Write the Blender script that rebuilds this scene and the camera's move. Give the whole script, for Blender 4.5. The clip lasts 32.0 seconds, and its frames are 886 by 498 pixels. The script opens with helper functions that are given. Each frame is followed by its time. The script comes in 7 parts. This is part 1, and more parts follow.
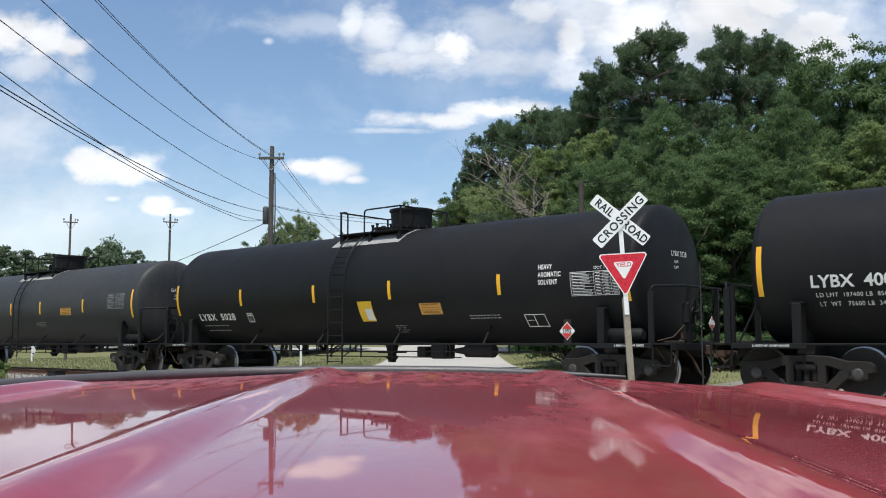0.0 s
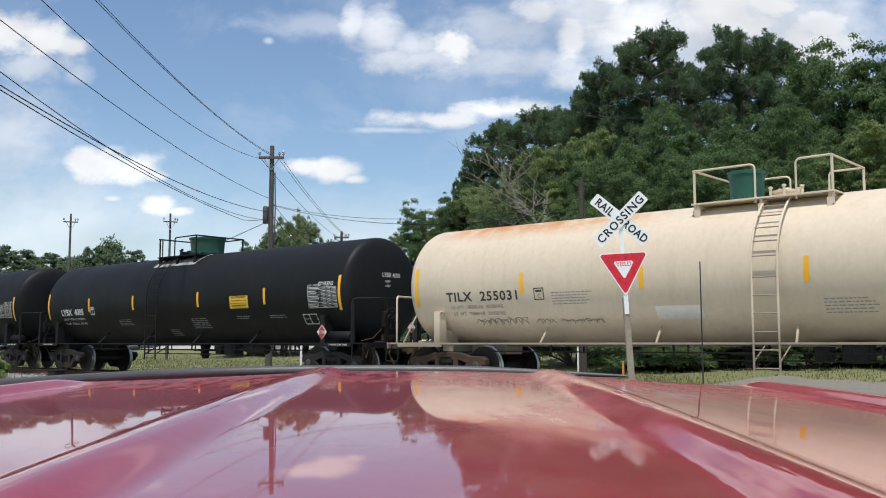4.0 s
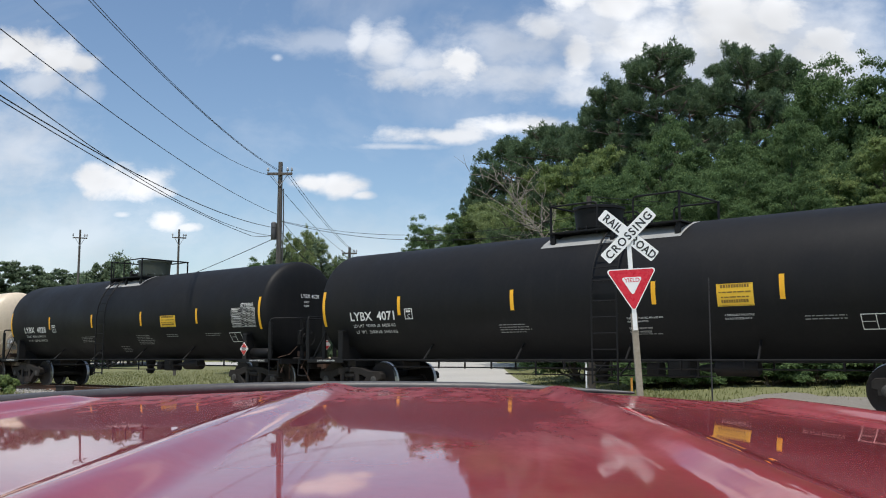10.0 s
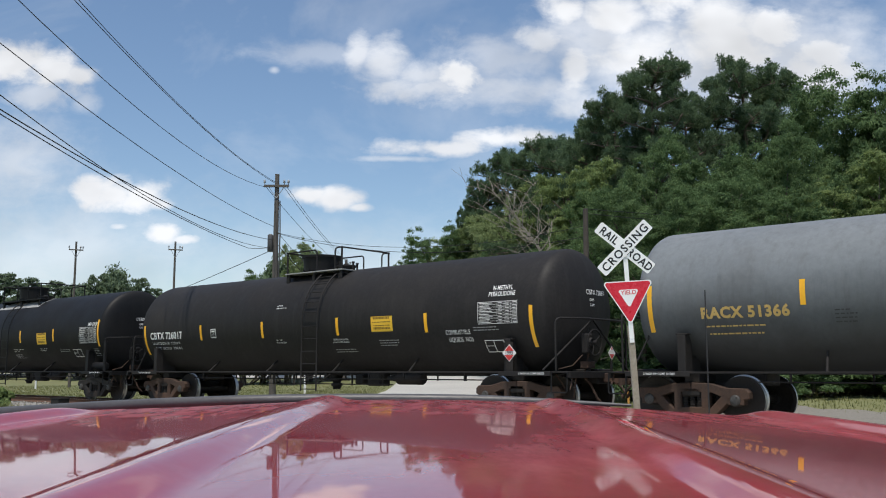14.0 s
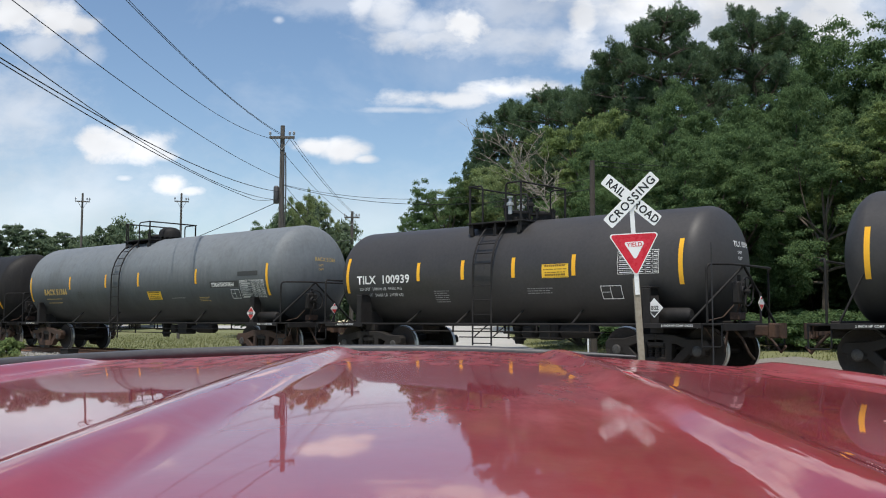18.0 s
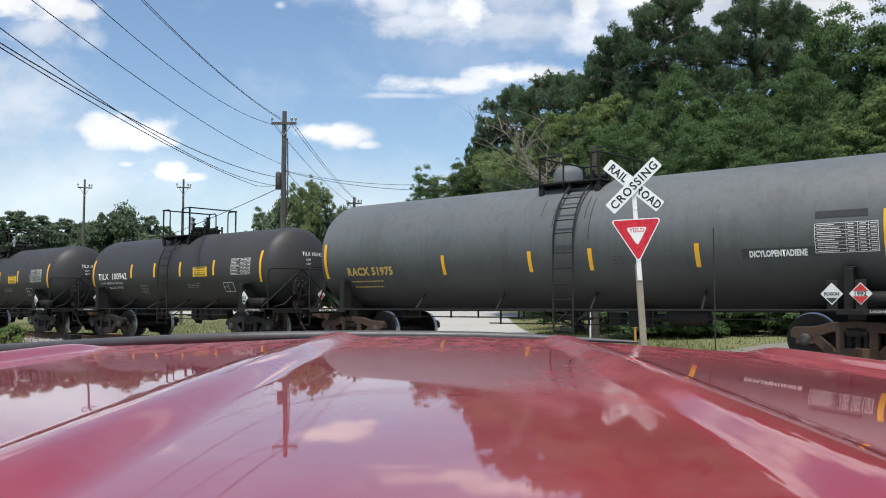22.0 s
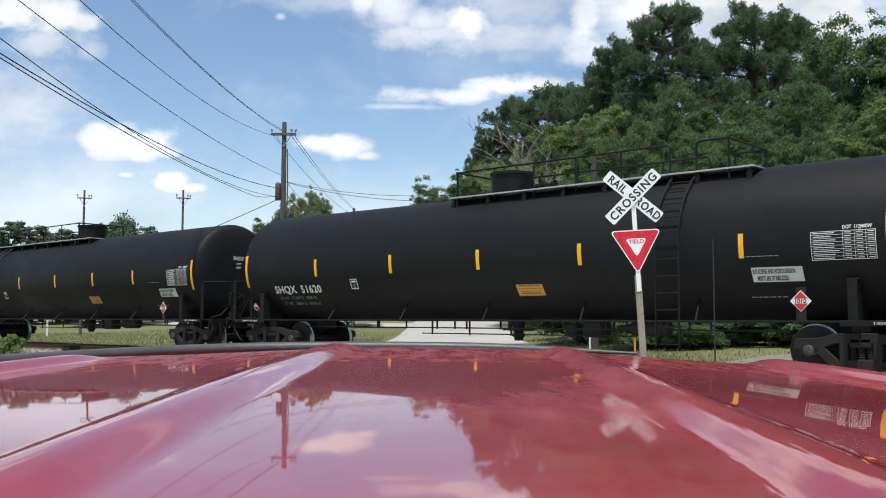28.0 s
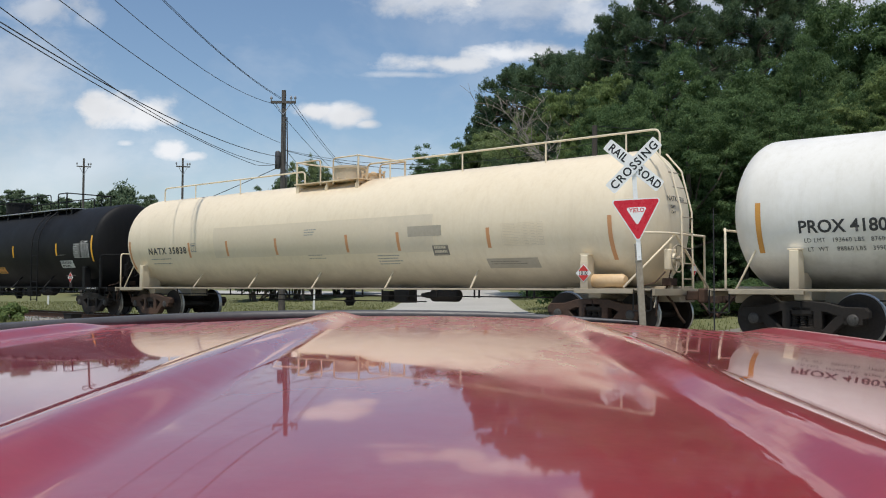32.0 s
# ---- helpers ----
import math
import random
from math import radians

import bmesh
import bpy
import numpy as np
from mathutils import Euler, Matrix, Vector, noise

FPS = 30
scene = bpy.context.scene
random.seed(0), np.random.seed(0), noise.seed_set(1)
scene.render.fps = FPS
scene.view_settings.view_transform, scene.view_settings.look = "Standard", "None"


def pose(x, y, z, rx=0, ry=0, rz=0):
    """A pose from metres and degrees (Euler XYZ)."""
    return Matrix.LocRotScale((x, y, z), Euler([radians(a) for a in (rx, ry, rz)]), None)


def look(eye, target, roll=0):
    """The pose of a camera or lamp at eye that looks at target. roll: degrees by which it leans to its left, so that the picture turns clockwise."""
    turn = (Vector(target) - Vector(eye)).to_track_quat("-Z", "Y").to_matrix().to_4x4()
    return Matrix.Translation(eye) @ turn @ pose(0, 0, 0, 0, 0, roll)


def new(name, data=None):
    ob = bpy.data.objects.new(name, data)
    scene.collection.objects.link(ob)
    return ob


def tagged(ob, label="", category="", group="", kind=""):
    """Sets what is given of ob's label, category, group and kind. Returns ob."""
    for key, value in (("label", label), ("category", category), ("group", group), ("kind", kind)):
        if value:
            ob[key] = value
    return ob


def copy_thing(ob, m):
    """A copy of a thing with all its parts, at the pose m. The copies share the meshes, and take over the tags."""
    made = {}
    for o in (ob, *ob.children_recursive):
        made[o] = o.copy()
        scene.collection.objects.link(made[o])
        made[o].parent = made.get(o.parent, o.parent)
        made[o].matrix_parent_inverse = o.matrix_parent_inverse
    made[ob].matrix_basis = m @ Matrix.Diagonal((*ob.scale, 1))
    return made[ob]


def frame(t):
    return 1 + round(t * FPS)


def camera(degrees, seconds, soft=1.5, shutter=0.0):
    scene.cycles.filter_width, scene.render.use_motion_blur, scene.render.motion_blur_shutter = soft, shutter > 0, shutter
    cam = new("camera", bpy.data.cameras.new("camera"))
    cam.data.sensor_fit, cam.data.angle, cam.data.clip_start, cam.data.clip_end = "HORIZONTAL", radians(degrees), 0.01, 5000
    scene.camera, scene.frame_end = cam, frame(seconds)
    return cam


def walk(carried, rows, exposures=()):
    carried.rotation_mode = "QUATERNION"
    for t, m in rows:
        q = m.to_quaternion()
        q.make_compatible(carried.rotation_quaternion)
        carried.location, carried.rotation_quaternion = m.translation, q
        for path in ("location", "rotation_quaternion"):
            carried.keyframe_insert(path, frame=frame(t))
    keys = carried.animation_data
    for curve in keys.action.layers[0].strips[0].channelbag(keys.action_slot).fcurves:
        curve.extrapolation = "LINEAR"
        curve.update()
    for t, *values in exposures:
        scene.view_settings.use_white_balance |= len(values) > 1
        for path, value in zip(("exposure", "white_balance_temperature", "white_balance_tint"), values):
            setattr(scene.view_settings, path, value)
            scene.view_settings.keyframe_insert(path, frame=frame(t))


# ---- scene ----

# One plan: metres, z up. The road runs ahead along +y under the parked red car; the railway
# crosses at an angle, and the train runs to the far left along it.
EYE = 1.75
RAIL = 0.764                      # top of the rails
HEADING = radians(49.174)         # railway direction, left of straight ahead
ALONG = Vector((-math.sin(HEADING), math.cos(HEADING), 0))
AWAY = Vector((math.cos(HEADING), math.sin(HEADING), 0))
TRACK_W = 18.324                  # distance from the camera to the track's centre line
TRACK_ORIGIN = Vector((0, 22.30, 0)) + AWAY * 1.45

# seconds, yaw, pitch, roll
TURNS = [
    (0.0, 0.000, 5.694, -0.000), (0.5, 0.012, 5.614, 0.041), (1.0, 0.003, 5.798, 0.015), (1.5, -0.002, 6.005, 0.014), (2.0, -0.002, 6.005, 0.014),
    (2.5, 0.013, 5.972, 0.069), (3.0, 0.001, 5.849, 0.001), (3.5, 0.005, 5.686, 0.024), (5.5, 0.012, 5.635, 0.029), (6.0, 0.006, 5.590, 0.001),
    (6.5, 0.125, 5.772, -0.040), (7.0, 0.339, 5.928, -0.070), (7.5, 0.410, 5.941, -0.058), (8.0, 0.437, 5.999, -0.083), (8.5, 0.474, 6.174, -0.060),
    (9.0, 0.467, 6.324, -0.065), (9.5, 0.479, 6.486, -0.039), (10.0, 0.479, 6.629, -0.041), (10.5, 0.480, 6.732, -0.039), (11.0, 0.461, 6.979, -0.071),
    (11.5, 0.431, 7.205, -0.055), (12.0, 0.342, 7.469, -0.059), (12.5, 0.292, 7.682, -0.065), (13.0, 0.283, 7.781, -0.056), (13.5, 0.284, 7.602, -0.045),
    (14.0, 0.270, 7.365, -0.054), (14.5, 0.267, 7.162, -0.067), (16.5, 0.249, 5.653, -0.077), (17.0, 0.283, 5.544, -0.068), (17.5, 0.444, 5.213, -0.157),
    (18.0, 0.623, 4.469, -0.153), (18.5, 0.714, 3.971, -0.156), (19.0, 0.737, 4.055, -0.186), (19.5, 0.739, 4.416, -0.186), (20.0, 0.749, 4.499, -0.128),
    (20.5, 0.743, 4.251, -0.156), (21.0, 0.739, 4.313, -0.185), (21.5, 0.728, 3.804, -0.160), (22.0, 0.759, 3.613, -0.104), (22.5, 0.747, 4.190, -0.129),
    (23.0, 0.758, 4.933, -0.192), (23.5, 0.758, 4.970, -0.128), (24.0, 0.757, 4.778, -0.192), (24.5, 0.743, 4.644, -0.207), (25.0, 0.744, 4.576, -0.201),
    (25.5, 0.740, 4.467, -0.186), (27.5, 0.759, 5.105, -0.195), (28.0, 0.723, 4.273, -0.174), (28.5, 0.679, 3.726, -0.118), (29.0, 0.721, 4.726, -0.170),
    (29.5, 0.735, 4.561, -0.154), (30.0, 0.803, 3.203, -0.177), (30.5, 0.812, 3.532, -0.191), (31.0, 0.763, 3.527, -0.215), (31.5, 0.733, 2.705, -0.220),
    (32.0, 0.733, 2.386, -0.203),
]
# seconds, metres run
TRAIN_RUN = [
    (0.0, 0.00), (0.5, 3.19), (1.0, 6.50), (1.5, 10.04), (2.0, 13.42), (2.5, 16.77), (3.0, 19.91), (3.5, 23.27), (4.0, 26.65),
    (4.5, 30.07), (5.0, 33.49), (5.5, 36.90), (6.0, 40.31), (6.5, 43.69), (7.0, 47.04), (7.5, 50.17), (8.0, 53.51), (8.5, 57.10),
    (9.0, 60.43), (9.5, 63.74), (10.0, 66.87), (10.5, 70.26), (11.0, 73.80), (11.5, 77.13), (12.0, 80.42), (12.5, 83.57), (13.0, 86.89),
    (13.5, 90.46), (14.0, 93.79), (14.5, 97.10), (15.0, 100.47), (15.5, 103.85), (16.0, 107.19), (16.5, 110.46), (17.0, 113.61), (17.5, 116.97),
    (18.0, 120.51), (18.5, 123.87), (19.0, 127.17), (19.5, 130.28), (20.0, 133.65), (20.5, 137.18), (21.0, 140.50), (21.5, 143.82), (22.0, 147.00),
    (22.5, 150.35), (23.0, 153.93), (23.5, 157.32), (24.0, 160.68), (24.5, 163.83), (25.0, 167.42), (25.5, 170.81), (26.0, 174.20), (26.5, 177.58),
    (27.0, 180.96), (27.5, 184.33), (28.0, 187.72), (28.5, 191.09), (29.0, 194.25), (29.5, 197.63), (30.0, 201.21), (30.5, 204.57), (31.0, 207.83),
    (31.5, 210.94), (32.0, 214.26),
]

cam = camera(50.0, 32.0, soft=1.05)
walk(cam, [(t, pose(0, 0, EYE, 90 + p, r, y)) for t, y, p, r in TURNS],
     exposures=[(0.0, 0.30), (3.0, 0.26), (6.0, 0.10), (9.0, 0.15), (13.0, 0.10), (19.0, 0.2), (25.0, 0.36), (28.4, 0.32), (30.0, -0.05), (31.0, -0.12), (32.0, -0.06)])


def along_track(q, w=0.0, z=0.0):
    """A point q metres along the railway, w metres beyond its centre line."""
    p = TRACK_ORIGIN + ALONG * q + AWAY * w
    return Vector((p.x, p.y, z))


# ---- sky and sun ----
SUN_EL, SUN_AZ = radians(70), radians(190)    # azimuth clockwise from +y


def make_world():
    world = bpy.data.worlds.new("sky")
    scene.world = world
    world.use_nodes = True
    nt = world.node_tree
    nt.nodes.clear()
    n, link = nt.nodes.new, nt.links.new

    def math_node(op, a, b=None, c=None):
        m = n("ShaderNodeMath")
        m.operation = op
        for i, v in enumerate((a, b, c)):
            if v is None:
                continue
            if isinstance(v, (int, float)):
                m.inputs[i].default_value = v
            else:
                link(v, m.inputs[i])
        return m.outputs[0]

    sky = n("ShaderNodeTexSky")
    sky.sky_type, sky.sun_disc = "NISHITA", False
    sky.sun_elevation, sky.sun_rotation = SUN_EL, SUN_AZ
    sky.air_density, sky.dust_density, sky.ozone_density = 1.1, 0.2, 3.4
    co = n("ShaderNodeTexCoord")
    xyz = n("ShaderNodeSeparateXYZ")
    link(co.outputs["Generated"], xyz.inputs[0])
    ay = math_node("MAXIMUM", math_node("ABSOLUTE", xyz.outputs[1]), 0.08)
    px, pz = math_node("DIVIDE", xyz.outputs[0], ay), math_node("DIVIDE", xyz.outputs[2], ay)
    flat = n("ShaderNodeCombineXYZ")
    link(px, flat.inputs[0])
    link(math_node("MULTIPLY", pz, 1.5), flat.inputs[1])

    def noise_tex(scale, detail, rough, dist=0.0, vec=flat.outputs[0]):
        t = n("ShaderNodeTexNoise")
        t.inputs["Scale"].default_value, t.inputs["Detail"].default_value = scale, detail
        t.inputs["Roughness"].default_value, t.inputs["Distortion"].default_value = rough, dist
        link(vec, t.inputs["Vector"])
        return t.outputs["Fac"]

    puff = math_node("SUBTRACT", noise_tex(22, 8, 0.6, 0.2), 0.5)
    big = math_node("SUBTRACT", noise_tex(3.4, 6, 0.6, 0.4), 0.5)
    dens = None
    # centre x, centre z, half width, half height, thickness, raggedness, softness
    for cx, cz, a, b, k, rag, soft in (
            (-0.381, 0.191, 0.024, 0.022, 1, 1.2, 0), (-0.358, 0.188, 0.035, 0.024, 1, 1.2, 0), (-0.330, 0.183, 0.035, 0.022, 1, 1.2, 0), (-0.308, 0.177, 0.021, 0.010, 0.95, 1.2, 0), (-0.147, 0.187, 0.026, 0.011, 1, 1.2, 0), (-0.120, 0.183, 0.033, 0.015, 1, 1.2, 0),
            (-0.094, 0.174, 0.016, 0.006, 0.9, 1, 0), (-0.470, 0.333, 0.044, 0.030, 1, 1.3, 0), (-0.433, 0.326, 0.045, 0.024, 1, 1.3, 0), (-0.404, 0.321, 0.024, 0.015, 0.95, 1.3, 0), (-0.441, 0.298, 0.054, 0.020, 0.6, 1.5, 1), (-0.395, 0.289, 0.020, 0.013, 0.45, 1.4, 1),
            (-0.304, 0.146, 0.028, 0.012, 1, 1.2, 0), (-0.280, 0.140, 0.018, 0.006, 0.9, 1.2, 0), (-0.351, 0.153, 0.016, 0.006, 0.75, 1.2, 0), (-0.189, 0.326, 0.007, 0.005, 0.45, 1, 1), (-0.097, 0.345, 0.018, 0.029, 0.78, 1.1, 1), (-0.071, 0.335, 0.038, 0.030, 0.78, 1.1, 1),
            (-0.028, 0.319, 0.038, 0.022, 0.7, 1.1, 1), (0.015, 0.319, 0.032, 0.026, 1, 1.3, 0), (-0.021, 0.306, 0.077, 0.018, 0.7, 1.5, 1), (0.138, 0.328, 0.022, 0.040, 0.9, 1.3, 0), (0.212, 0.346, 0.089, 0.042, 1, 0.75, 1), (0.310, 0.353, 0.095, 0.051, 1, 0.75, 0),
            (0.401, 0.321, 0.077, 0.042, 0.95, 0.75, 1), (0.102, 0.359, 0.036, 0.019, 0.8, 1.4, 1), (0.138, 0.296, 0.036, 0.030, 0.7, 1.4, 1), (-0.008, 0.239, 0.071, 0.010, 0.9, 1.6, 1), (0.070, 0.249, 0.083, 0.012, 0.95, 1.5, 1), (-0.057, 0.227, 0.048, 0.004, 0.5, 1.4, 1),
            (0.059, 0.334, 0.101, 0.042, 0.5, 1.2, 2), (-0.137, 0.343, 0.089, 0.018, 0.35, 1.5, 2), (-0.416, 0.124, 0.190, 0.077, 0.5, 0.8, 2), (-0.474, 0.222, 0.083, 0.065, 0.6, 1.0, 2), (-0.110, 0.112, 0.250, 0.054, 0.35, 0.8, 2),
            (0.261, 0.334, 0.178, 0.071, 0.72, 0.7, 1), (0.371, 0.334, 0.143, 0.077, 0.7, 0.7, 1), (0.071, 0.303, 0.113, 0.027, 0.6, 1.2, 2), (0.169, 0.359, 0.089, 0.048, 0.7, 0.9, 1),
            (0.125, 0.396, 0.030, 0.024, 1, 1.0, 0), (0.185, 0.386, 0.048, 0.036, 1, 0.75, 0), (0.241, 0.407, 0.048, 0.030, 1, 1.1, 0), (0.293, 0.381, 0.054, 0.042, 1, 0.75, 0), (0.351, 0.368, 0.054, 0.036, 1, 1.1, 0), (0.405, 0.342, 0.048, 0.027, 0.95, 1.1, 0), (0.214, 0.336, 0.071, 0.030, 0.95, 0.75, 0)):
        dx = math_node("DIVIDE", math_node("SUBTRACT", px, cx), a)
        dz = math_node("DIVIDE", math_node("SUBTRACT", pz, cz), b)
        d = math_node("SQRT", math_node("ADD", math_node("MULTIPLY", dx, dx), math_node("MULTIPLY", dz, dz)))
        v = math_node("ADD", math_node("SUBTRACT", 1.0, d), math_node("MULTIPLY", puff, rag * 1.6))
        s = n("ShaderNodeMapRange")
        s.interpolation_type = "SMOOTHSTEP"
        s.inputs["From Min"].default_value, s.inputs["From Max"].default_value = (-0.18, -0.3, -0.3)[soft], (0.72, 0.85, 1.0)[soft]
        s.inputs["To Max"].default_value = k
        link(v, s.inputs["Value"])
        dens = s.outputs[0] if dens is None else math_node("MAXIMUM", dens, s.outputs[0])
    # thin high veil, and broken cloud higher up
    veil = math_node("MULTIPLY", math_node("MAXIMUM", math_node("ADD", big, 0.02), 0.0), 1.3)
    high = n("ShaderNodeMapRange")
    high.inputs["From Min"].default_value, high.inputs["From Max"].default_value = 0.40, 0.75
    link(pz, high.inputs["Value"])
    broken = n("ShaderNodeMapRange")
    broken.interpolation_type = "SMOOTHSTEP"
    broken.inputs["From Min"].default_value, broken.inputs["From Max"].default_value = -0.02, 0.16
    link(big, broken.inputs["Value"])
    upper = math_node("MULTIPLY", high.outputs[0], math_node("MULTIPLY", broken.outputs[0], 0.85))
    dens = math_node("MINIMUM", math_node("MAXIMUM", math_node("MAXIMUM", dens, veil), upper), 1.0)
    shade = n("ShaderNodeMapRange")
    shade.inputs["From Min"].default_value, shade.inputs["From Max"].default_value = -0.22, 0.12
    shade.inputs["To Min"].default_value, shade.inputs["To Max"].default_value = 0.60, 0.93
    link(math_node("SUBTRACT", noise_tex(7.5, 3, 0.5, 0.2), 0.5), shade.inputs["Value"])
    tint = n("ShaderNodeMix")
    tint.data_type = "RGBA"
    tint.inputs[6].default_value, tint.inputs[7].default_value = (0.0, 0.0, 0.0, 1), (0.98, 1.0, 1.04, 1)
    link(shade.outputs[0], tint.inputs[0])
    dim = n("ShaderNodeVectorMath")
    dim.operation = "SCALE"
    dim.inputs[3].default_value = 0.112
    link(sky.outputs[0], dim.inputs[0])
    mix = n("ShaderNodeMix")
    mix.data_type = "RGBA"
    link(dens, mix.inputs[0])
    link(dim.outputs[0], mix.inputs[6])
    link(tint.outputs[2], mix.inputs[7])
    bg, out = n("ShaderNodeBackground"), n("ShaderNodeOutputWorld")
    bg.inputs[1].default_value = 1.0
    link(mix.outputs[2], bg.inputs[0])
    link(bg.outputs[0], out.inputs[0])


make_world()
sun = new("sun", bpy.data.lights.new("sun", "SUN"))
sun.data.energy, sun.data.angle, sun.data.color = 3.2, radians(1.2), (1.0, 0.95, 0.87)
sun.matrix_basis = look((0, 0, 60), Vector((0, 0, 60)) - Vector((math.sin(SUN_AZ) * math.cos(SUN_EL), math.cos(SUN_AZ) * math.cos(SUN_EL), math.sin(SUN_EL))))


# ---- materials ----
def material(name, low, high=None, rough=0.6, metal=0.0, grain=40.0, patch=1.2, bump=0.15, stain=None, stain_size=0.6, stain_amount=0.5,
             coat=0.0, spec=0.5, island=0.0, per_object=0.0, rough_var=0.12, through_light=0.0, streak=None, streak_amount=0.35, rust=None, grime_shade=None, coat_rough=0.03, coat_ior=1.5, dust=None):
    """A node material: two colours mixed by noise at two scales, with stains, relief and uneven gloss."""
    high = high or tuple(min(1.0, c * 1.25) for c in low)
    m = bpy.data.materials.new(name)
    m.use_nodes = True
    nt = m.node_tree
    b = nt.nodes["Principled BSDF"]
    n, link = nt.nodes.new, nt.links.new
    co = n("ShaderNodeTexCoord")

    def noise_tex(scale, detail=4.0, rough_=0.6, stretch=None):
        t = n("ShaderNodeTexNoise")
        t.inputs["Scale"].default_value, t.inputs["Detail"].default_value, t.inputs["Roughness"].default_value = scale, detail, rough_
        if stretch:
            mp = n("ShaderNodeMapping")
            mp.inputs["Scale"].default_value = stretch
            link(co.outputs["Object"], mp.inputs["Vector"])
            link(mp.outputs[0], t.inputs["Vector"])
        else:
            link(co.outputs["Object"], t.inputs["Vector"])
        return t.outputs["Fac"]

    def mixed(fac, a, b_):
        x = n("ShaderNodeMix")
        x.data_type = "RGBA"
        for i, v in ((0, fac), (6, a), (7, b_)):
            if isinstance(v, tuple):
                x.inputs[i].default_value = (*v[:3], 1)
            elif isinstance(v, float):
                x.inputs[i].default_value = v
            else:
                link(v, x.inputs[i])
        return x.outputs[2]

    def ramp(value, a, b_, lo=0.0, hi=1.0):
        r = n("ShaderNodeMapRange")
        r.inputs["From Min"].default_value, r.inputs["From Max"].default_value = a, b_
        r.inputs["To Min"].default_value, r.inputs["To Max"].default_value = lo, hi
        link(value, r.inputs["Value"])
        return r.outputs[0]

    fine, wide = noise_tex(grain, 5), noise_tex(patch, 5)
    both = n("ShaderNodeMath")
    both.operation = "MULTIPLY_ADD"
    both.inputs[1].default_value = 0.5
    link(fine, both.inputs[0])
    half = n("ShaderNodeMath")
    half.operation = "MULTIPLY"
    half.inputs[1].default_value = 0.5
    link(wide, half.inputs[0])
    link(half.outputs[0], both.inputs[2])
    col = mixed(ramp(both.outputs[0], 0.34, 0.66), low, high)
    if stain:
        col = mixed(ramp(noise_tex(stain_size, 7, 0.68), 0.5, 0.72, 0.0, stain_amount), col, stain)
    if streak:                            # runs of dirt down the sides
        mp = n("ShaderNodeMapping")
        mp.inputs["Scale"].default_value = (3.2, 3.2, 0.22)
        link(co.outputs["Object"], mp.inputs["Vector"])
        st = n("ShaderNodeTexNoise")
        st.inputs["Scale"].default_value, st.inputs["Detail"].default_value, st.inputs["Roughness"].default_value = 1.6, 6, 0.7
        link(mp.outputs[0], st.inputs["Vector"])
        col = mixed(ramp(st.outputs["Fac"], 0.5, 0.75, 0.0, streak_amount), col, streak)
    if rust or grime_shade:
        sep = n("ShaderNodeSeparateXYZ")
        link(co.outputs["Object"], sep.inputs[0])

        def times(a, b_):
            x = n("ShaderNodeMath")
            x.operation = "MULTIPLY"
            link(a, x.inputs[0])
            link(b_, x.inputs[1])
            return x.outputs[0]
        if rust:                          # a rust bloom: colour, from x, to x, from z
            c, xa, xb, za = rust
            f = times(times(ramp(sep.outputs[0], xa - 0.6, xa + 0.6), ramp(sep.outputs[0], xb + 0.5, xb - 0.5)),
                      times(ramp(sep.outputs[2], za - 0.12, za + 0.25), ramp(noise_tex(1.6, 7, 0.7), 0.36, 0.56)))
            col = mixed(f, col, c)
        if grime_shade:                         # oily dirt and painted shade on the belly: colour, upper edge, depth of its edge
            c, zt, dz = grime_shade
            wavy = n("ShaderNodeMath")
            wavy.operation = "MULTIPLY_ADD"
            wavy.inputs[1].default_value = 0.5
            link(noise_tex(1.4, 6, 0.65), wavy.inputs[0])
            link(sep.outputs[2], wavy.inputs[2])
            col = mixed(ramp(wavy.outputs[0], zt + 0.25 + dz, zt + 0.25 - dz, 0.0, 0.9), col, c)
    if island or per_object:
        src = n("ShaderNodeNewGeometry").outputs["Random Per Island"] if island else n("ShaderNodeObjectInfo").outputs["Random"]
        amount = island or per_object
        hsv = n("ShaderNodeHueSaturation")
        link(ramp(src, 0, 1, 1 - amount, 1 + amount), hsv.inputs["Value"])
        link(ramp(src, 0, 1, 0.5 + 0.05 * amount, 0.5 - 0.05 * amount), hsv.inputs["Hue"])
        link(col, hsv.inputs["Color"])
        col = hsv.outputs[0]
    link(col, b.inputs["Base Color"])
    link(ramp(wide, 0.3, 0.7, max(0.02, rough - rough_var), min(1.0, rough + rough_var)), b.inputs["Roughness"])
    b.inputs["Metallic"].default_value = metal
    b.inputs["Specular IOR Level"].default_value = spec
    b.inputs["Coat Weight"].default_value = coat
    b.inputs["Coat Roughness"].default_value, b.inputs["Coat IOR"].default_value = coat_rough, coat_ior
    if dust:                              # dust and dried water spots that dull the lacquer
        sx = n("ShaderNodeSeparateXYZ")
        link(co.outputs["Object"], sx.inputs[0])
        fm = n("ShaderNodeMath")
        fm.operation = "MULTIPLY"
        link(ramp(noise_tex(7.0, 8, 0.72, (1, 0.3, 1)), 0.44, 0.55, 0.12, 1.0), fm.inputs[0])
        link(ramp(sx.outputs[0], -0.03, 0.06, 0.12, 1.0), fm.inputs[1])
        fe = n("ShaderNodeMath")
        fe.operation = "MULTIPLY"
        link(fm.outputs[0], fe.inputs[0])
        link(ramp(sx.outputs[0], 0.145, 0.165, 1.0, 0.15), fe.inputs[1])
        fy = n("ShaderNodeMath")
        fy.operation = "MULTIPLY"
        link(fe.outputs[0], fy.inputs[0])
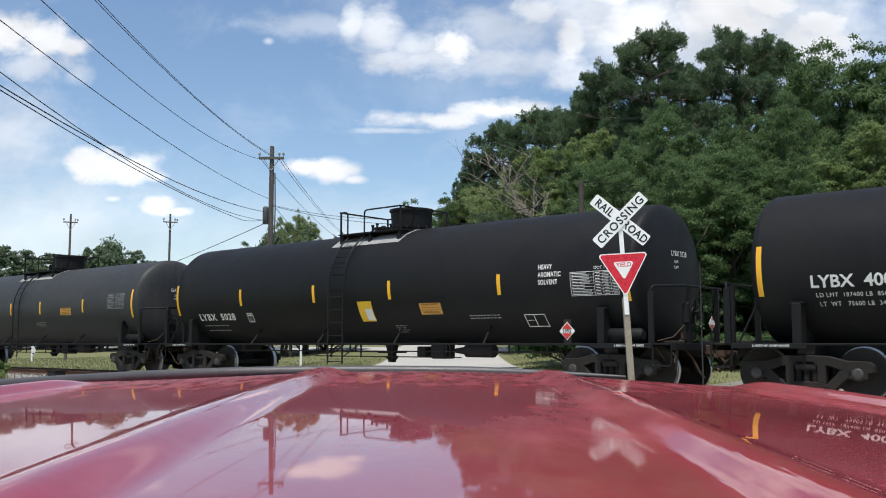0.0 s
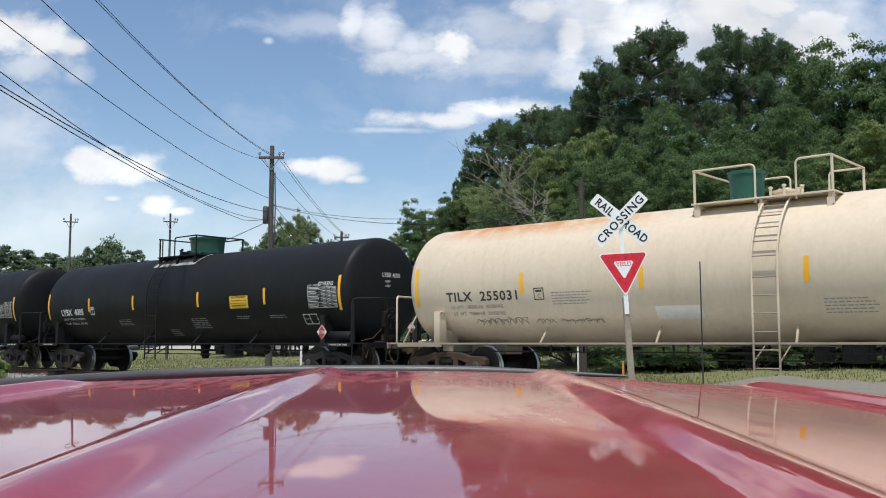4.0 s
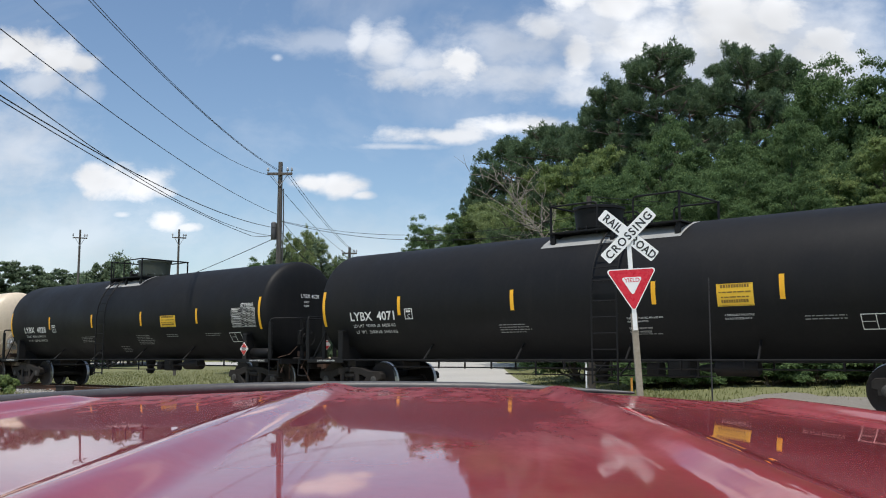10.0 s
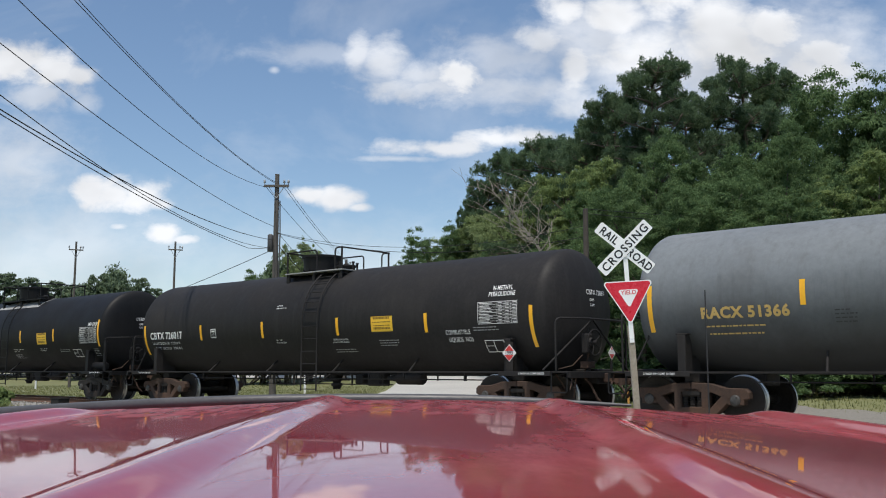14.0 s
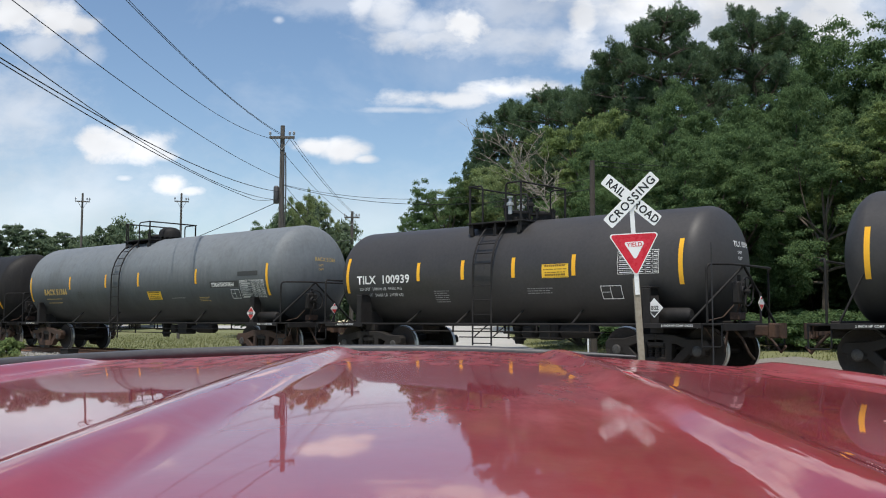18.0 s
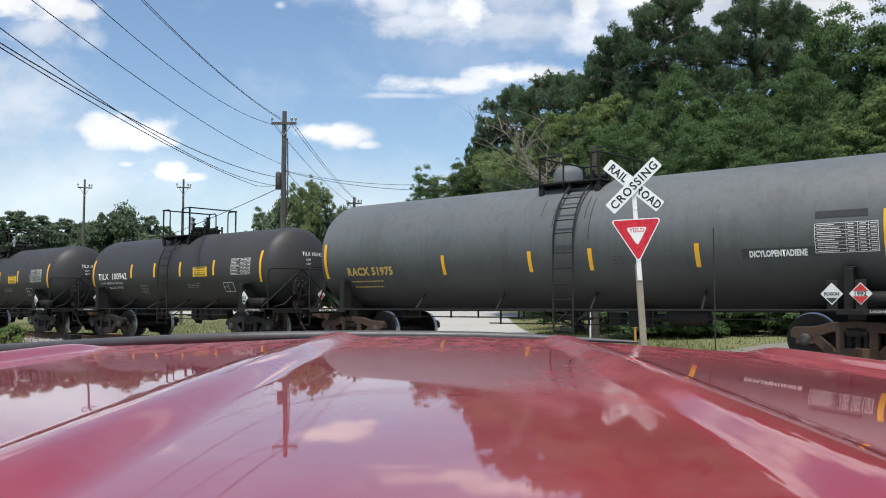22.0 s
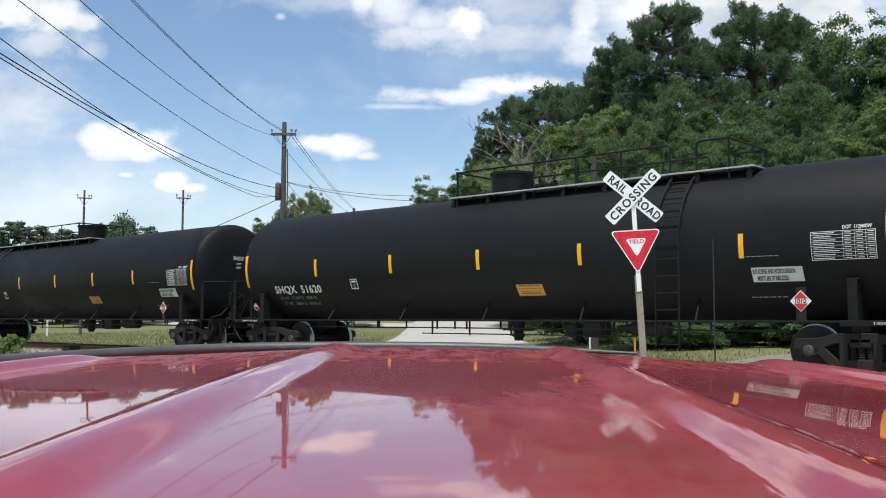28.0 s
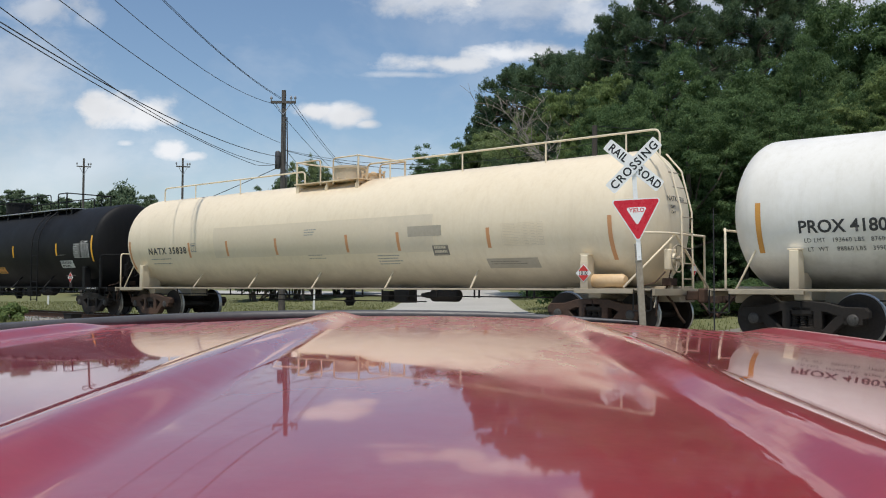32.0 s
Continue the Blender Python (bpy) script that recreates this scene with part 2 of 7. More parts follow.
        link(ramp(sx.outputs[1], 0.46, 0.60, 0.22, 1.0), fy.inputs[1])
        fx = n("ShaderNodeMath")          # the front of the panel is dulled all across
        fx.operation = "MAXIMUM"
        link(fy.outputs[0], fx.inputs[0])
        link(ramp(sx.outputs[1], 0.80, 1.25, 0.0, 0.95), fx.inputs[1])
        film = fx.outputs[0]
        spots = ramp(noise_tex(40, 3, 0.6, (1, 0.3, 1)), 0.32, 0.72)
        x = n("ShaderNodeMath")
        x.operation = "MULTIPLY"
        link(film, x.inputs[0])
        link(spots, x.inputs[1])
        y = n("ShaderNodeMath")
        y.operation = "MULTIPLY_ADD"
        y.inputs[1].default_value = 0.35
        link(film, y.inputs[0])
        link(x.outputs[0], y.inputs[2])
        link(ramp(y.outputs[0], 0.0, 1.2, coat_rough, dust[1]), b.inputs["Coat Roughness"])
        link(ramp(y.outputs[0], 0.0, 1.2, coat, coat * 0.42), b.inputs["Coat Weight"])
        link(mixed(ramp(y.outputs[0], 0.0, 1.2, 0.09, dust[2]), col, dust[0]), b.inputs["Base Color"])
    if bump:
        bp = n("ShaderNodeBump")
        bp.inputs["Strength"].default_value, bp.inputs["Distance"].default_value = bump, 0.02
        link(fine, bp.inputs["Height"])
        link(bp.outputs[0], b.inputs["Normal"])
    if through_light:
        tr, add = n("ShaderNodeBsdfTranslucent"), n("ShaderNodeMixShader")
        link(col, tr.inputs[0])
        add.inputs[0].default_value = through_light
        link(b.outputs[0], add.inputs[1])
        link(tr.outputs[0], add.inputs[2])
        link(add.outputs[0], nt.nodes["Material Output"].inputs[0])
    return m


M = {}
M["asphalt"] = material("asphalt", (0.10, 0.098, 0.095), (0.17, 0.165, 0.155), 0.9, grain=60, patch=0.3, bump=0.4, stain=(0.06, 0.06, 0.06))
M["concrete"] = material("pale_road", (0.40, 0.385, 0.35), (0.52, 0.50, 0.46), 0.9, grain=40, patch=0.25, bump=0.3)
M["grass"] = material("grass_ground", (0.132, 0.142, 0.052), (0.205, 0.205, 0.088), 0.95, grain=6, patch=0.12, bump=0.6, stain=(0.20, 0.18, 0.09), stain_size=0.2)
M["blade"] = material("grass_blade", (0.145, 0.168, 0.054), (0.25, 0.248, 0.10), 0.8, grain=3, patch=0.2, bump=0, island=0.35, through_light=0.3)
M["ballast"] = material("ballast", (0.22, 0.205, 0.185), (0.42, 0.40, 0.36), 0.95, grain=9, patch=0.6, bump=0.9, stain=(0.12, 0.09, 0.07))
M["gravel"] = material("bare_gravel", (0.15, 0.135, 0.11), (0.30, 0.275, 0.235), 0.95, grain=14, patch=0.6, bump=0.8, stain=(0.11, 0.10, 0.07))
M["stone"] = material("ballast_stone", (0.26, 0.245, 0.22), (0.44, 0.42, 0.39), 0.9, grain=20, patch=2, bump=0.3, island=0.3)
M["tie"] = material("creosoted_tie", (0.045, 0.035, 0.028), (0.10, 0.085, 0.07), 0.9, grain=25, patch=1.5, bump=0.5)
M["rail"] = material("rusty_rail", (0.10, 0.05, 0.03), (0.19, 0.10, 0.06), 0.8, metal=0.2, grain=30, patch=2)
M["railtop"] = material("worn_steel", (0.45, 0.44, 0.43), (0.6, 0.6, 0.6), 0.25, metal=1.0, grain=40, patch=2, bump=0.02)
M["black"] = material("black_tank_paint", (0.0076, 0.0076, 0.0084), (0.012, 0.012, 0.0130), 0.6, grain=14, patch=0.5, bump=0.05, stain=(0.022, 0.020, 0.018), stain_size=0.45, stain_amount=0.35, spec=0.22, streak=(0.020, 0.019, 0.018), streak_amount=0.4)
M["charcoal"] = material("charcoal_tank_paint", (0.016, 0.0145, 0.014), (0.026, 0.0235, 0.0225), 0.66, grain=14, patch=0.5, bump=0.05, stain=(0.045, 0.041, 0.038), stain_size=0.5, stain_amount=0.4, spec=0.22, streak=(0.045, 0.042, 0.040), streak_amount=0.4)
M["soot"] = material("faded_black_tank_paint", (0.037, 0.034, 0.0335), (0.057, 0.0525, 0.051), 0.56, grain=14, patch=0.5, bump=0.05, stain=(0.055, 0.050, 0.046), stain_size=0.5, stain_amount=0.4, spec=0.45, streak=(0.055, 0.051, 0.048), streak_amount=0.4, grime_shade=((0.012, 0.0115, 0.011), 1.45, 0.45))
M["dusty"] = material("dusty_black_tank_paint", (0.030, 0.031, 0.033), (0.050, 0.051, 0.053), 0.6, grain=14, patch=0.5, bump=0.05, stain=(0.07, 0.066, 0.06), stain_size=0.5, stain_amount=0.5, spec=0.3, streak=(0.075, 0.07, 0.064), streak_amount=0.5)
# belly dirt and shade are both put into the grey paint's lower half
M["grey"] = material("grey_tank_paint", (0.155, 0.170, 0.180), (0.205, 0.220, 0.230), 0.7, grain=10, patch=0.5, bump=0.05, stain=(0.09, 0.085, 0.08), stain_size=0.4, stain_amount=0.5, streak=(0.07, 0.068, 0.066), grime_shade=((0.022, 0.021, 0.021), 2.12, 0.75))
M["slate"] = material("slate_tank_paint", (0.118, 0.127, 0.130), (0.152, 0.161, 0.164), 0.62, grain=10, patch=0.5, bump=0.05, stain=(0.07, 0.066, 0.062), stain_size=0.4, stain_amount=0.5, streak=(0.05, 0.049, 0.048), grime_shade=((0.018, 0.0175, 0.017), 2.10, 0.75))
M["beige"] = material("beige_tank_paint", (0.66, 0.545, 0.40), (0.74, 0.625, 0.48), 0.5, grain=10, patch=0.5, bump=0.03, stain=(0.52, 0.45, 0.33), stain_size=0.45, stain_amount=0.4, streak=(0.46, 0.38, 0.27), streak_amount=0.28, rust=((0.58, 0.25, 0.07), 1.9, 7.2, 3.44), grime_shade=((0.26, 0.215, 0.16), 1.25, 0.3))
M["cream"] = material("cream_tank_paint", (0.83, 0.70, 0.50), (0.88, 0.765, 0.58), 0.5, grain=10, patch=0.5, bump=0.03, stain=(0.66, 0.56, 0.40), stain_size=0.45, stain_amount=0.35, streak=(0.60, 0.47, 0.30), streak_amount=0.26, rust=((0.62, 0.44, 0.26), -1.6, 1.0, 3.62), grime_shade=((0.33, 0.275, 0.20), 1.30, 0.38))
M["repaint"] = material("greyish_repaint", (0.735, 0.62, 0.455), (0.79, 0.685, 0.52), 0.55, grain=10, patch=0.6, bump=0.02, stain=(0.52, 0.47, 0.37), stain_size=0.5, stain_amount=0.4)
M["repaint_dark"] = material("tan_repaint", (0.40, 0.35, 0.27), (0.50, 0.44, 0.35), 0.6, grain=10, patch=0.8, bump=0.0)
M["faded_ink"] = material("faded_black_ink", (0.16, 0.145, 0.12), (0.27, 0.24, 0.20), 0.7, grain=12, patch=3, bump=0.0)
M["cap"] = material("worn_bearing_cap", (0.04, 0.036, 0.032), (0.10, 0.095, 0.088), 0.6, metal=0.2, grain=22, patch=2.0, bump=0.05)
M["leaf_pale"] = material("pale_leaf", (0.205, 0.268, 0.115), (0.318, 0.378, 0.178), 0.85, grain=0.7, patch=0.18, bump=0, island=0.3, through_light=0.5, spec=0.2)
M["nonslip"] = material("pale_non_slip_coating", (0.27, 0.27, 0.26), (0.37, 0.37, 0.355), 0.85, grain=30, patch=3, bump=0.2, stain=(0.16, 0.155, 0.15))
M["dull_panel"] = material("dull_white_panel", (0.62, 0.62, 0.60), (0.74, 0.74, 0.72), 0.6, grain=30, patch=3, bump=0.0)
M["leaf_far"] = material("far_leaf", (0.085, 0.130, 0.066), (0.140, 0.192, 0.105), 0.75, grain=0.7, patch=0.18, bump=0, island=0.3, through_light=0.3)
M["white"] = material("white_tank_paint", (0.83, 0.80, 0.73), (0.89, 0.865, 0.81), 0.35, grain=10, patch=0.5, bump=0.03, stain=(0.60, 0.55, 0.46), stain_size=0.4, stain_amount=0.4, streak=(0.55, 0.50, 0.40), streak_amount=0.25, grime_shade=((0.06, 0.052, 0.045), 1.35, 0.3))
M["dark_iron"] = material("grimy_iron", (0.008, 0.0062, 0.005), (0.019, 0.0145, 0.0115), 0.8, grain=22, patch=2.0, bump=0.25, stain=(0.05, 0.030, 0.020))
M["rust_iron"] = material("rusted_iron", (0.035, 0.021, 0.015), (0.085, 0.048, 0.032), 0.85, grain=22, patch=2.0, bump=0.3, stain=(0.17, 0.085, 0.045))
M["wheel"] = material("wheel_steel", (0.018, 0.014, 0.012), (0.040, 0.031, 0.026), 0.75, metal=0.1, grain=22, patch=2.0, bump=0.1)
M["tread"] = material("polished_wheel_tread", (0.45, 0.44, 0.42), (0.62, 0.60, 0.58), 0.40, metal=1.0, grain=30, patch=3.0, bump=0.02)
M["yellow"] = material("yellow_reflective_tape", (0.93, 0.44, 0.015), (1.0, 0.54, 0.03), 0.4, grain=40, patch=3, bump=0.02, stain=(0.6, 0.32, 0.05), stain_amount=0.3)
M["faded_tape"] = material("faded_orange_tape", (0.62, 0.29, 0.12), (0.70, 0.36, 0.17), 0.6, grain=40, patch=3, bump=0.02)
M["label_ink"] = material("worn_brown_ink", (0.16, 0.09, 0.012), (0.30, 0.17, 0.02), 0.6, grain=30, patch=4, bump=0.0)
M["label_yellow"] = material("yellow_label", (0.86, 0.50, 0.03), (0.93, 0.58, 0.05), 0.5, grain=40, patch=3, bump=0.02)
M["label_orange"] = material("orange_label", (0.62, 0.28, 0.05), (0.72, 0.36, 0.08), 0.5, grain=40, patch=3, bump=0.02)
M["stencil_white"] = material("white_stencil_paint", (0.82, 0.81, 0.78), (0.90, 0.89, 0.86), 0.6, grain=30, patch=3, bump=0.0)
M["stencil_grey"] = material("dusty_stencil_paint", (0.26, 0.26, 0.25), (0.36, 0.36, 0.35), 0.7, grain=30, patch=3, bump=0.0)
M["stencil_black"] = material("black_stencil_paint", (0.03, 0.03, 0.03), (0.06, 0.06, 0.06), 0.6, grain=30, patch=3, bump=0.0)
M["stencil_yellow"] = material("yellow_stencil_paint", (0.55, 0.36, 0.10), (0.66, 0.45, 0.15), 0.6, grain=30, patch=3, bump=0.0)
M["placard_white"] = material("placard_white", (0.75, 0.75, 0.73), (0.83, 0.83, 0.81), 0.4, grain=30, patch=3, bump=0.0)
M["placard_red"] = material("placard_red", (0.55, 0.03, 0.03), (0.65, 0.05, 0.04), 0.4, grain=30, patch=3, bump=0.0)
M["sign_white"] = material("reflective_sign_white", (0.88, 0.88, 0.86), (0.93, 0.93, 0.91), 0.35, grain=60, patch=4, bump=0.02)
M["sign_black"] = material("sign_black", (0.012, 0.012, 0.012), (0.02, 0.02, 0.02), 0.4, grain=60, patch=4, bump=0.0)
M["sign_red"] = material("sign_red", (0.60, 0.012, 0.03), (0.70, 0.02, 0.045), 0.3, grain=60, patch=4, bump=0.02)
M["galvanised"] = material("galvanised_steel", (0.42, 0.43, 0.43), (0.58, 0.58, 0.58), 0.45, metal=0.6, grain=30, patch=6)
M["post_wood"] = material("weathered_wood", (0.24, 0.20, 0.15), (0.38, 0.33, 0.26), 0.9, grain=18, patch=2.5, bump=0.5, stain=(0.15, 0.12, 0.09))
M["pole_wood"] = material("utility_pole_wood", (0.075, 0.066, 0.057), (0.15, 0.135, 0.12), 0.9, grain=14, patch=1.2, bump=0.5)
M["insulator"] = material("grey_porcelain", (0.30, 0.31, 0.33), (0.42, 0.43, 0.45), 0.25, grain=20, patch=3, bump=0.0)
M["wire"] = material("black_cable", (0.012, 0.012, 0.013), (0.02, 0.02, 0.022), 0.6, grain=20, patch=1, bump=0.0)
M["bark"] = material("bark", (0.07, 0.055, 0.042), (0.17, 0.14, 0.11), 0.95, grain=8, patch=1, bump=0.8)
M["bare_bark"] = material("pale_dead_wood", (0.26, 0.22, 0.18), (0.36, 0.32, 0.27), 0.95, grain=8, patch=1, bump=0.5)
M["leaf"] = material("broad_leaf", (0.092, 0.156, 0.062), (0.164, 0.246, 0.104), 0.8, grain=0.7, patch=0.18, bump=0, island=0.35, through_light=0.5, spec=0.2)
M["leaf_light"] = material("light_leaf", (0.168, 0.236, 0.082), (0.262, 0.332, 0.136), 0.8, grain=0.7, patch=0.18, bump=0, island=0.3, through_light=0.5, spec=0.2)
M["needle"] = material("pine_needle", (0.098, 0.156, 0.086), (0.165, 0.236, 0.128), 0.85, grain=0.8, patch=0.2, bump=0, island=0.35, through_light=0.5, spec=0.2)
M["red_paint"] = material("red_car_paint", (0.305, 0.007, 0.016), (0.365, 0.010, 0.021), 0.45, metal=0.1, grain=180, patch=9, bump=0.0, stain=(0.42, 0.15, 0.145), stain_size=14, stain_amount=0.3, coat=1.0, coat_rough=0.02, coat_ior=1.42, spec=0.25, rough_var=0.04, dust=((0.45, 0.15, 0.145), 0.12, 0.22))
M["rubber"] = material("black_rubber", (0.018, 0.018, 0.018), (0.035, 0.035, 0.035), 0.75, grain=60, patch=4)
M["trim"] = material("grey_trim", (0.065, 0.062, 0.062), (0.10, 0.096, 0.094), 0.5, grain=60, patch=4, bump=0.1)
M["hatch_green"] = material("green_hatch_paint", (0.012, 0.075, 0.05), (0.02, 0.105, 0.07), 0.45, grain=20, patch=2, stain=(0.05, 0.05, 0.04))
M["hatch_olive"] = material("olive_hatch_paint", (0.045, 0.055, 0.045), (0.065, 0.075, 0.06), 0.5, grain=20, patch=2)
M["reservoir_tan"] = material("orange_tan_paint", (0.66, 0.44, 0.24), (0.74, 0.53, 0.31), 0.5, grain=12, patch=1.5, bump=0.03, stain=(0.5, 0.33, 0.18))
M["hatch_tan"] = material("dusty_tan_hatch", (0.50, 0.42, 0.30), (0.60, 0.52, 0.40), 0.6, grain=20, patch=2, stain=(0.32, 0.22, 0.13))


def glass_material():
    m = bpy.data.materials.new("car_glass")
    m.use_nodes = True
    b = m.node_tree.nodes["Principled BSDF"]
    b.inputs["Base Color"].default_value, b.inputs["Roughness"].default_value = (0.35, 0.4, 0.4, 1), 0.02
    b.inputs["Transmission Weight"].default_value, b.inputs["IOR"].default_value = 1.0, 1.45
    return m


M["glass"] = glass_material()


# ---- mesh helpers ----
def finish(name, bm, mat, parent=None, label="", smooth=None, at=None):
    """Links a bmesh as one mesh object; smooth: shade smooth below that angle."""
    me = bpy.data.meshes.new(name)
    bm.to_mesh(me)
    bm.free()
    return place(name, me, mat, parent, label, smooth, at)


def place(name, me, mat=None, parent=None, label="", smooth=None, at=None):
    if mat is not None and not me.materials:
        for x in (mat if isinstance(mat, (list, tuple)) else (mat,)):
            me.materials.append(M[x] if isinstance(x, str) else x)
    if smooth is not None and len(me.polygons):
        me.shade_smooth()
        me.set_sharp_from_angle(angle=radians(smooth))
    ob = new(name, me)
    ob.parent = parent
    if at is not None:
        ob.matrix_basis = at
    if label:
        tagged(ob, label)
    return ob


def thing(name, label, category, group="", kind="", at=None):
    ob = new(name)
    ob.empty_display_size = 0.2
    tagged(ob, label, category, group, kind)
    if at is not None:
        ob.matrix_basis = at
    return ob


def add_box(bm, x0, x1, y0, y1, z0, z1, bevel=0.0, m=None, mat=0):
    r = bmesh.ops.create_cube(bm, size=1.0)
    t = Matrix.Translation(((x0 + x1) / 2, (y0 + y1) / 2, (z0 + z1) / 2)) @ Matrix.Diagonal((abs(x1 - x0), abs(y1 - y0), abs(z1 - z0), 1))
    bmesh.ops.transform(bm, matrix=t, verts=r["verts"])
    vs = r["verts"]
    if bevel:
        es = list({e for v in vs for e in v.link_edges})
        g = bmesh.ops.bevel(bm, geom=es, offset=bevel, segments=1, affect="EDGES")
        vs = list({v for f in g["faces"] for v in f.verts} | {v for v in vs if v.is_valid})
    if m is not None:
        bmesh.ops.transform(bm, matrix=m, verts=vs)
    if mat:
        for f in {f for v in vs for f in v.link_faces}:
            f.material_index = mat
    return vs


def add_tube(bm, points, radius, sides=8, radii=None, cap=True, mat=0):
    """A tube through the points."""
    pts = [Vector(p) for p in points]
    rings, side = [], None
    for i, p in enumerate(pts):
        d = (pts[min(i + 1, len(pts) - 1)] - pts[max(i - 1, 0)]).normalized()
        if side is None:
            side = d.cross(Vector((0, 0, 1)) if abs(d.z) < 0.9 else Vector((0, 1, 0))).normalized()
        side = (side - d * side.dot(d)).normalized()
        up = d.cross(side)
        r = radii[i] if radii else radius
        rings.append([bm.verts.new(p + (side * math.cos(2 * math.pi * k / sides) + up * math.sin(2 * math.pi * k / sides)) * r) for k in range(sides)])
    for a, b in zip(rings, rings[1:]):
        for k in range(sides):
            f = bm.faces.new((a[k], a[(k + 1) % sides], b[(k + 1) % sides], b[k]))
            f.material_index = mat
    if cap:
        for ring, flip in ((rings[0], True), (rings[-1], False)):
            f = bm.faces.new(ring[::-1] if not flip else ring)
            f.material_index = mat
    return rings


def add_lathe(bm, profile, axis="X", sides=32, at=(0, 0, 0), mat=0):
    """A turned body: profile of (position on the axis, radius)."""
    at = Vector(at)
    rings = []
    for s, r in profile:
        ring = []
        for k in range(sides):
            a = 2 * math.pi * k / sides
            c, d = r * math.cos(a), r * math.sin(a)
            v = (s, c, d) if axis == "X" else (d, s, c) if axis == "Y" else (c, d, s)
            ring.append(bm.verts.new(at + Vector(v)))
        rings.append(ring)
    for a, b in zip(rings, rings[1:]):
        for k in range(sides):
            bm.faces.new((a[k], a[(k + 1) % sides], b[(k + 1) % sides], b[k])).material_index = mat
    if profile[0][1] > 1e-6:
        bm.faces.new(rings[0][::-1]).material_index = mat
    if profile[-1][1] > 1e-6:
        bm.faces.new(rings[-1]).material_index = mat
    bmesh.ops.remove_doubles(bm, verts=[v for r in (rings[0], rings[-1]) for v in r], dist=1e-6)


def add_plate(bm, outline, depth, m=None, mat=0):
    """A flat plate from an outline of (x, z) points, depth thick along y."""
    vs = [bm.verts.new((x, 0, z)) for x, z in outline]
    f = bm.faces.new(vs)
    g = bmesh.ops.extrude_face_region(bm, geom=[f])
    ex = [v for v in g["geom"] if isinstance(v, bmesh.types.BMVert)]
    bmesh.ops.translate(bm, vec=(0, depth, 0), verts=ex)
    allv = vs + ex
    if mat:
        for f in {f for v in allv for f in v.link_faces}:
            f.material_index = mat
    if m is not None:
        bmesh.ops.transform(bm, matrix=m, verts=allv)
    return allv


def raw_mesh(name, verts, faces):
    """A mesh from numpy arrays of vertices and of faces with one vertex count."""
    verts, faces = np.asarray(verts, dtype=np.float32), np.asarray(faces, dtype=np.int32)
    me = bpy.data.meshes.new(name)
    k = faces.shape[1]
    me.vertices.add(len(verts))
    me.vertices.foreach_set("co", verts.ravel())
    me.loops.add(faces.size)
    me.loops.foreach_set("vertex_index", faces.ravel())
    me.polygons.add(len(faces))
    me.polygons.foreach_set("loop_start", np.arange(0, faces.size, k, dtype=np.int32))
    me.update(calc_edges=True)
    me.validate()
    return me


def text_mesh(words, size, spacing=1.0, bold=0.0):
    """Words in the built-in font as a flat mesh in x and y, the left end of the base line at 0, 0."""
    cu = bpy.data.curves.new("words", "FONT")
    cu.body, cu.size, cu.space_character, cu.resolution_u, cu.offset = words, size, spacing, 3, bold
    ob = bpy.data.objects.new("words", cu)
    me = bpy.data.meshes.new_from_object(ob)
    bpy.data.objects.remove(ob)
    bpy.data.curves.remove(cu)
    return me


# ---- ground, roads, track ----
def smooth(a, b, x):
    t = np.clip((np.asarray(x, dtype=float) - a) / (b - a), 0, 1)
    return t * t * (3 - 2 * t)


def ground_z(x, y):
    """The lie of the land: the railway on its low bank, the land beyond rising a little."""
    w = np.asarray(x) * AWAY.x + np.asarray(y) * AWAY.y
    return 0.55 * smooth(4, 15.5, w) + 0.07 * smooth(20, 30, w) + 0.45 * smooth(25, 36, w) * smooth(4.5, 10, x) * smooth(66, 38, w) + 1.02 * smooth(38, 66, w)


def sheet(xs, ys, lift=0.0, rough=0.0):
    X, Y = np.meshgrid(xs, ys)
    Z = ground_z(X, Y) + lift
    if rough:
        Z = Z + rough * (np.sin(X * 1.7 + Y * 0.9) * np.sin(Y * 1.3 - X * 0.6))
    v = np.stack([X.ravel(), Y.ravel(), Z.ravel()], 1)
    nx, ny = len(xs), len(ys)
    i = (np.arange(ny - 1)[:, None] * nx + np.arange(nx - 1)[None, :]).ravel()
    return v, np.stack([i, i + 1, i + nx + 1, i + nx], 1)


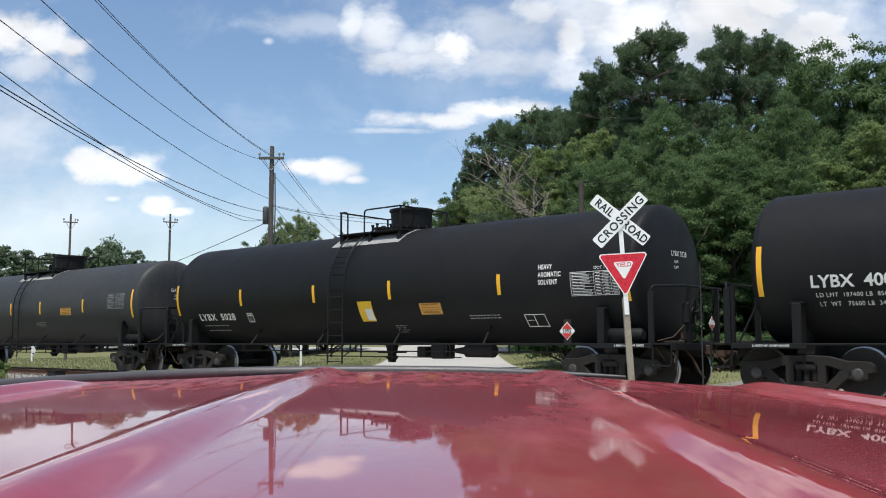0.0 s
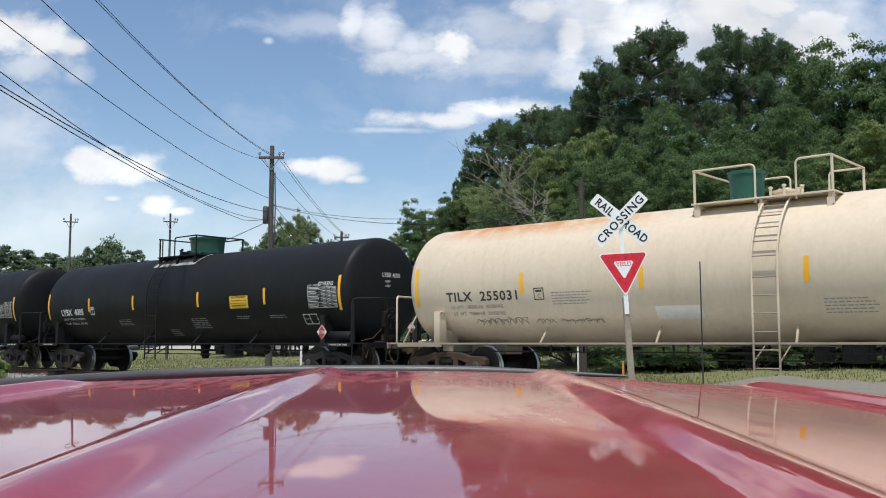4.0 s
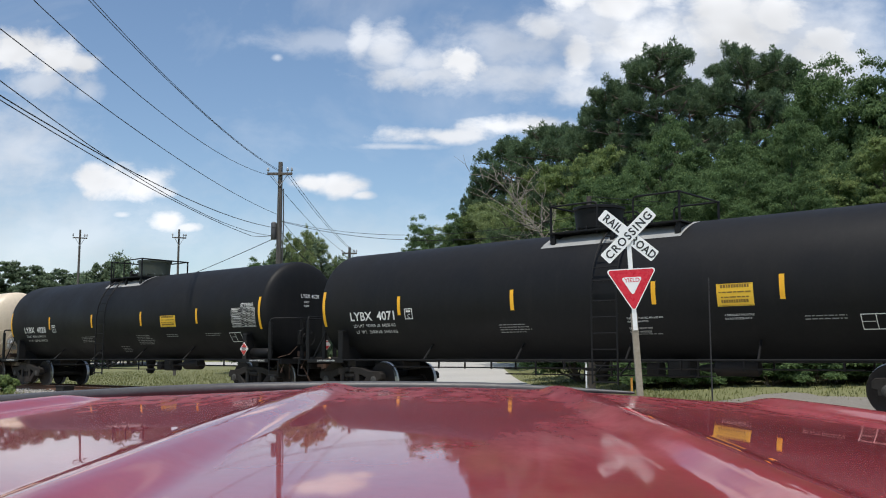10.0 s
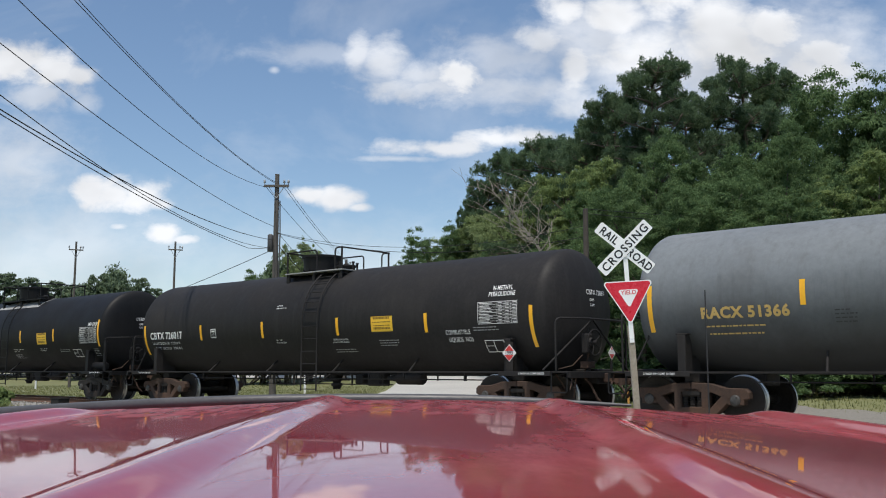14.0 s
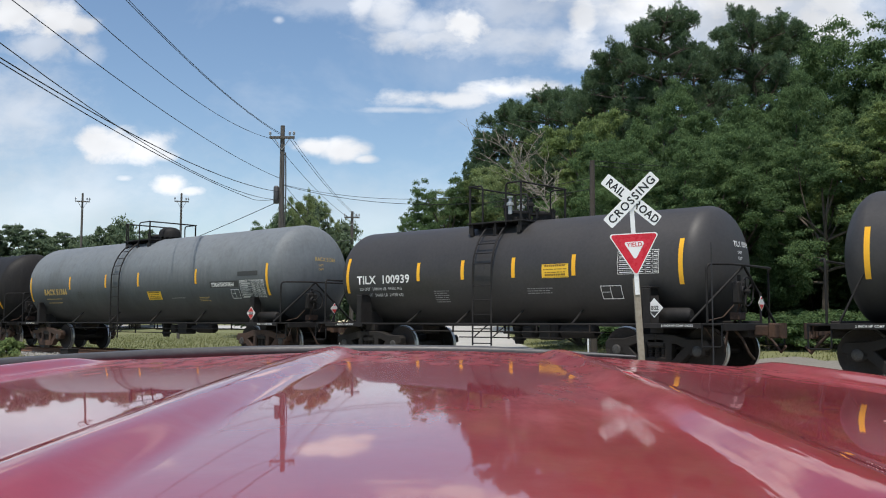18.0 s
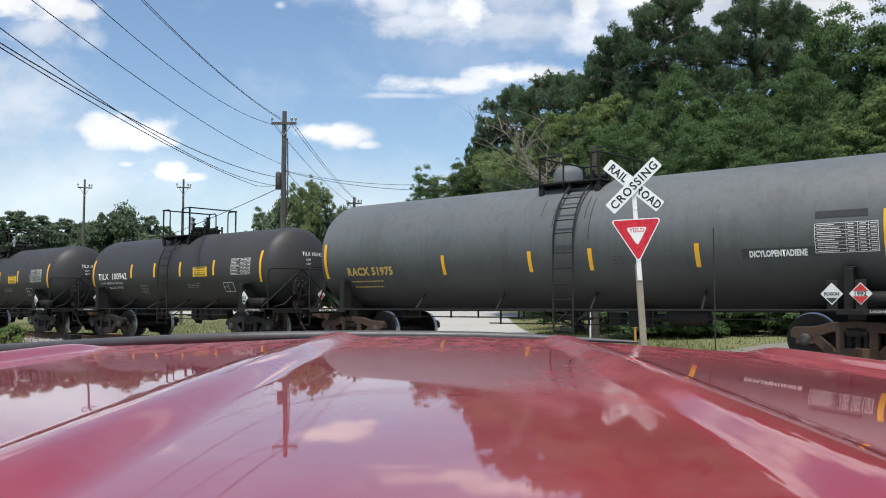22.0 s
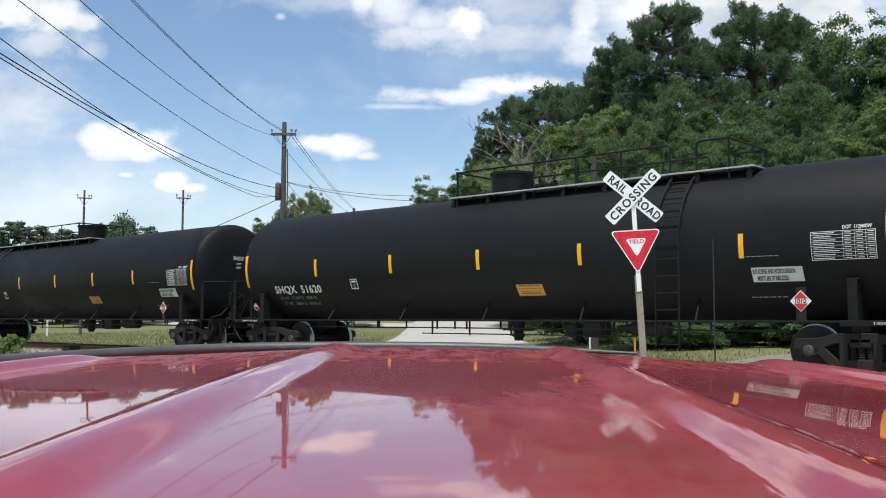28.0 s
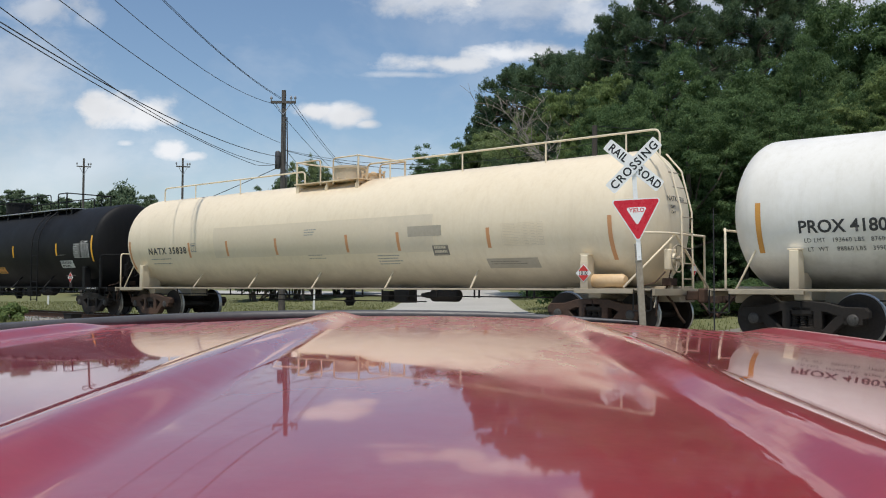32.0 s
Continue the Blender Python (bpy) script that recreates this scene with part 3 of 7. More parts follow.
def build_ground():
    far = [70, 90, 120, 160, 220, 320, 480, 800, 1600, 2600]
    xs = np.array([-f for f in far[::-1]] + list(np.arange(-56, 57, 1.0)) + far)
    ys = np.array([-2600, -900, -300, -100, -50] + list(np.arange(-24, 112, 1.0)) + [120, 140, 170, 220, 320, 500, 900, 1600, 2600])
    v, f = sheet(xs, ys, -0.03, 0.015)
    g = place("ground", raw_mesh("ground", v, f), "grass", smooth=60)
    tagged(g, "uneven grassy ground with dry patches beside the railway", "ground", kind="structure")
    v, f = sheet(np.linspace(-3.6, 3.6, 7), np.concatenate([np.arange(-24, 84, 0.8), np.arange(84, 400, 8)]), 0.012)
    r = place("road", raw_mesh("road", v, f), "concrete", smooth=60)
    tagged(r, "pale worn two-lane road running over the crossing", "road", kind="structure")
    # bare gravel beside the track
    qs, ws = np.arange(-46, -2.4, 0.6), np.linspace(2.6, 9.6, 9)
    G = np.array([[along_track(q, w if j < 8 else w + 0.5 * math.sin(q * 1.3) + 0.4 * math.sin(q * 3.1))[:] for q in qs] for j, w in enumerate(ws)])
    G[..., 2] = ground_z(G[..., 0], G[..., 1]) + 0.035
    i = (np.arange(len(ws) - 1)[:, None] * len(qs) + np.arange(len(qs) - 1)[None, :]).ravel()
    c = place("gravel", raw_mesh("gravel", G.reshape(-1, 3), np.stack([i, i + 1, i + len(qs) + 1, i + len(qs)], 1)), "gravel")
    tagged(c, "patch of pale bare gravel beyond the track", "gravel", kind="structure")
    # the cross road beyond the railway, parallel to it
    qs, ws = np.arange(-80, 160, 2.0), np.linspace(52.0, 58.0, 4)
    P = np.array([[along_track(q, w - TRACK_W)[:] for q in qs] for w in ws])
    P[..., 2] = ground_z(P[..., 0], P[..., 1]) + 0.03
    i = (np.arange(len(ws) - 1)[:, None] * len(qs) + np.arange(len(qs) - 1)[None, :]).ravel()
    c = place("road_cross", raw_mesh("road_cross", P.reshape(-1, 3), np.stack([i, i + 1, i + len(qs) + 1, i + len(qs)], 1)), "concrete")
    tagged(c, "pale cross road behind the railway", "road", kind="structure")


def prism_along(name, outline, q0, q1, step, mat, w=0.0, z=0.0):
    """Extrudes a closed (w, z) outline along the railway."""
    qs = np.arange(q0, q1 + step / 2, step)
    k = len(outline)
    v = [along_track(q, w + a, z + b)[:] for q in qs for a, b in outline]
    f = [(i * k + j, i * k + (j + 1) % k, (i + 1) * k + (j + 1) % k, (i + 1) * k + j) for i in range(len(qs) - 1) for j in range(k)]
    me = raw_mesh(name, v, f)
    return place(name, me, mat)


def build_track():
    bank = prism_along("ballast_bed", [(-2.9, -0.22), (-1.55, -0.165), (1.55, -0.165), (2.9, -0.22), (3.2, -0.5), (-3.2, -0.5)], -70, 150, 2.0, "ballast", 0, RAIL - 0.02)
    tagged(bank, "pale gravel ballast bed under the track", "ballast", kind="structure")
    for side in (-1, 1):
        r = [(-0.075, -0.172), (0.075, -0.172), (0.075, -0.160), (0.012, -0.14), (0.012, -0.04), (0.036, -0.03), (0.036, -0.004), (0.030, 0.0),
             (-0.030, 0.0), (-0.036, -0.004), (-0.036, -0.03), (-0.012, -0.04), (-0.012, -0.14), (-0.075, -0.160)]
        ob = prism_along("rail", r, -70, 150, 2.0, ["rail", "railtop"], side * 0.7535, RAIL)
        n = np.zeros(len(ob.data.polygons), dtype=np.int32)
        n[np.arange(len(n)) % 14 == 7] = 1
        ob.data.polygons.foreach_set("material_index", n)
        tagged(ob, "rusty steel rail with a bright worn top", "rail", "rails of the track", "structure")
    rnd = random.Random(3)
    bm = bmesh.new()
    add_box(bm, -0.115, 0.115, -1.3, 1.3, -0.17, 0.0, 0.012)
    tie = bpy.data.meshes.new("tie")
    bm.to_mesh(tie)
    bm.free()
    sleepers = thing("sleepers", "dark creosoted wooden sleepers under the rails", "railway ties", kind="structure")
    for i in range(150):
        p = along_track(-22 + i * 0.53, rnd.uniform(-0.04, 0.04), RAIL - 0.168)
        place("tie", tie, "tie", sleepers, at=Matrix.Translation(p) @ pose(0, 0, 0, 0, 0, 139.174 + rnd.uniform(-1, 1)))
    # loose stones on the bank
    rs = np.random.RandomState(5)
    n = 9000
    q, w = rs.uniform(-25, 60, n), np.where(rs.rand(n) < 0.5, rs.uniform(0.9, 3.1, n), -rs.uniform(0.9, 3.1, n))
    base = np.stack([TRACK_ORIGIN.x + ALONG.x * q + AWAY.x * w, TRACK_ORIGIN.y + ALONG.y * q + AWAY.y * w,
                     RAIL - 0.185 - 0.045 * np.clip(np.abs(w) - 1.5, 0, 2) + rs.uniform(0, 0.02, n)], 1)
    octa = np.array([(1, 0, 0), (-1, 0, 0), (0, 1, 0), (0, -1, 0), (0, 0, 1), (0, 0, -1)], float)
    tri = np.array([(0, 2, 4), (2, 1, 4), (1, 3, 4), (3, 0, 4), (2, 0, 5), (1, 2, 5), (3, 1, 5), (0, 3, 5)])
    size = rs.uniform(0.02, 0.05, (n, 1, 1)) * rs.uniform(0.6, 1.3, (n, 6, 1))
    v = base[:, None, :] + octa[None] * size
    f = (np.arange(n)[:, None, None] * 6 + tri[None]).reshape(-1, 3)
    s = place("ballast_stones", raw_mesh("ballast_stones", v.reshape(-1, 3), f), "stone")
    tagged(s, "loose pale ballast stones along the track", "gravel", kind="stuff")


def blades(name, n, seed, spot, lo, hi, label, lean=0.35, wide=0.016, mat="blade"):
    """Grass as many single blades; spot(rs, n) gives their places."""
    rs = np.random.RandomState(seed)
    x, y = spot(rs, n)
    z = ground_z(x, y) - 0.05
    h = rs.uniform(lo, hi, n) * rs.uniform(0.6, 1.0, n)
    a, b = rs.uniform(0, 2 * np.pi, n), rs.uniform(0, 2 * np.pi, n)
    wd = wide * rs.uniform(0.6, 1.6, n)
    dx, dy = np.cos(a) * wd, np.sin(a) * wd
    lx, ly = np.cos(b) * h * lean * rs.rand(n), np.sin(b) * h * lean * rs.rand(n)
    v = np.stack([np.stack([x - dx, y - dy, z], 1), np.stack([x + dx, y + dy, z], 1),
                  np.stack([x + lx * 0.4 + dx * 0.7, y + ly * 0.4 + dy * 0.7, z + h * 0.6], 1), np.stack([x + lx, y + ly, z + h], 1)], 1)
    me = raw_mesh(name, v.reshape(-1, 3), np.arange(4 * n).reshape(n, 4))
    tagged(place(name, me, mat), label, "grass", kind="stuff")


def build_grass():
    def beyond(rs, n):
        q, w = rs.uniform(-30, 60, n), 3.4 + 26 * rs.rand(n) ** 1.5
        bare = (q < -3.0) & (w < 9.0 + np.sin(q * 1.3))
        w = np.where(bare & (rs.rand(n) < 0.97), 9.0 + 16 * rs.rand(n), w)
        x = TRACK_ORIGIN.x + ALONG.x * q + AWAY.x * w
        y = TRACK_ORIGIN.y + ALONG.y * q + AWAY.y * w
        x = np.where(np.abs(x) < 3.8, x + np.sign(x + 0.01) * 4.2, x)
        return x, y
    blades("verge_grass", 60000, 11, beyond, 0.05, 0.17, "unmown green and straw-coloured grass beyond the track")

    def near_left(rs, n):
        q, w = rs.uniform(10, 40, n), -3.6 - 5 * rs.rand(n)
        return TRACK_ORIGIN.x + ALONG.x * q + AWAY.x * w, TRACK_ORIGIN.y + ALONG.y * q + AWAY.y * w
    blades("near_grass", 9000, 12, near_left, 0.1, 0.35, "short green grass on the near side of the track")


# ---- trees ----
def unit(v):
    return v / np.linalg.norm(v, axis=1)[:, None]


def crown_mesh(name, clumps, per, leaf, seed):
    """Leaves in clumps: clumps are (x, y, z, radius, flatness); each leaf is a small three-cornered blade."""
    rs = np.random.RandomState(seed)
    c = np.array(clumps, float)
    weight = c[:, 3] ** 2
    idx = rs.choice(len(c), size=int(per * len(c)), p=weight / weight.sum())
    n = len(idx)
    d = unit(rs.normal(size=(n, 3)))
    d[:, 2] = np.where(d[:, 2] < -0.35, -d[:, 2] * 0.6, d[:, 2])
    rad = c[idx, 3] * (0.5 + 0.75 * rs.rand(n) ** 1.3)
    p = c[idx, :3] + d * rad[:, None] * np.stack([np.ones(n), np.ones(n), c[idx, 4]], 1)
    nrm = unit(d + rs.normal(size=(n, 3)) * 0.6 + np.array([0, 0, 0.5]))
    t = unit(np.cross(nrm, rs.normal(size=(n, 3))))
    b = np.cross(nrm, t)
    s = (leaf * (0.6 + 0.9 * rs.rand(n)))[:, None]
    v = np.stack([p - t * s + b * s * 0.55, p - t * s * 0.6 - b * s * 0.75, p + t * s * 1.25 - nrm * s * 0.2], 1)
    return raw_mesh(name, v.reshape(-1, 3), np.arange(3 * n).reshape(n, 3))


def needle_mesh(name, tufts, per, length, seed):
    """Pine needles: each tuft (x, y, z, radius) is a brush of narrow blades that spread upwards and outwards."""
    rs = np.random.RandomState(seed)
    c = np.array(tufts, float)
    idx = np.repeat(np.arange(len(c)), per)
    n = len(idx)
    d = unit(rs.normal(size=(n, 3)) + np.array([0, 0, 0.45]))
    r = (c[idx, 3] * (0.55 + 0.65 * rs.rand(n)))[:, None]
    foot = c[idx, :3] + d * r * 0.25
    tip = c[idx, :3] + d * r + rs.normal(size=(n, 3)) * 0.03
    side = unit(np.cross(d, rs.normal(size=(n, 3)))) * (length * (0.6 + 0.8 * rs.rand(n)))[:, None]
    v = np.stack([foot, tip + side, tip - side + d * r * 0.15], 1)
    return raw_mesh(name, v.reshape(-1, 3), np.arange(3 * n).reshape(n, 3))


def fit_height(crown, tree, height):
    """Brings a tree's parts to its nominal height."""
    co = np.zeros(len(crown.data.vertices) * 3, dtype=np.float32)
    crown.data.vertices.foreach_get("co", co)
    k = height / float(np.percentile(co.reshape(-1, 3)[:, 2], 99.6))
    for part in tree.children:
        part.data.transform(Matrix.Diagonal((1, 1, k, 1)))


def limb(bm, a, b, r0, r1, rnd, bend=0.12, steps=4, sides=6):
    a, b = Vector(a), Vector(b)
    l = (b - a).length
    off = Vector((rnd.uniform(-1, 1), rnd.uniform(-1, 1), rnd.uniform(-0.3, 0.8))) * l * bend
    pts = [a.lerp(b, i / steps) + off * math.sin(math.pi * i / steps) for i in range(steps + 1)]
    add_tube(bm, pts, r0, sides, [r0 + (r1 - r0) * i / steps for i in range(steps + 1)])


def broadleaf(seed, height, spread, leaf_mat, leaf=0.056, clump_n=330, per=190, base=0.18, label="", name="tree"):
    """A leafy tree: trunk and limbs, and an uneven crown of leaf clumps with gaps."""
    rnd = random.Random(seed)
    t = thing(name, label, "tree")
    bm = bmesh.new()
    add_tube(bm, [(0, 0, -0.3), (0.05, 0, height * 0.2), (-0.1, 0.1, height * 0.45), (0.1, 0, height * 0.75)], 0.2, 9,
             [height * 0.022, height * 0.016, height * 0.011, height * 0.004])
    clumps = []
    lobes = []
    for i in range(15):
        a = i * 2.4 + rnd.uniform(-0.5, 0.5)
        h = base + (1 - base) * (0.12 + 0.84 * (i + rnd.random()) / 15)
        r = spread * math.sqrt(max(0.05, 1 - ((h - base - 0.42 * (1 - base)) / (0.62 * (1 - base))) ** 2)) * rnd.uniform(0.4, 0.85)
        lobes.append((Vector((math.cos(a) * r, math.sin(a) * r, h * height * 0.92)), spread * rnd.uniform(0.17, 0.30)))
        limb(bm, (0, 0, height * (0.2 + 0.5 * h * rnd.uniform(0.5, 0.9))), lobes[-1][0], height * 0.008, height * 0.002, rnd)
    for i in range(clump_n):
        l, k = lobes[i % len(lobes)]
        d = Vector((rnd.gauss(0, 1), rnd.gauss(0, 1), rnd.gauss(0.15, 0.8)))
        p = l + d.normalized() * k * 1.25 * rnd.uniform(0.45, 1.15)
        p.z = max(p.z, base * height * rnd.uniform(0.5, 1.0))
        clumps.append((*p, spread * rnd.uniform(0.075, 0.135), rnd.uniform(0.55, 0.85)))
    for i in range(clump_n // 9):                          # stray sprays that break the outline
        l, k = lobes[i % len(lobes)]
        d = Vector((rnd.gauss(0, 1), rnd.gauss(0, 1), rnd.gauss(0.5, 0.8)))
        p = l + d.normalized() * k * rnd.uniform(1.4, 1.9)
        p.z = max(p.z, base * height)
        clumps.append((*p, spread * rnd.uniform(0.04, 0.07), 0.8))
    finish("trunk", bm, "bark", t, smooth=50)
    fit_height(place("crown", crown_mesh("crown", clumps, per, leaf, seed), leaf_mat, t), t, height)
    return t


def pine(seed, height, spread, label, first=0.45, limbs=30, per=85):
    """A tall pine: bare straight trunk, spreading forked boughs that end in brushes of needles, with sky between them."""
    rnd = random.Random(seed)
    t = thing("pine_tree", label, "tree")
    bm = bmesh.new()
    add_tube(bm, [(0, 0, -0.3), (0.1, 0, height * 0.35), (0, 0.15, height * 0.7), (0.1, 0.1, height * 0.97)], 0.2, 9,
             [height * 0.016, height * 0.012, height * 0.008, height * 0.002])
    tufts = []
    for i in range(limbs):
        f = (i + rnd.random()) / limbs
        h = first + (0.95 - first) * f
        a = i * 2.4 + rnd.uniform(-0.5, 0.5)
        r = spread * math.sqrt(max(0.2, 1 - ((f - 0.35) / 0.74) ** 2)) * rnd.uniform(0.55, 1.05)
        foot = Vector((0, 0, h * height))
        tip = Vector((math.cos(a) * r, math.sin(a) * r, h * height + r * rnd.uniform(0.05, 0.32)))
        limb(bm, foot, tip, height * 0.005, height * 0.0012, rnd, 0.1)
        for j in range(7):
            g = foot.lerp(tip, rnd.uniform(0.35, 1.0))
            e = g + Vector((rnd.gauss(0, 0.55), rnd.gauss(0, 0.55), rnd.uniform(0.1, 0.75))) * (spread / 4.5)
            limb(bm, g, e, 0.028, 0.012, rnd, 0.1, 2, 4)
            for k in range(5):
                p = g.lerp(e, rnd.uniform(0.55, 1.15)) + Vector((rnd.gauss(0, 0.17), rnd.gauss(0, 0.17), rnd.gauss(0.12, 0.13)))
                tufts.append((*p, rnd.uniform(0.20, 0.36)))
    for j in range(70):
        a, r = rnd.uniform(0, 6.28), spread * 0.42 * math.sqrt(rnd.random())
        tufts.append((math.cos(a) * r, math.sin(a) * r, height * (1.0 - 0.07 * (r / (spread * 0.42)) ** 2 - 0.05 * rnd.random()), rnd.uniform(0.24, 0.38)))
    finish("trunk", bm, "bark", t, smooth=50)
    place("crown", needle_mesh("crown", tufts, per, 0.023, seed), "needle", t)
    fit_height(t.children[-1], t, height)
    return t


def shrub(seed, height, spread, mat, label, leaf=0.085, per=420):
    rnd = random.Random(seed)
    t = thing("shrub", label, "shrub")
    bm = bmesh.new()
    clumps = []
    for i in range(26):
        a, r = rnd.uniform(0, 2 * math.pi), spread * math.sqrt(rnd.random())
        h = height * rnd.uniform(0.15, 0.95) * (1 - 0.4 * (r / spread) ** 2)
        clumps.append((math.cos(a) * r, math.sin(a) * r, h, spread * rnd.uniform(0.22, 0.36), 0.8))
        if i < 9:
            limb(bm, (rnd.uniform(-0.2, 0.2), rnd.uniform(-0.2, 0.2), -0.1), clumps[-1][:3], 0.05, 0.015, rnd, 0.1, 3, 5)
    finish("stem", bm, "bark", t, smooth=50)
    place("crown", crown_mesh("crown", clumps, per, leaf, seed), mat, t)
    return t


def dead_tree(seed, height, lean):
    rnd = random.Random(seed)
    bm = bmesh.new()

    def stem(f):
        return Vector((lean * max(f, 0.0) ** 2.2, 0.15 * math.sin(f * 5), height * f))
    add_tube(bm, [stem(f) for f in (-0.03, 0.2, 0.4, 0.6, 0.8, 1.0)], 0.1, 7, [0.065, 0.055, 0.042, 0.030, 0.018, 0.008])
    for i in range(28):
        p = stem(rnd.uniform(0.45, 0.97))
        l = rnd.uniform(1.0, 2.8)
        e = p + Vector((rnd.uniform(-1.0, 0.35) * l, rnd.uniform(-0.6, 0.6) * l, l * rnd.uniform(0.15, 0.75)))
        limb(bm, p, e, 0.019, 0.007, rnd, 0.15, 4, 5)
        for j in range(5):
            s = p.lerp(e, rnd.uniform(0.35, 0.95))
            limb(bm, s, s + Vector((rnd.gauss(-0.2, 0.5), rnd.gauss(0, 0.5), rnd.uniform(0.1, 0.9))), 0.010, 0.005, rnd, 0.1, 2, 4)
    ob = finish("dead_tree", bm, "bare_bark", smooth=50)
    return tagged(ob, "leafless leaning grey tree with many bare branches", "tree")


def spot(px, d):
    """A place d metres ahead, px to the side at one metre."""
    x = px * d
    return x, d, float(ground_z(x, d))


def build_trees():
    group = "woods beyond the railway"
    pines = [pine(21, 18.0, 4.6, "tall dark green pine with a bare trunk", 0.42), pine(22, 18.0, 4.2, "tall dark green pine with spreading boughs", 0.35),
             pine(23, 18.0, 5.2, "tall dark green pine with an open crown", 0.5)]
    leafy = [broadleaf(31, 12.0, 4.2, "leaf", label="dense mid-green broadleaf tree at the wood's edge"),
             broadleaf(32, 12.0, 4.8, "leaf", label="broad dark green leafy tree at the wood's edge"),
             broadleaf(33, 12.0, 3.6, "leaf_light", label="light green leafy tree at the wood's edge"),
             broadleaf(34, 12.0, 4.4, "leaf", label="bushy green broadleaf tree with low limbs", base=0.08),
             broadleaf(35, 12.0, 4.6, "leaf_far", label="hazy green broadleaf tree far along the railway", base=0.06, clump_n=330, leaf=0.10, per=150),
             broadleaf(36, 12.0, 4.0, "leaf_pale", label="pale grey-green leafy tree at the wood's edge", base=0.1)]
    low = [shrub(41, 4.0, 2.4, "leaf", "dense green undergrowth shrub below the trees"), shrub(42, 3.4, 2.2, "leaf_light", "light green undergrowth shrub below the trees"),
           shrub(43, 4.0, 2.0, "leaf_far", "dense hazy green tree in the distance", 0.07, 700)]
    first = set()

    def put(kind, px, top_at, d, turn, wide=1.0):
        """A tree d metres ahead, px to the side and top_at up at one metre's distance."""
        x, y, z = spot(px, d)
        base = 18.0 if kind in pines else 12.0 if kind in leafy else 4.0
        k = (EYE + top_at * d - z) / base
        kw = (0.55 * k + 0.45) * wide * (0.82 if kind in leafy else 1.0) if kind not in low else k * wide
        m = pose(x, y, z, 0, 0, turn) @ Matrix.Diagonal((kw, kw, k, 1))
        if kind in first:
            ob = copy_thing(kind, m @ Matrix.Diagonal((*kind.scale, 1)).inverted())
        else:
            first.add(kind)
            kind.matrix_basis = m
            ob = kind
        tagged(ob, group=group)

    P, L = pines, leafy
    for n, (kind, px, top_at, d, wide) in enumerate((
            (P[0], 0.221, 0.328, 52, 0.78), (P[1], 0.182, 0.290, 54, 0.7), (P[2], 0.258, 0.292, 55, 0.7), (P[2], 0.320, 0.322, 55, 0.82), (P[1], 0.356, 0.312, 56, 0.75),
            (P[0], 0.098, 0.242, 64, 0.85), (P[2], 0.130, 0.238, 60, 0.8), (P[1], 0.066, 0.230, 88, 0.85), (P[2], 0.044, 0.198, 90, 0.7), (P[0], 0.026, 0.172, 92, 0.5), (P[1], 0.160, 0.262, 56, 0.8),
            (L[1], 0.426, 0.315, 46, 1.0), (L[0], 0.470, 0.310, 44, 1.0), (L[3], 0.52, 0.31, 42, 1.1), (L[3], 0.395, 0.265, 45, 0.8), (L[0], 0.240, 0.255, 43, 0.8), (L[3], 0.280, 0.225, 41, 0.8),
            (L[1], 0.325, 0.235, 42, 0.9), (L[0], 0.362, 0.258, 40, 0.7), (L[0], 0.39, 0.200, 34, 0.9), (L[2], 0.445, 0.225, 34, 1.0), (L[2], 0.142, 0.222, 45, 0.9), (L[2], 0.116, 0.208, 62, 1.1), (L[5], 0.090, 0.196, 66, 1.1), (L[5], 0.060, 0.176, 86, 1.3), (L[2], 0.036, 0.160, 88, 1.1),
            (L[5], 0.012, 0.150, 90, 1.1), (L[0], 0.165, 0.20, 43, 0.8), (L[0], 0.057, 0.160, 92, 1.3), (L[3], 0.027, 0.146, 94, 1.1), (L[3], -0.010, 0.152, 88, 1.0), (L[0], -0.030, 0.135, 90, 0.8), (L[3], 0.085, 0.15, 70, 1.1), (L[1], 0.188, 0.190, 40, 0.9), (L[0], 0.247, 0.186, 35, 0.9),
            (L[3], 0.206, 0.155, 36, 0.9), (L[1], 0.30, 0.215, 37, 0.9), (L[0], 0.545, 0.27, 36, 1.1), (L[1], 0.62, 0.27, 34, 1.1), (L[0], 0.164, 0.165, 44, 0.9), (L[3], 0.130, 0.142, 50, 0.9),
            (L[3], 0.305, 0.182, 36, 0.9), (L[2], 0.50, 0.20, 32, 0.9), (L[0], 0.255, 0.165, 37, 0.8), (L[1], 0.30, 0.20, 60, 1.5), (L[0], 0.17, 0.17, 62, 1.4), (L[3], 0.100, 0.13, 66, 1.1))):
        put(kind, px, top_at, d, n * 67 % 360, wide)
    rnd = random.Random(8)
    for i in range(26):
        px = 0.125 + 0.495 * i / 25
        d = 49 - 26 * px + rnd.uniform(-1.0, 2.5)
        put(low[1 if i % 4 == 3 else 0], px + rnd.uniform(-0.01, 0.01), rnd.uniform(2.4, 4.2) / d, d, rnd.uniform(0, 360), 1.1)
    for i in range(34):
        px = 0.20 + 0.42 * i / 33
        d = 37.5 - 14 * px + rnd.uniform(-0.8, 1.2)
        put(low[1 if i % 5 == 2 else 0], px + rnd.uniform(-0.006, 0.006), rnd.uniform(-0.2, 0.7) / d, d, rnd.uniform(0, 360), 1.5)
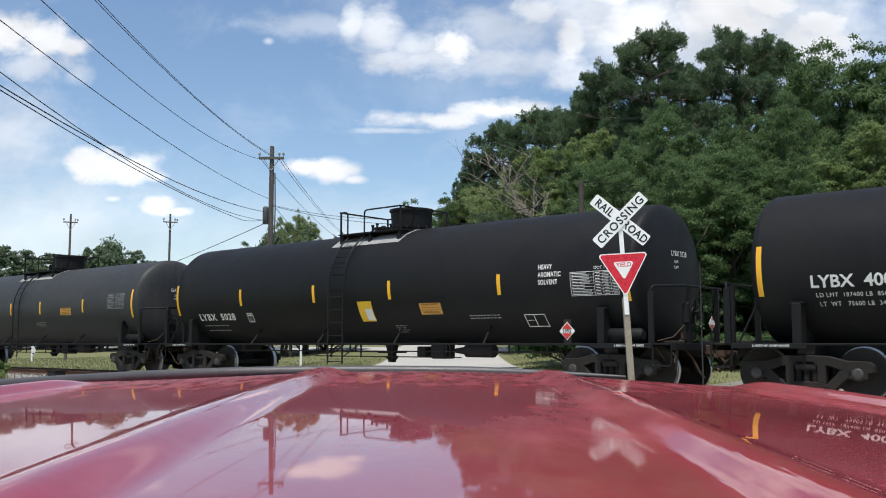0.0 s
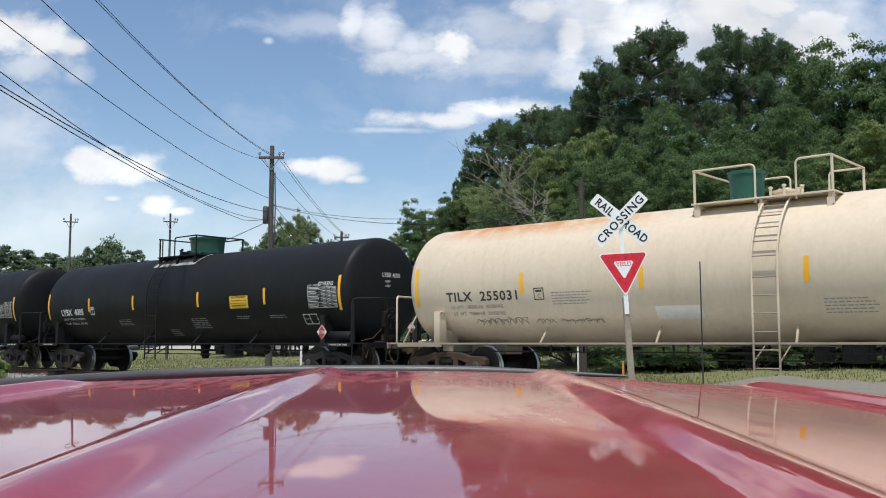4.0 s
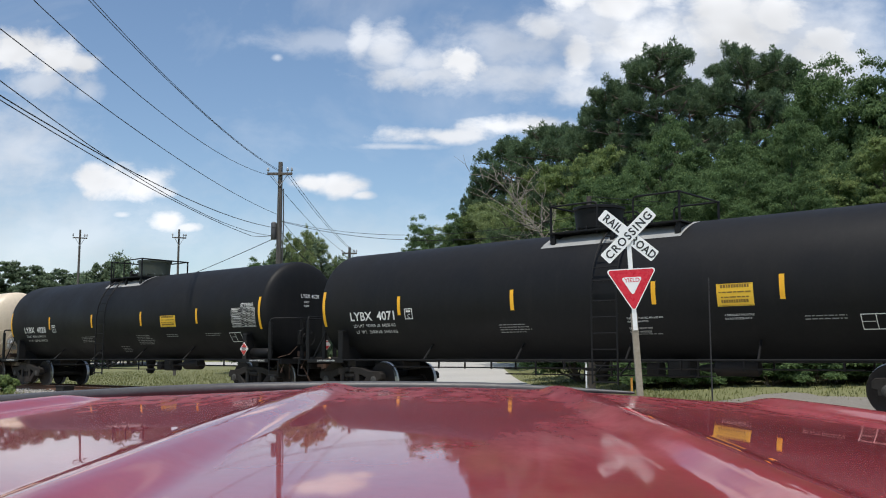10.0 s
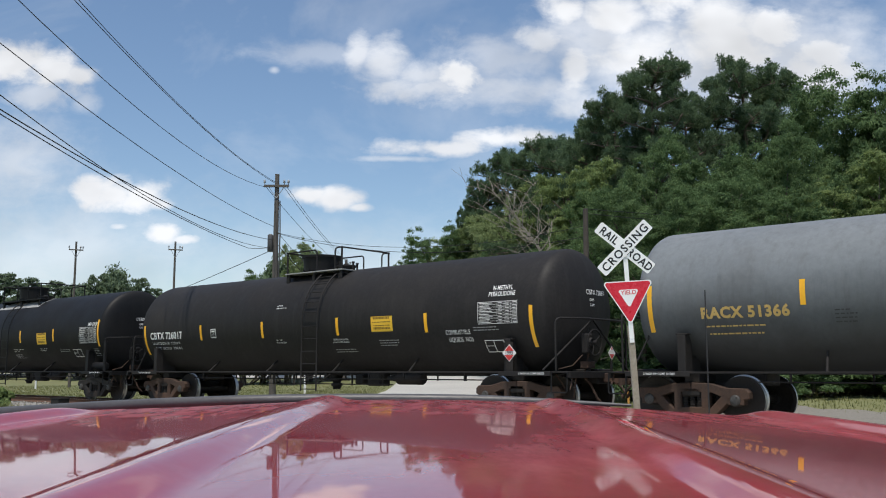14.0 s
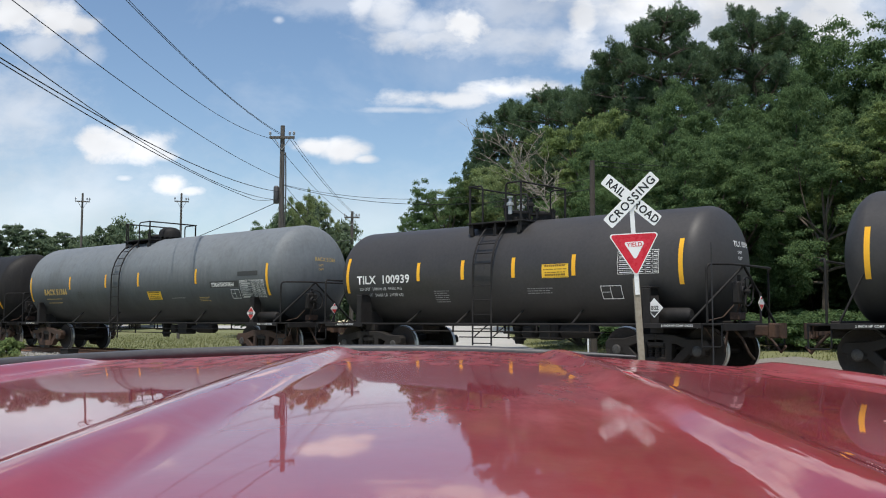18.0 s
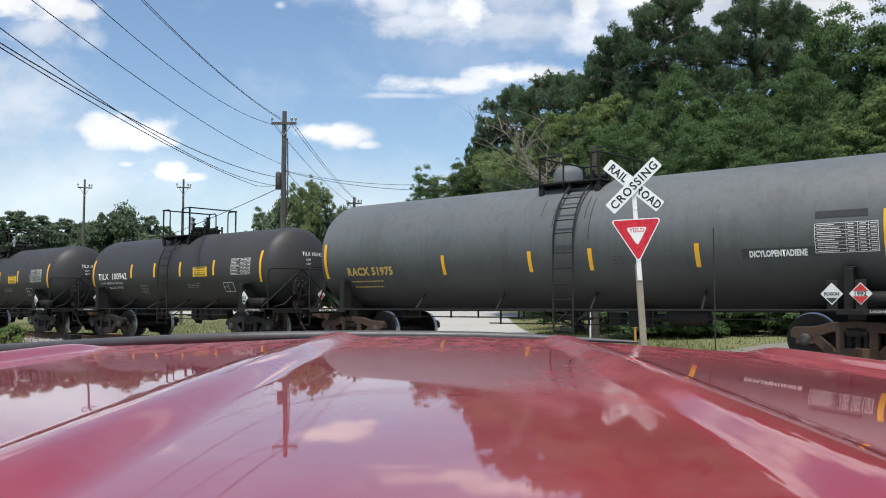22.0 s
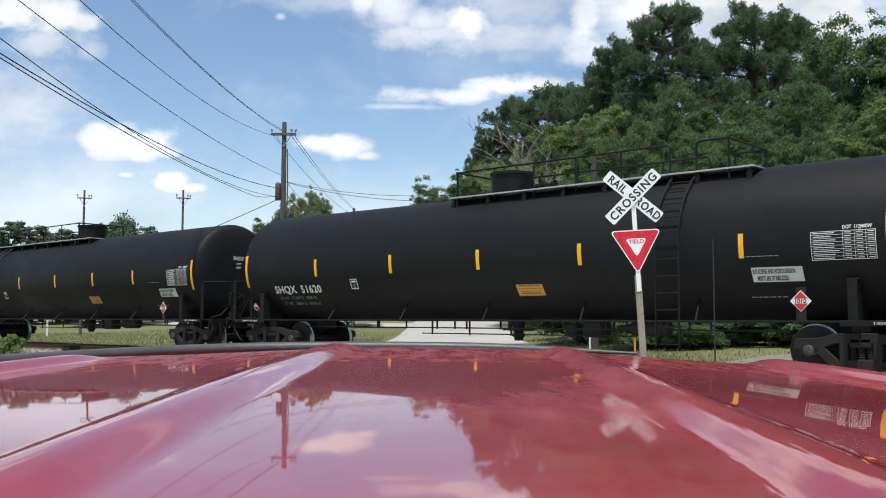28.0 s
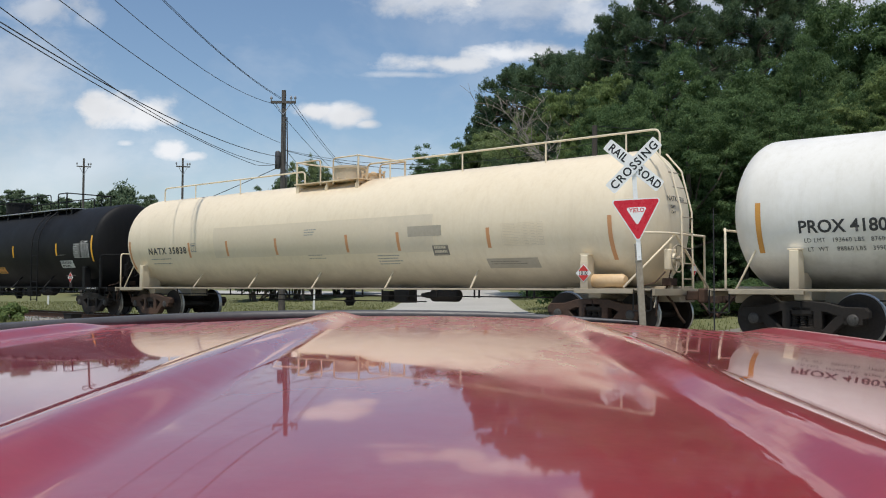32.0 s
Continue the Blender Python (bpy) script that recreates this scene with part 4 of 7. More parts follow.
    # far trees on the other side
    for n, (kind, px, top_at, d, wide) in enumerate((
            (low[2], -0.212, 0.088, 72, 0.75), (low[2], -0.192, 0.100, 74, 0.75), (low[2], -0.168, 0.118, 72, 0.6), (low[2], -0.146, 0.124, 75, 0.6), (low[2], -0.124, 0.106, 78, 0.75), (low[2], -0.358, 0.110, 95, 0.62), (low[2], -0.385, 0.088, 96, 0.6), (low[2], -0.332, 0.090, 98, 0.55), (L[4], -0.372, 0.100, 95, 0.8), (L[4], -0.338, 0.098, 100, 1.0), (L[4], -0.45, 0.100, 110, 1.3), (L[4], -0.420, 0.092, 112, 1.2), (L[4], -0.48, 0.098, 108, 1.3), (L[4], -0.395, 0.09, 108, 1.2),
            (L[4], -0.318, 0.088, 105, 1.0), (L[4], -0.38, 0.085, 100, 1.0), (L[5], -0.160, 0.135, 70, 0.55), (L[5], -0.142, 0.128, 75, 0.6), (L[0], -0.200, 0.105, 80, 0.7), (L[3], -0.18, 0.115, 85, 0.7),
            (L[4], -0.26, 0.062, 130, 1.0), (L[4], -0.295, 0.060, 140, 1.0), (L[4], -0.52, 0.09, 104, 1.0))):
        put(kind, px, top_at, d, n * 83 % 360, wide)
    for i in range(17):
        px = -0.55 + 0.0165 * i
        put(low[2], px + rnd.uniform(-0.006, 0.006), 0.052 + 0.016 * math.sin(i * 1.9) ** 2 - 0.02 * (i > 12), 118 + rnd.uniform(-6, 6), rnd.uniform(0, 360), rnd.uniform(0.8, 1.1))
    for i in range(15):
        px = -0.30 + 0.021 * i
        put(low[2], px, 0.030 + 0.012 * math.sin(i * 2.3) ** 2, 135 + rnd.uniform(-6, 6), rnd.uniform(0, 360), 1.25)
    dt = dead_tree(51, 8.4, -3.6)
    dt.matrix_basis = Matrix.Translation(spot(0.143, 38.3))
    tagged(dt, group=group)


# ---- crossing sign ----
def rounded(points, r, n=4):
    """Rounds the corners of a closed outline."""
    out = []
    k = len(points)
    for i in range(k):
        p, a, b = Vector(points[i]), Vector(points[i - 1]), Vector(points[(i + 1) % k])
        da, db = (a - p).normalized(), (b - p).normalized()
        half = da.angle(db) / 2
        t = r / math.tan(half)
        c = p + (da + db).normalized() * (r / math.sin(half))
        s, e = p + da * t, p + db * t
        for j in range(n + 1):
            v = (s - c).lerp(e - c, j / n)
            out.append(tuple(c + v.normalized() * r))
    return out


def flat_words(name, words, size, centre, m, mat, parent, bold=0.0, spacing=1.0, squeeze=1.0):
    """Lettering on a flat board: m takes x, z of the board (y outwards) to its thing."""
    me = text_mesh(words, size, spacing, bold)
    co = np.zeros(len(me.vertices) * 3, dtype=np.float32)
    me.vertices.foreach_get("co", co)
    co = co.reshape(-1, 3)
    co[:, 0] *= squeeze
    mid = (co.max(0) + co.min(0)) / 2
    v = np.stack([co[:, 0] - mid[0] + centre[0], np.full(len(co), centre[2]), co[:, 1] - mid[1] + centre[1]], 1)
    v = (np.array(m.to_3x3()) @ v.T).T + np.array(m.translation)
    me.vertices.foreach_set("co", v.astype(np.float32).ravel())
    me.update()
    return place(name, me, mat, parent)


def build_sign():
    x, y = 0.1985 * 17.0, 17.0
    z = float(ground_z(x, y))
    t = thing("crossing_sign", "railroad crossing sign with a yield sign on a leaning wooden post", "road sign", at=pose(x, y, z, 0, -3.2, -2))
    face = pose(0, -0.07, 0)
    bm = bmesh.new()
    add_box(bm, -0.055, 0.055, -0.05, 0.05, -0.5, 2.02, 0.008)
    finish("post", bm, "post_wood", t)
    bm = bmesh.new()
    add_box(bm, -0.04, 0.04, -0.066, -0.052, 1.72, 3.55, 0.004)
    for k in range(9):
        add_lathe(bm, [(-0.074, 0.012), (-0.066, 0.014)], "Y", 8, (0, 0, 1.8 + k * 0.2))
    finish("bracket", bm, "sign_white", t, "bright galvanised sign strap")
    hub = 3.42
    for words, ang, dy in ((("RAIL", "ROAD"), 42.5, 0.0), (("CROSSING",), -42.5, -0.016)):
        bm = bmesh.new()
        add_plate(bm, rounded([(-0.61, -0.1145), (0.61, -0.1145), (0.61, 0.1145), (-0.61, 0.1145)], 0.03), 0.006, pose(0, -0.078 + dy, hub, 0, ang, 0))
        blade = finish("blade", bm, "sign_white", t, "white crossbuck blade with black lettering")
        m = pose(0, -0.078 + dy, hub, 0, ang, 0)
        if len(words) == 1:
            flat_words("lettering", words[0], 0.205, (0, 0, -0.003), m, "sign_black", blade, 0.004, 1.18)
        else:
            flat_words("lettering", words[0], 0.205, (-0.345, 0, -0.003), m, "sign_black", blade, 0.005, 1.1, 0.84)
            flat_words("lettering", words[1], 0.205, (0.345, 0, -0.003), m, "sign_black", blade, 0.005, 1.1, 0.84)
    top, s = 2.82, 0.457
    tri = [(-s, top), (s, top), (0, top - s * math.sqrt(3))]
    bm = bmesh.new()
    add_plate(bm, rounded(tri, 0.045), 0.004, pose(0, -0.078, 0))
    y_sign = finish("yield_plate", bm, "sign_white", t, "red and white triangular yield sign")

    def shrink(k):
        c = Vector((0, top - s / math.sqrt(3)))
        return [tuple(c + (Vector(p) - c) * k) for p in tri]
    bm = bmesh.new()
    add_plate(bm, rounded(shrink(0.93), 0.035), 0.003, pose(0, -0.081, 0))
    finish("red_border", bm, "sign_red", y_sign)
    bm = bmesh.new()
    add_plate(bm, rounded(shrink(0.42), 0.03), 0.003, pose(0, -0.0845, 0))
    finish("white_field", bm, "sign_white", y_sign)
    flat_words("lettering", "YIELD", 0.105, (0, top - 0.205, -0.0865), pose(0, 0, 0), "sign_red", y_sign, 0.0015)


# ---- poles and wires ----
def utility_pole(height, label, arm_z=0.6, arm=1.2, turn=0.0, transformer=False, slim=1.0):
    t = thing("utility_pole", label, "utility pole")
    bm = bmesh.new()
    add_tube(bm, [(0, 0, -0.5), (0, 0, height * 0.5), (0, 0, height)], 0.15, 12, [0.17 * slim, 0.14 * slim, 0.105 * slim])
    finish("pole", bm, "pole_wood", t, smooth=50)
    z = height - arm_z
    a = pose(0, 0, 0, 0, 0, turn)
    bm = bmesh.new()
    add_box(bm, -arm, arm, -0.19, -0.09, z - 0.06 * slim, z + 0.06 * slim, 0.006, a)
    finish("crossarm", bm, "pole_wood", t)
    for s in (-1, 1):
        bm = bmesh.new()
        add_tube(bm, [a @ Vector((s * arm * 0.6, -0.14, z - 0.05)), a @ Vector((0, -0.13, z - 0.6))], 0.018, 6)
        finish("brace", bm, "galvanised", t)
    for k in (-0.95, 0.62, 0.95):
        bm = bmesh.new()
        p = a @ Vector((k * arm, -0.14, z + 0.06))
        add_lathe(bm, [(0, 0.02), (0.08, 0.02), (0.09, 0.06), (0.13, 0.07), (0.15, 0.045), (0.19, 0.06), (0.22, 0.035), (0.25, 0.02)], "Z", 10, p)
        finish("insulator", bm, "insulator", t, smooth=50)
    if transformer:
        bm = bmesh.new()
        add_lathe(bm, [(-0.42, 0.0), (-0.42, 0.12), (-0.40, 0.135), (0.36, 0.135), (0.40, 0.11), (0.44, 0.05), (0.44, 0.0)], "Z", 18, (-0.26, 0, height - 3.35))
        finish("transformer_can", bm, "trim", t, "grey cylindrical transformer can", smooth=40)
        bm = bmesh.new()
        add_tube(bm, [(0.16, -0.02, height - 1.3), (0.2, -0.02, height - 3.0), (0.17, 0, height - 5)], 0.03, 6)
        finish("conduit", bm, "trim", t)
    return t


def wire(a, b, sag, r, label, n=24):
    a, b = Vector(a), Vector(b)
    bm = bmesh.new()
    add_tube(bm, [a.lerp(b, i / n) - Vector((0, 0, 4 * sag * (i / n) * (1 - i / n))) for i in range(n + 1)], r, 6)
    ob = finish("overhead_wire", bm, "wire")
    return tagged(ob, label, "cable", "overhead wires")


def build_poles():
    PX, PY = -8.22, 45.0
    gz = float(ground_z(PX, PY))
    top = 11.20 - gz
    p = utility_pole(top, "weathered wooden utility pole with crossarm and transformer", 0.6, 0.6, 0, True)
    p.matrix_basis = Matrix.Translation((PX, PY, gz))
    far = utility_pole(9.0, "distant wooden utility pole", 0.5, 0.6, 0)
    fx, fy, fz = -8.06, 75.0, 10.6
    far.matrix_basis = Matrix.Translation((fx, fy, fz - 9.0))
    for px, d, h in ((-0.2894, 68, 10.46), (-0.3950, 69, 10.58)):
        q = utility_pole(h, "slim wooden utility pole behind the railway", 0.62, 0.5, 25, slim=0.66)
        x, y, z = spot(px, d)
        q.matrix_basis = Matrix.Translation((x, y, z))
    # the next pole, beside the road behind the car, carries the other ends
    near = utility_pole(14.2, "weathered wooden utility pole beside the road", 0.6, 1.0, 0)
    NX, NY = -8.3, -8.0
    near.matrix_basis = Matrix.Translation((NX, NY, 0))
    for p, q, sag in (((-8.33, 44.9, 10.76), (-8.62, NY, 13.07), 1.73), ((-8.32, 44.9, 10.82), (-8.80, NY, 14.0), 2.0), ((-8.73, 44.86, 10.54), (-7.84, NY, 11.74), 2.32)):
        wire(p, q, sag, 0.010, "thin dark overhead power line")
    for dx, dz in ((-0.5, 0.65), (0.35, 0.65), (0.5, 0.65)):
        wire((PX + dx, PY, 11.2 - dz), (fx + dx * 0.9, fy, fz - 0.4), 0.3, 0.012, "thin dark overhead power line")
    for p, q, sag, r in (((PX - 0.1, 44.88, 8.64), (-8.28, NY, 9.29), 1.20, 0.010), ((-8.49, 44.9, 7.6), (-7.68, NY, 9.64), 2.02, 0.010), ((PX - 0.1, 44.88, 7.98), (-8.63, NY, 8.58), 1.62, 0.013), ((-9.52, 44.9, 7.6), (-8.34, NY, 7.85), 0.88, 0.012)):
        wire(p, q, sag, r, "black sagging communication cable")
    wire((-9.52, 44.9, 7.6), (PX, 44.9, 7.68), 0.06, 0.012, "black sagging communication cable")
    wire((PX, PY, 7.9), (fx, fy, 8.4), 0.9, 0.02, "black sagging communication cable")
    wire((PX, PY, 8.5), (fx, fy, 9.2), 0.9, 0.012, "black sagging communication cable")
    wire((PX, PY, 8.33), (5.0, 34, 6.6), 0.75, 0.012, "black communication cable crossing the road")
    wire((PX, PY, 8.36), (5.0, 34, 7.0), 0.75, 0.010, "black communication cable crossing the road")
    wire((PX, PY, 7.6), (-30, 70, 4.4), 0.4, 0.016, "black service cable running down behind the railway")
    bm = bmesh.new()
    x, y, z = spot(0.147, 34)
    add_tube(bm, [(0, 0, -0.5), (0, 0, 4), (0, 0, 7.0)], 0.1, 10, [0.13, 0.11, 0.09])
    c = finish("wooden_pole", bm, "tie", smooth=50, at=Matrix.Translation((x, y, z)))
    tagged(c, "plain dark wooden pole before the trees", "pole")
    for z0, z1 in ((7.62, 9.5), (7.45, 9.1)):
        wire((x, y, z0), (21.0, 45.0, z1), 0.35, 0.012, "thin dark cable strung from the dark pole before the trees")


def small_post(x, y, high, wide, mat, label, name="marker_post"):
    z = float(ground_z(x, y))
    t = thing(name, label, "post", at=Matrix.Translation((x, y, z)))
    bm = bmesh.new()
    add_box(bm, -wide / 2, wide / 2, -wide / 2, wide / 2, -0.3, high, 0.008)
    finish("post", bm, mat, t)
    bm = bmesh.new()
    add_box(bm, -wide * 0.62, wide * 0.62, -wide * 0.62, wide * 0.62, high + 0.002, high + 0.03, 0.006)
    finish("cap", bm, mat, t)


def build_trackside():
    weed = shrub(44, 0.6, 0.55, "leaf_light", "bright green clump of weeds beside the near rail", 0.06, 210)
    weed.name = "weeds"
    tagged(weed, category="weeds")
    weed.matrix_basis = Matrix.Translation((-15.6, 33.2, float(ground_z(-15.6, 33.2)) - 0.03))
    small_post(-0.1486 * 50, 50, 1.1, 0.11, "sign_white", "white square marker post standing in the grass")
    small_post(0.141 * 33, 33, 1.0, 0.05, "sign_white", "slim white marker post in the grass before the trees")
    small_post(0.188 * 33, 33, 0.45, 0.07, "label_orange", "short orange survey stake in the grass")
    small_post(-0.43 * 62, 62, 1.0, 0.1, "sign_white", "white square marker post far along the railway")
    # a trackside box and a clump of weeds beside the near rail
    x, y = along_track(17.0, -2.1)[:2]
    bm = bmesh.new()
    add_box(bm, -0.28, 0.28, -0.2, 0.2, -0.2, 0.28, 0.03)
    add_box(bm, -0.30, 0.30, -0.22, 0.22, 0.27, 0.31, 0.01)
    ob = finish("trackside_box", bm, "dark_iron", at=pose(x, y, RAIL - 0.22, 0, 0, 139))
    tagged(ob, "low dark iron box beside the near rail", "equipment box")


# ---- the parked red car ----
def roof_z(x, y):
    """The roof panel: domed, falling away to the right, with pressed ribs."""
    d = np.clip(y - 0.7, 0, 0.6)
    d = d - d * d / 1.2                                    # the cross fall stops growing towards the front
    y1, y2 = np.minimum(y, 0.7) + d, np.minimum(y, 0.7) ** 2 + 1.4 * d
    edge = -0.010 * x - 0.042 * x * x
    dome = -0.00065 * x - 0.07285 * x * x + 0.003 * x * y1 - 0.02795 * x * x * y1 - 0.01534 * x * y2
    inner = smooth(0.76, 0.26, np.abs(x))
    z = EYE - 0.0755 + 0.04069 * y - 0.0138 * y * y + edge + (dome - edge) * inner - 0.008 * smooth(1.55, 1.85, y) - 0.05 * smooth(0.56, 0.70, np.abs(x))
    rib = 0.0
    side = np.where(x > 0, 1.0, 0.0)
    for c, wdt, h, end in ((0.170 - 0.008 * side + 0.010 * (y - 0.7), 0.038, 0.0108, 1.60), (0.53 - 0.015 * side, 0.030, 0.010, 1.48 + 0.24 * side)):
        s = np.clip((np.abs(np.abs(x) - c)) / wdt, 0, 1)
        rib = rib + h * (1 - smooth(0.10, 1.0, s)) * smooth(end + 0.06, end - 0.14, y)
    return z + rib


def build_car():
    t = thing("red_car", "glossy red car with pressed ribs in its roof", "car", at=pose(-0.004, 0, 0))
    xs = np.concatenate([np.linspace(-0.68, 0.68, 221)])
    ys = np.concatenate([np.linspace(-0.55, 1.5, 70), np.linspace(1.52, 1.80, 24)])
    X, Y = np.meshgrid(xs, ys)
    shift = 0.10 * (X / 0.62) ** 2 * smooth(0.8, 1.8, Y)
    Z = roof_z(X, Y)
    v = np.stack([X.ravel(), (Y - shift).ravel(), Z.ravel()], 1)
    nx = len(xs)
    i = (np.arange(len(ys) - 1)[:, None] * nx + np.arange(nx - 1)[None, :]).ravel()
    place("roof", raw_mesh("roof", v, np.stack([i, i + 1, i + nx + 1, i + nx], 1)), "red_paint", t, smooth=180)
    # grey strip at the roof's front edge
    bm = bmesh.new()
    add_tube(bm, [(x, 1.82 - 0.08 * (x / 0.6) ** 2 - 0.35 * (x / 0.66) ** 6, EYE - 0.052 - 0.013 * (x / 0.55) ** 2 - 0.013 * x) for x in np.linspace(-0.70, 0.345, 41)], 0.010, 8,
             [0.010 * min(1.0, 0.25 + (40 - i) / 14) for i in range(41)])
    finish("front_strip", bm, "trim", t, smooth=60)
    # cabin sides, glass, body
    bm = bmesh.new()
    add_plate(bm, rounded([(-2.1, 0.35), (3.0, 0.35), (3.15, 0.75), (2.95, 1.0), (1.95, 1.08), (-1.9, 1.08), (-2.15, 0.8)], 0.12), 1.7, pose(0.85, 0, 0, 0, 0, 90))
    finish("body", bm, "red_paint", t, smooth=40)
    for s in (-1, 1):
        for y0, y1 in ((1.72, 2.35), (0.75, 0.85), (-0.3, -0.2), (-0.62, -1.2)):
            bm = bmesh.new()
            add_tube(bm, [(s * 0.66, y0, 1.60), (s * 0.80, y1, 1.07)], 0.045, 6)
            finish("pillar", bm, "red_paint", t, smooth=60)
        bm = bmesh.new()
        add_tube(bm, [(s * 0.665, -0.6, 1.60), (s * 0.67, 0.6, 1.615), (s * 0.665, 1.72, 1.60)], 0.04, 6)
        finish("roof_rail", bm, "red_paint", t, smooth=60)
    for nm, a in (("windscreen", [(-0.63, 1.78, 1.60), (0.63, 1.78, 1.60), (0.77, 2.4, 1.09), (-0.77, 2.4, 1.09)]),
                  ("rear_window", [(0.63, -0.62, 1.60), (-0.63, -0.62, 1.60), (-0.77, -1.2, 1.09), (0.77, -1.2, 1.09)])):
        bm = bmesh.new()
        g = bmesh.ops.extrude_face_region(bm, geom=[bm.faces.new([bm.verts.new(p) for p in a])])
        bmesh.ops.translate(bm, vec=(0, 0, -0.005), verts=[v for v in g["geom"] if isinstance(v, bmesh.types.BMVert)])
        finish(nm, bm, "glass", t)
    for s in (-1, 1):
        for ya, yb, yc, yd in ((0.83, 1.70, 2.30, 0.87), (-0.22, 0.74, 0.80, -0.18), (-0.62, -0.32, -0.28, -1.12)):
            bm = bmesh.new()
            f = bm.faces.new([bm.verts.new(p) for p in ((s * 0.672, ya, 1.58), (s * 0.672, yb, 1.58), (s * 0.79, yc, 1.09), (s * 0.79, yd, 1.09))])
            g = bmesh.ops.extrude_face_region(bm, geom=[f])
            bmesh.ops.translate(bm, vec=(-s * 0.005, 0, 0), verts=[v for v in g["geom"] if isinstance(v, bmesh.types.BMVert)])
            finish("side_window", bm, "glass", t)
    for s in (-1, 1):
        for y in (-1.35, 2.2):
            bm = bmesh.new()
            add_lathe(bm, [(-0.11, 0.2), (-0.11, 0.30), (-0.08, 0.335), (0.08, 0.335), (0.11, 0.30), (0.11, 0.2)], "X", 28, (s * 0.77, y, 0.335))
            w = finish("wheel", bm, "rubber", t, smooth=40)
            bm = bmesh.new()
            add_lathe(bm, [(-0.09, 0.0), (-0.09, 0.2), (0.09, 0.2), (0.10, 0.16), (0.06, 0.0)], "X", 20, (s * 0.77, y, 0.335))
            finish("rim", bm, "galvanised", w, smooth=40)
    bm = bmesh.new()
    add_tube(bm, [(0.752, 2.75, 0.98), (0.751, 2.75, 1.2), (0.747, 2.74, 1.985)], 0.003, 6, [0.005, 0.003, 0.0018])
    finish("aerial", bm, "rubber", t, "thin black rod aerial on the wing")


build_ground()
build_track()
build_car()
build_sign()
build_poles()
build_trackside()


# ---- tank cars ----
# A car's own space: x ahead (the way it runs), y to the camera's side, z up from the rail top.
MESHES = {}


def shared(name, build):
    """A mesh made once and used by all alike parts."""
    if name not in MESHES:
        bm = bmesh.new()
        build(bm)
        me = bpy.data.meshes.new(name)
        bm.to_mesh(me)
        bm.free()
        MESHES[name] = me
    return MESHES[name]


WHEEL_R = 0.457


def wheelset_shape(bm):
    for s in (-1, 1):
        y = s * 0.755
        prof = [(-0.07, 0.0), (-0.07, 0.10), (-0.02, 0.13), (-0.005, 0.33), (-0.045, 0.40), (-0.045, 0.455), (0.045, WHEEL_R), (0.055, 0.482), (0.085, 0.482), (0.09, 0.40), (0.05, 0.34), (0.03, 0.13), (0.09, 0.11), (0.09, 0.0)]
        prof = [(y + (-s) * a, r) for a, r in prof]
        if s > 0:
            prof = prof[::-1]
        add_lathe(bm, prof, "Y", 40)
        ring = [f for f in bm.faces if abs(f.calc_center_median().y - y) < 0.1 and math.hypot(f.calc_center_median().x, f.calc_center_median().z) > 0.452]
        for f in ring:
            f.material_index = 1
    add_lathe(bm, [(-1.02, 0.07), (-0.7, 0.08), (0.7, 0.08), (1.02, 0.07)], "Y", 14)
    for s in (-1, 1):
        prof = [(s * 0.9, 0.11), (s * 1.10, 0.125), (s * 1.13, 0.10), (s * 1.15, 0.05), (s * 1.15, 0.0)]
        add_lathe(bm, prof if s > 0 else prof[::-1], "Y", 18)
        for k in range(3):
            a = k * 2.0944
            add_lathe(bm, [(s * 1.125, 0.018), (s * 1.155, 0.018)], "Y", 6, (0.065 * math.cos(a), 0, 0.065 * math.sin(a)))
    for f in bm.faces:
        if abs(f.calc_center_median().y) > 1.12:
            f.material_index = 2


def side_frame_shape(bm):
    """Cast side frame: arched top chord, diagonals round two openings, a deep spring seat, jaws over the axles."""
    for s in (-1, 1):
        d = 0.20
        for pts in ([(0.0, 0.30), (0.42, 0.28), (0.72, 0.20), (1.10, 0.19), (1.17, 0.12), (1.17, 0.0), (1.07, -0.02), (1.07, -0.12), (0.74, -0.12), (0.72, 0.02), (0.60, 0.04), (0.44, 0.10), (0.0, 0.12)],
                    [(0.66, 0.08), (0.84, 0.0), (0.46, -0.36), (0.28, -0.30)], [(0.0, -0.17), (0.34, -0.18), (0.46, -0.36), (0.0, -0.38)], [(0.21, 0.14), (0.36, 0.13), (0.36, -0.20), (0.21, -0.19)]):
            add_plate(bm, [(s * a, b) for a, b in (pts if s > 0 else pts[::-1])], d, pose(0, -d / 2, 0))
    bmesh.ops.bevel(bm, geom=[e for e in bm.edges if e.is_manifold and e.calc_face_angle(0) > 0.9], offset=0.014, segments=1, affect="EDGES")


def spring_shape(bm):
    for x in (-0.15, 0.0, 0.15):
        prof = []
        for k in range(9):
            z = -0.19 + 0.27 * k / 8
            prof += [(z, 0.055), (z + 0.018, 0.07)]
        add_lathe(bm, prof, "Z", 10, (x, 0, 0))


def bolster_shape(bm):
    add_box(bm, -0.2, 0.2, -1.12, 1.12, 0.06, 0.24, 0.03)
    add_lathe(bm, [(0.24, 0.2), (0.34, 0.2)], "Z", 18)
    for s in (-1, 1):
        add_box(bm, 0.42, 0.50, -0.7, 0.7, -0.14 + 0.02 * s, -0.06 + 0.02 * s, 0.01, pose(0, 0, 0, 0, 0, 0 if s > 0 else 180))
        add_box(bm, 0.36, 0.44, s * 0.75 - 0.05, s * 0.75 + 0.05, -0.2, 0.1, 0.01)
        add_box(bm, -0.44, -0.36, s * 0.75 - 0.05, s * 0.75 + 0.05, -0.2, 0.1, 0.01)


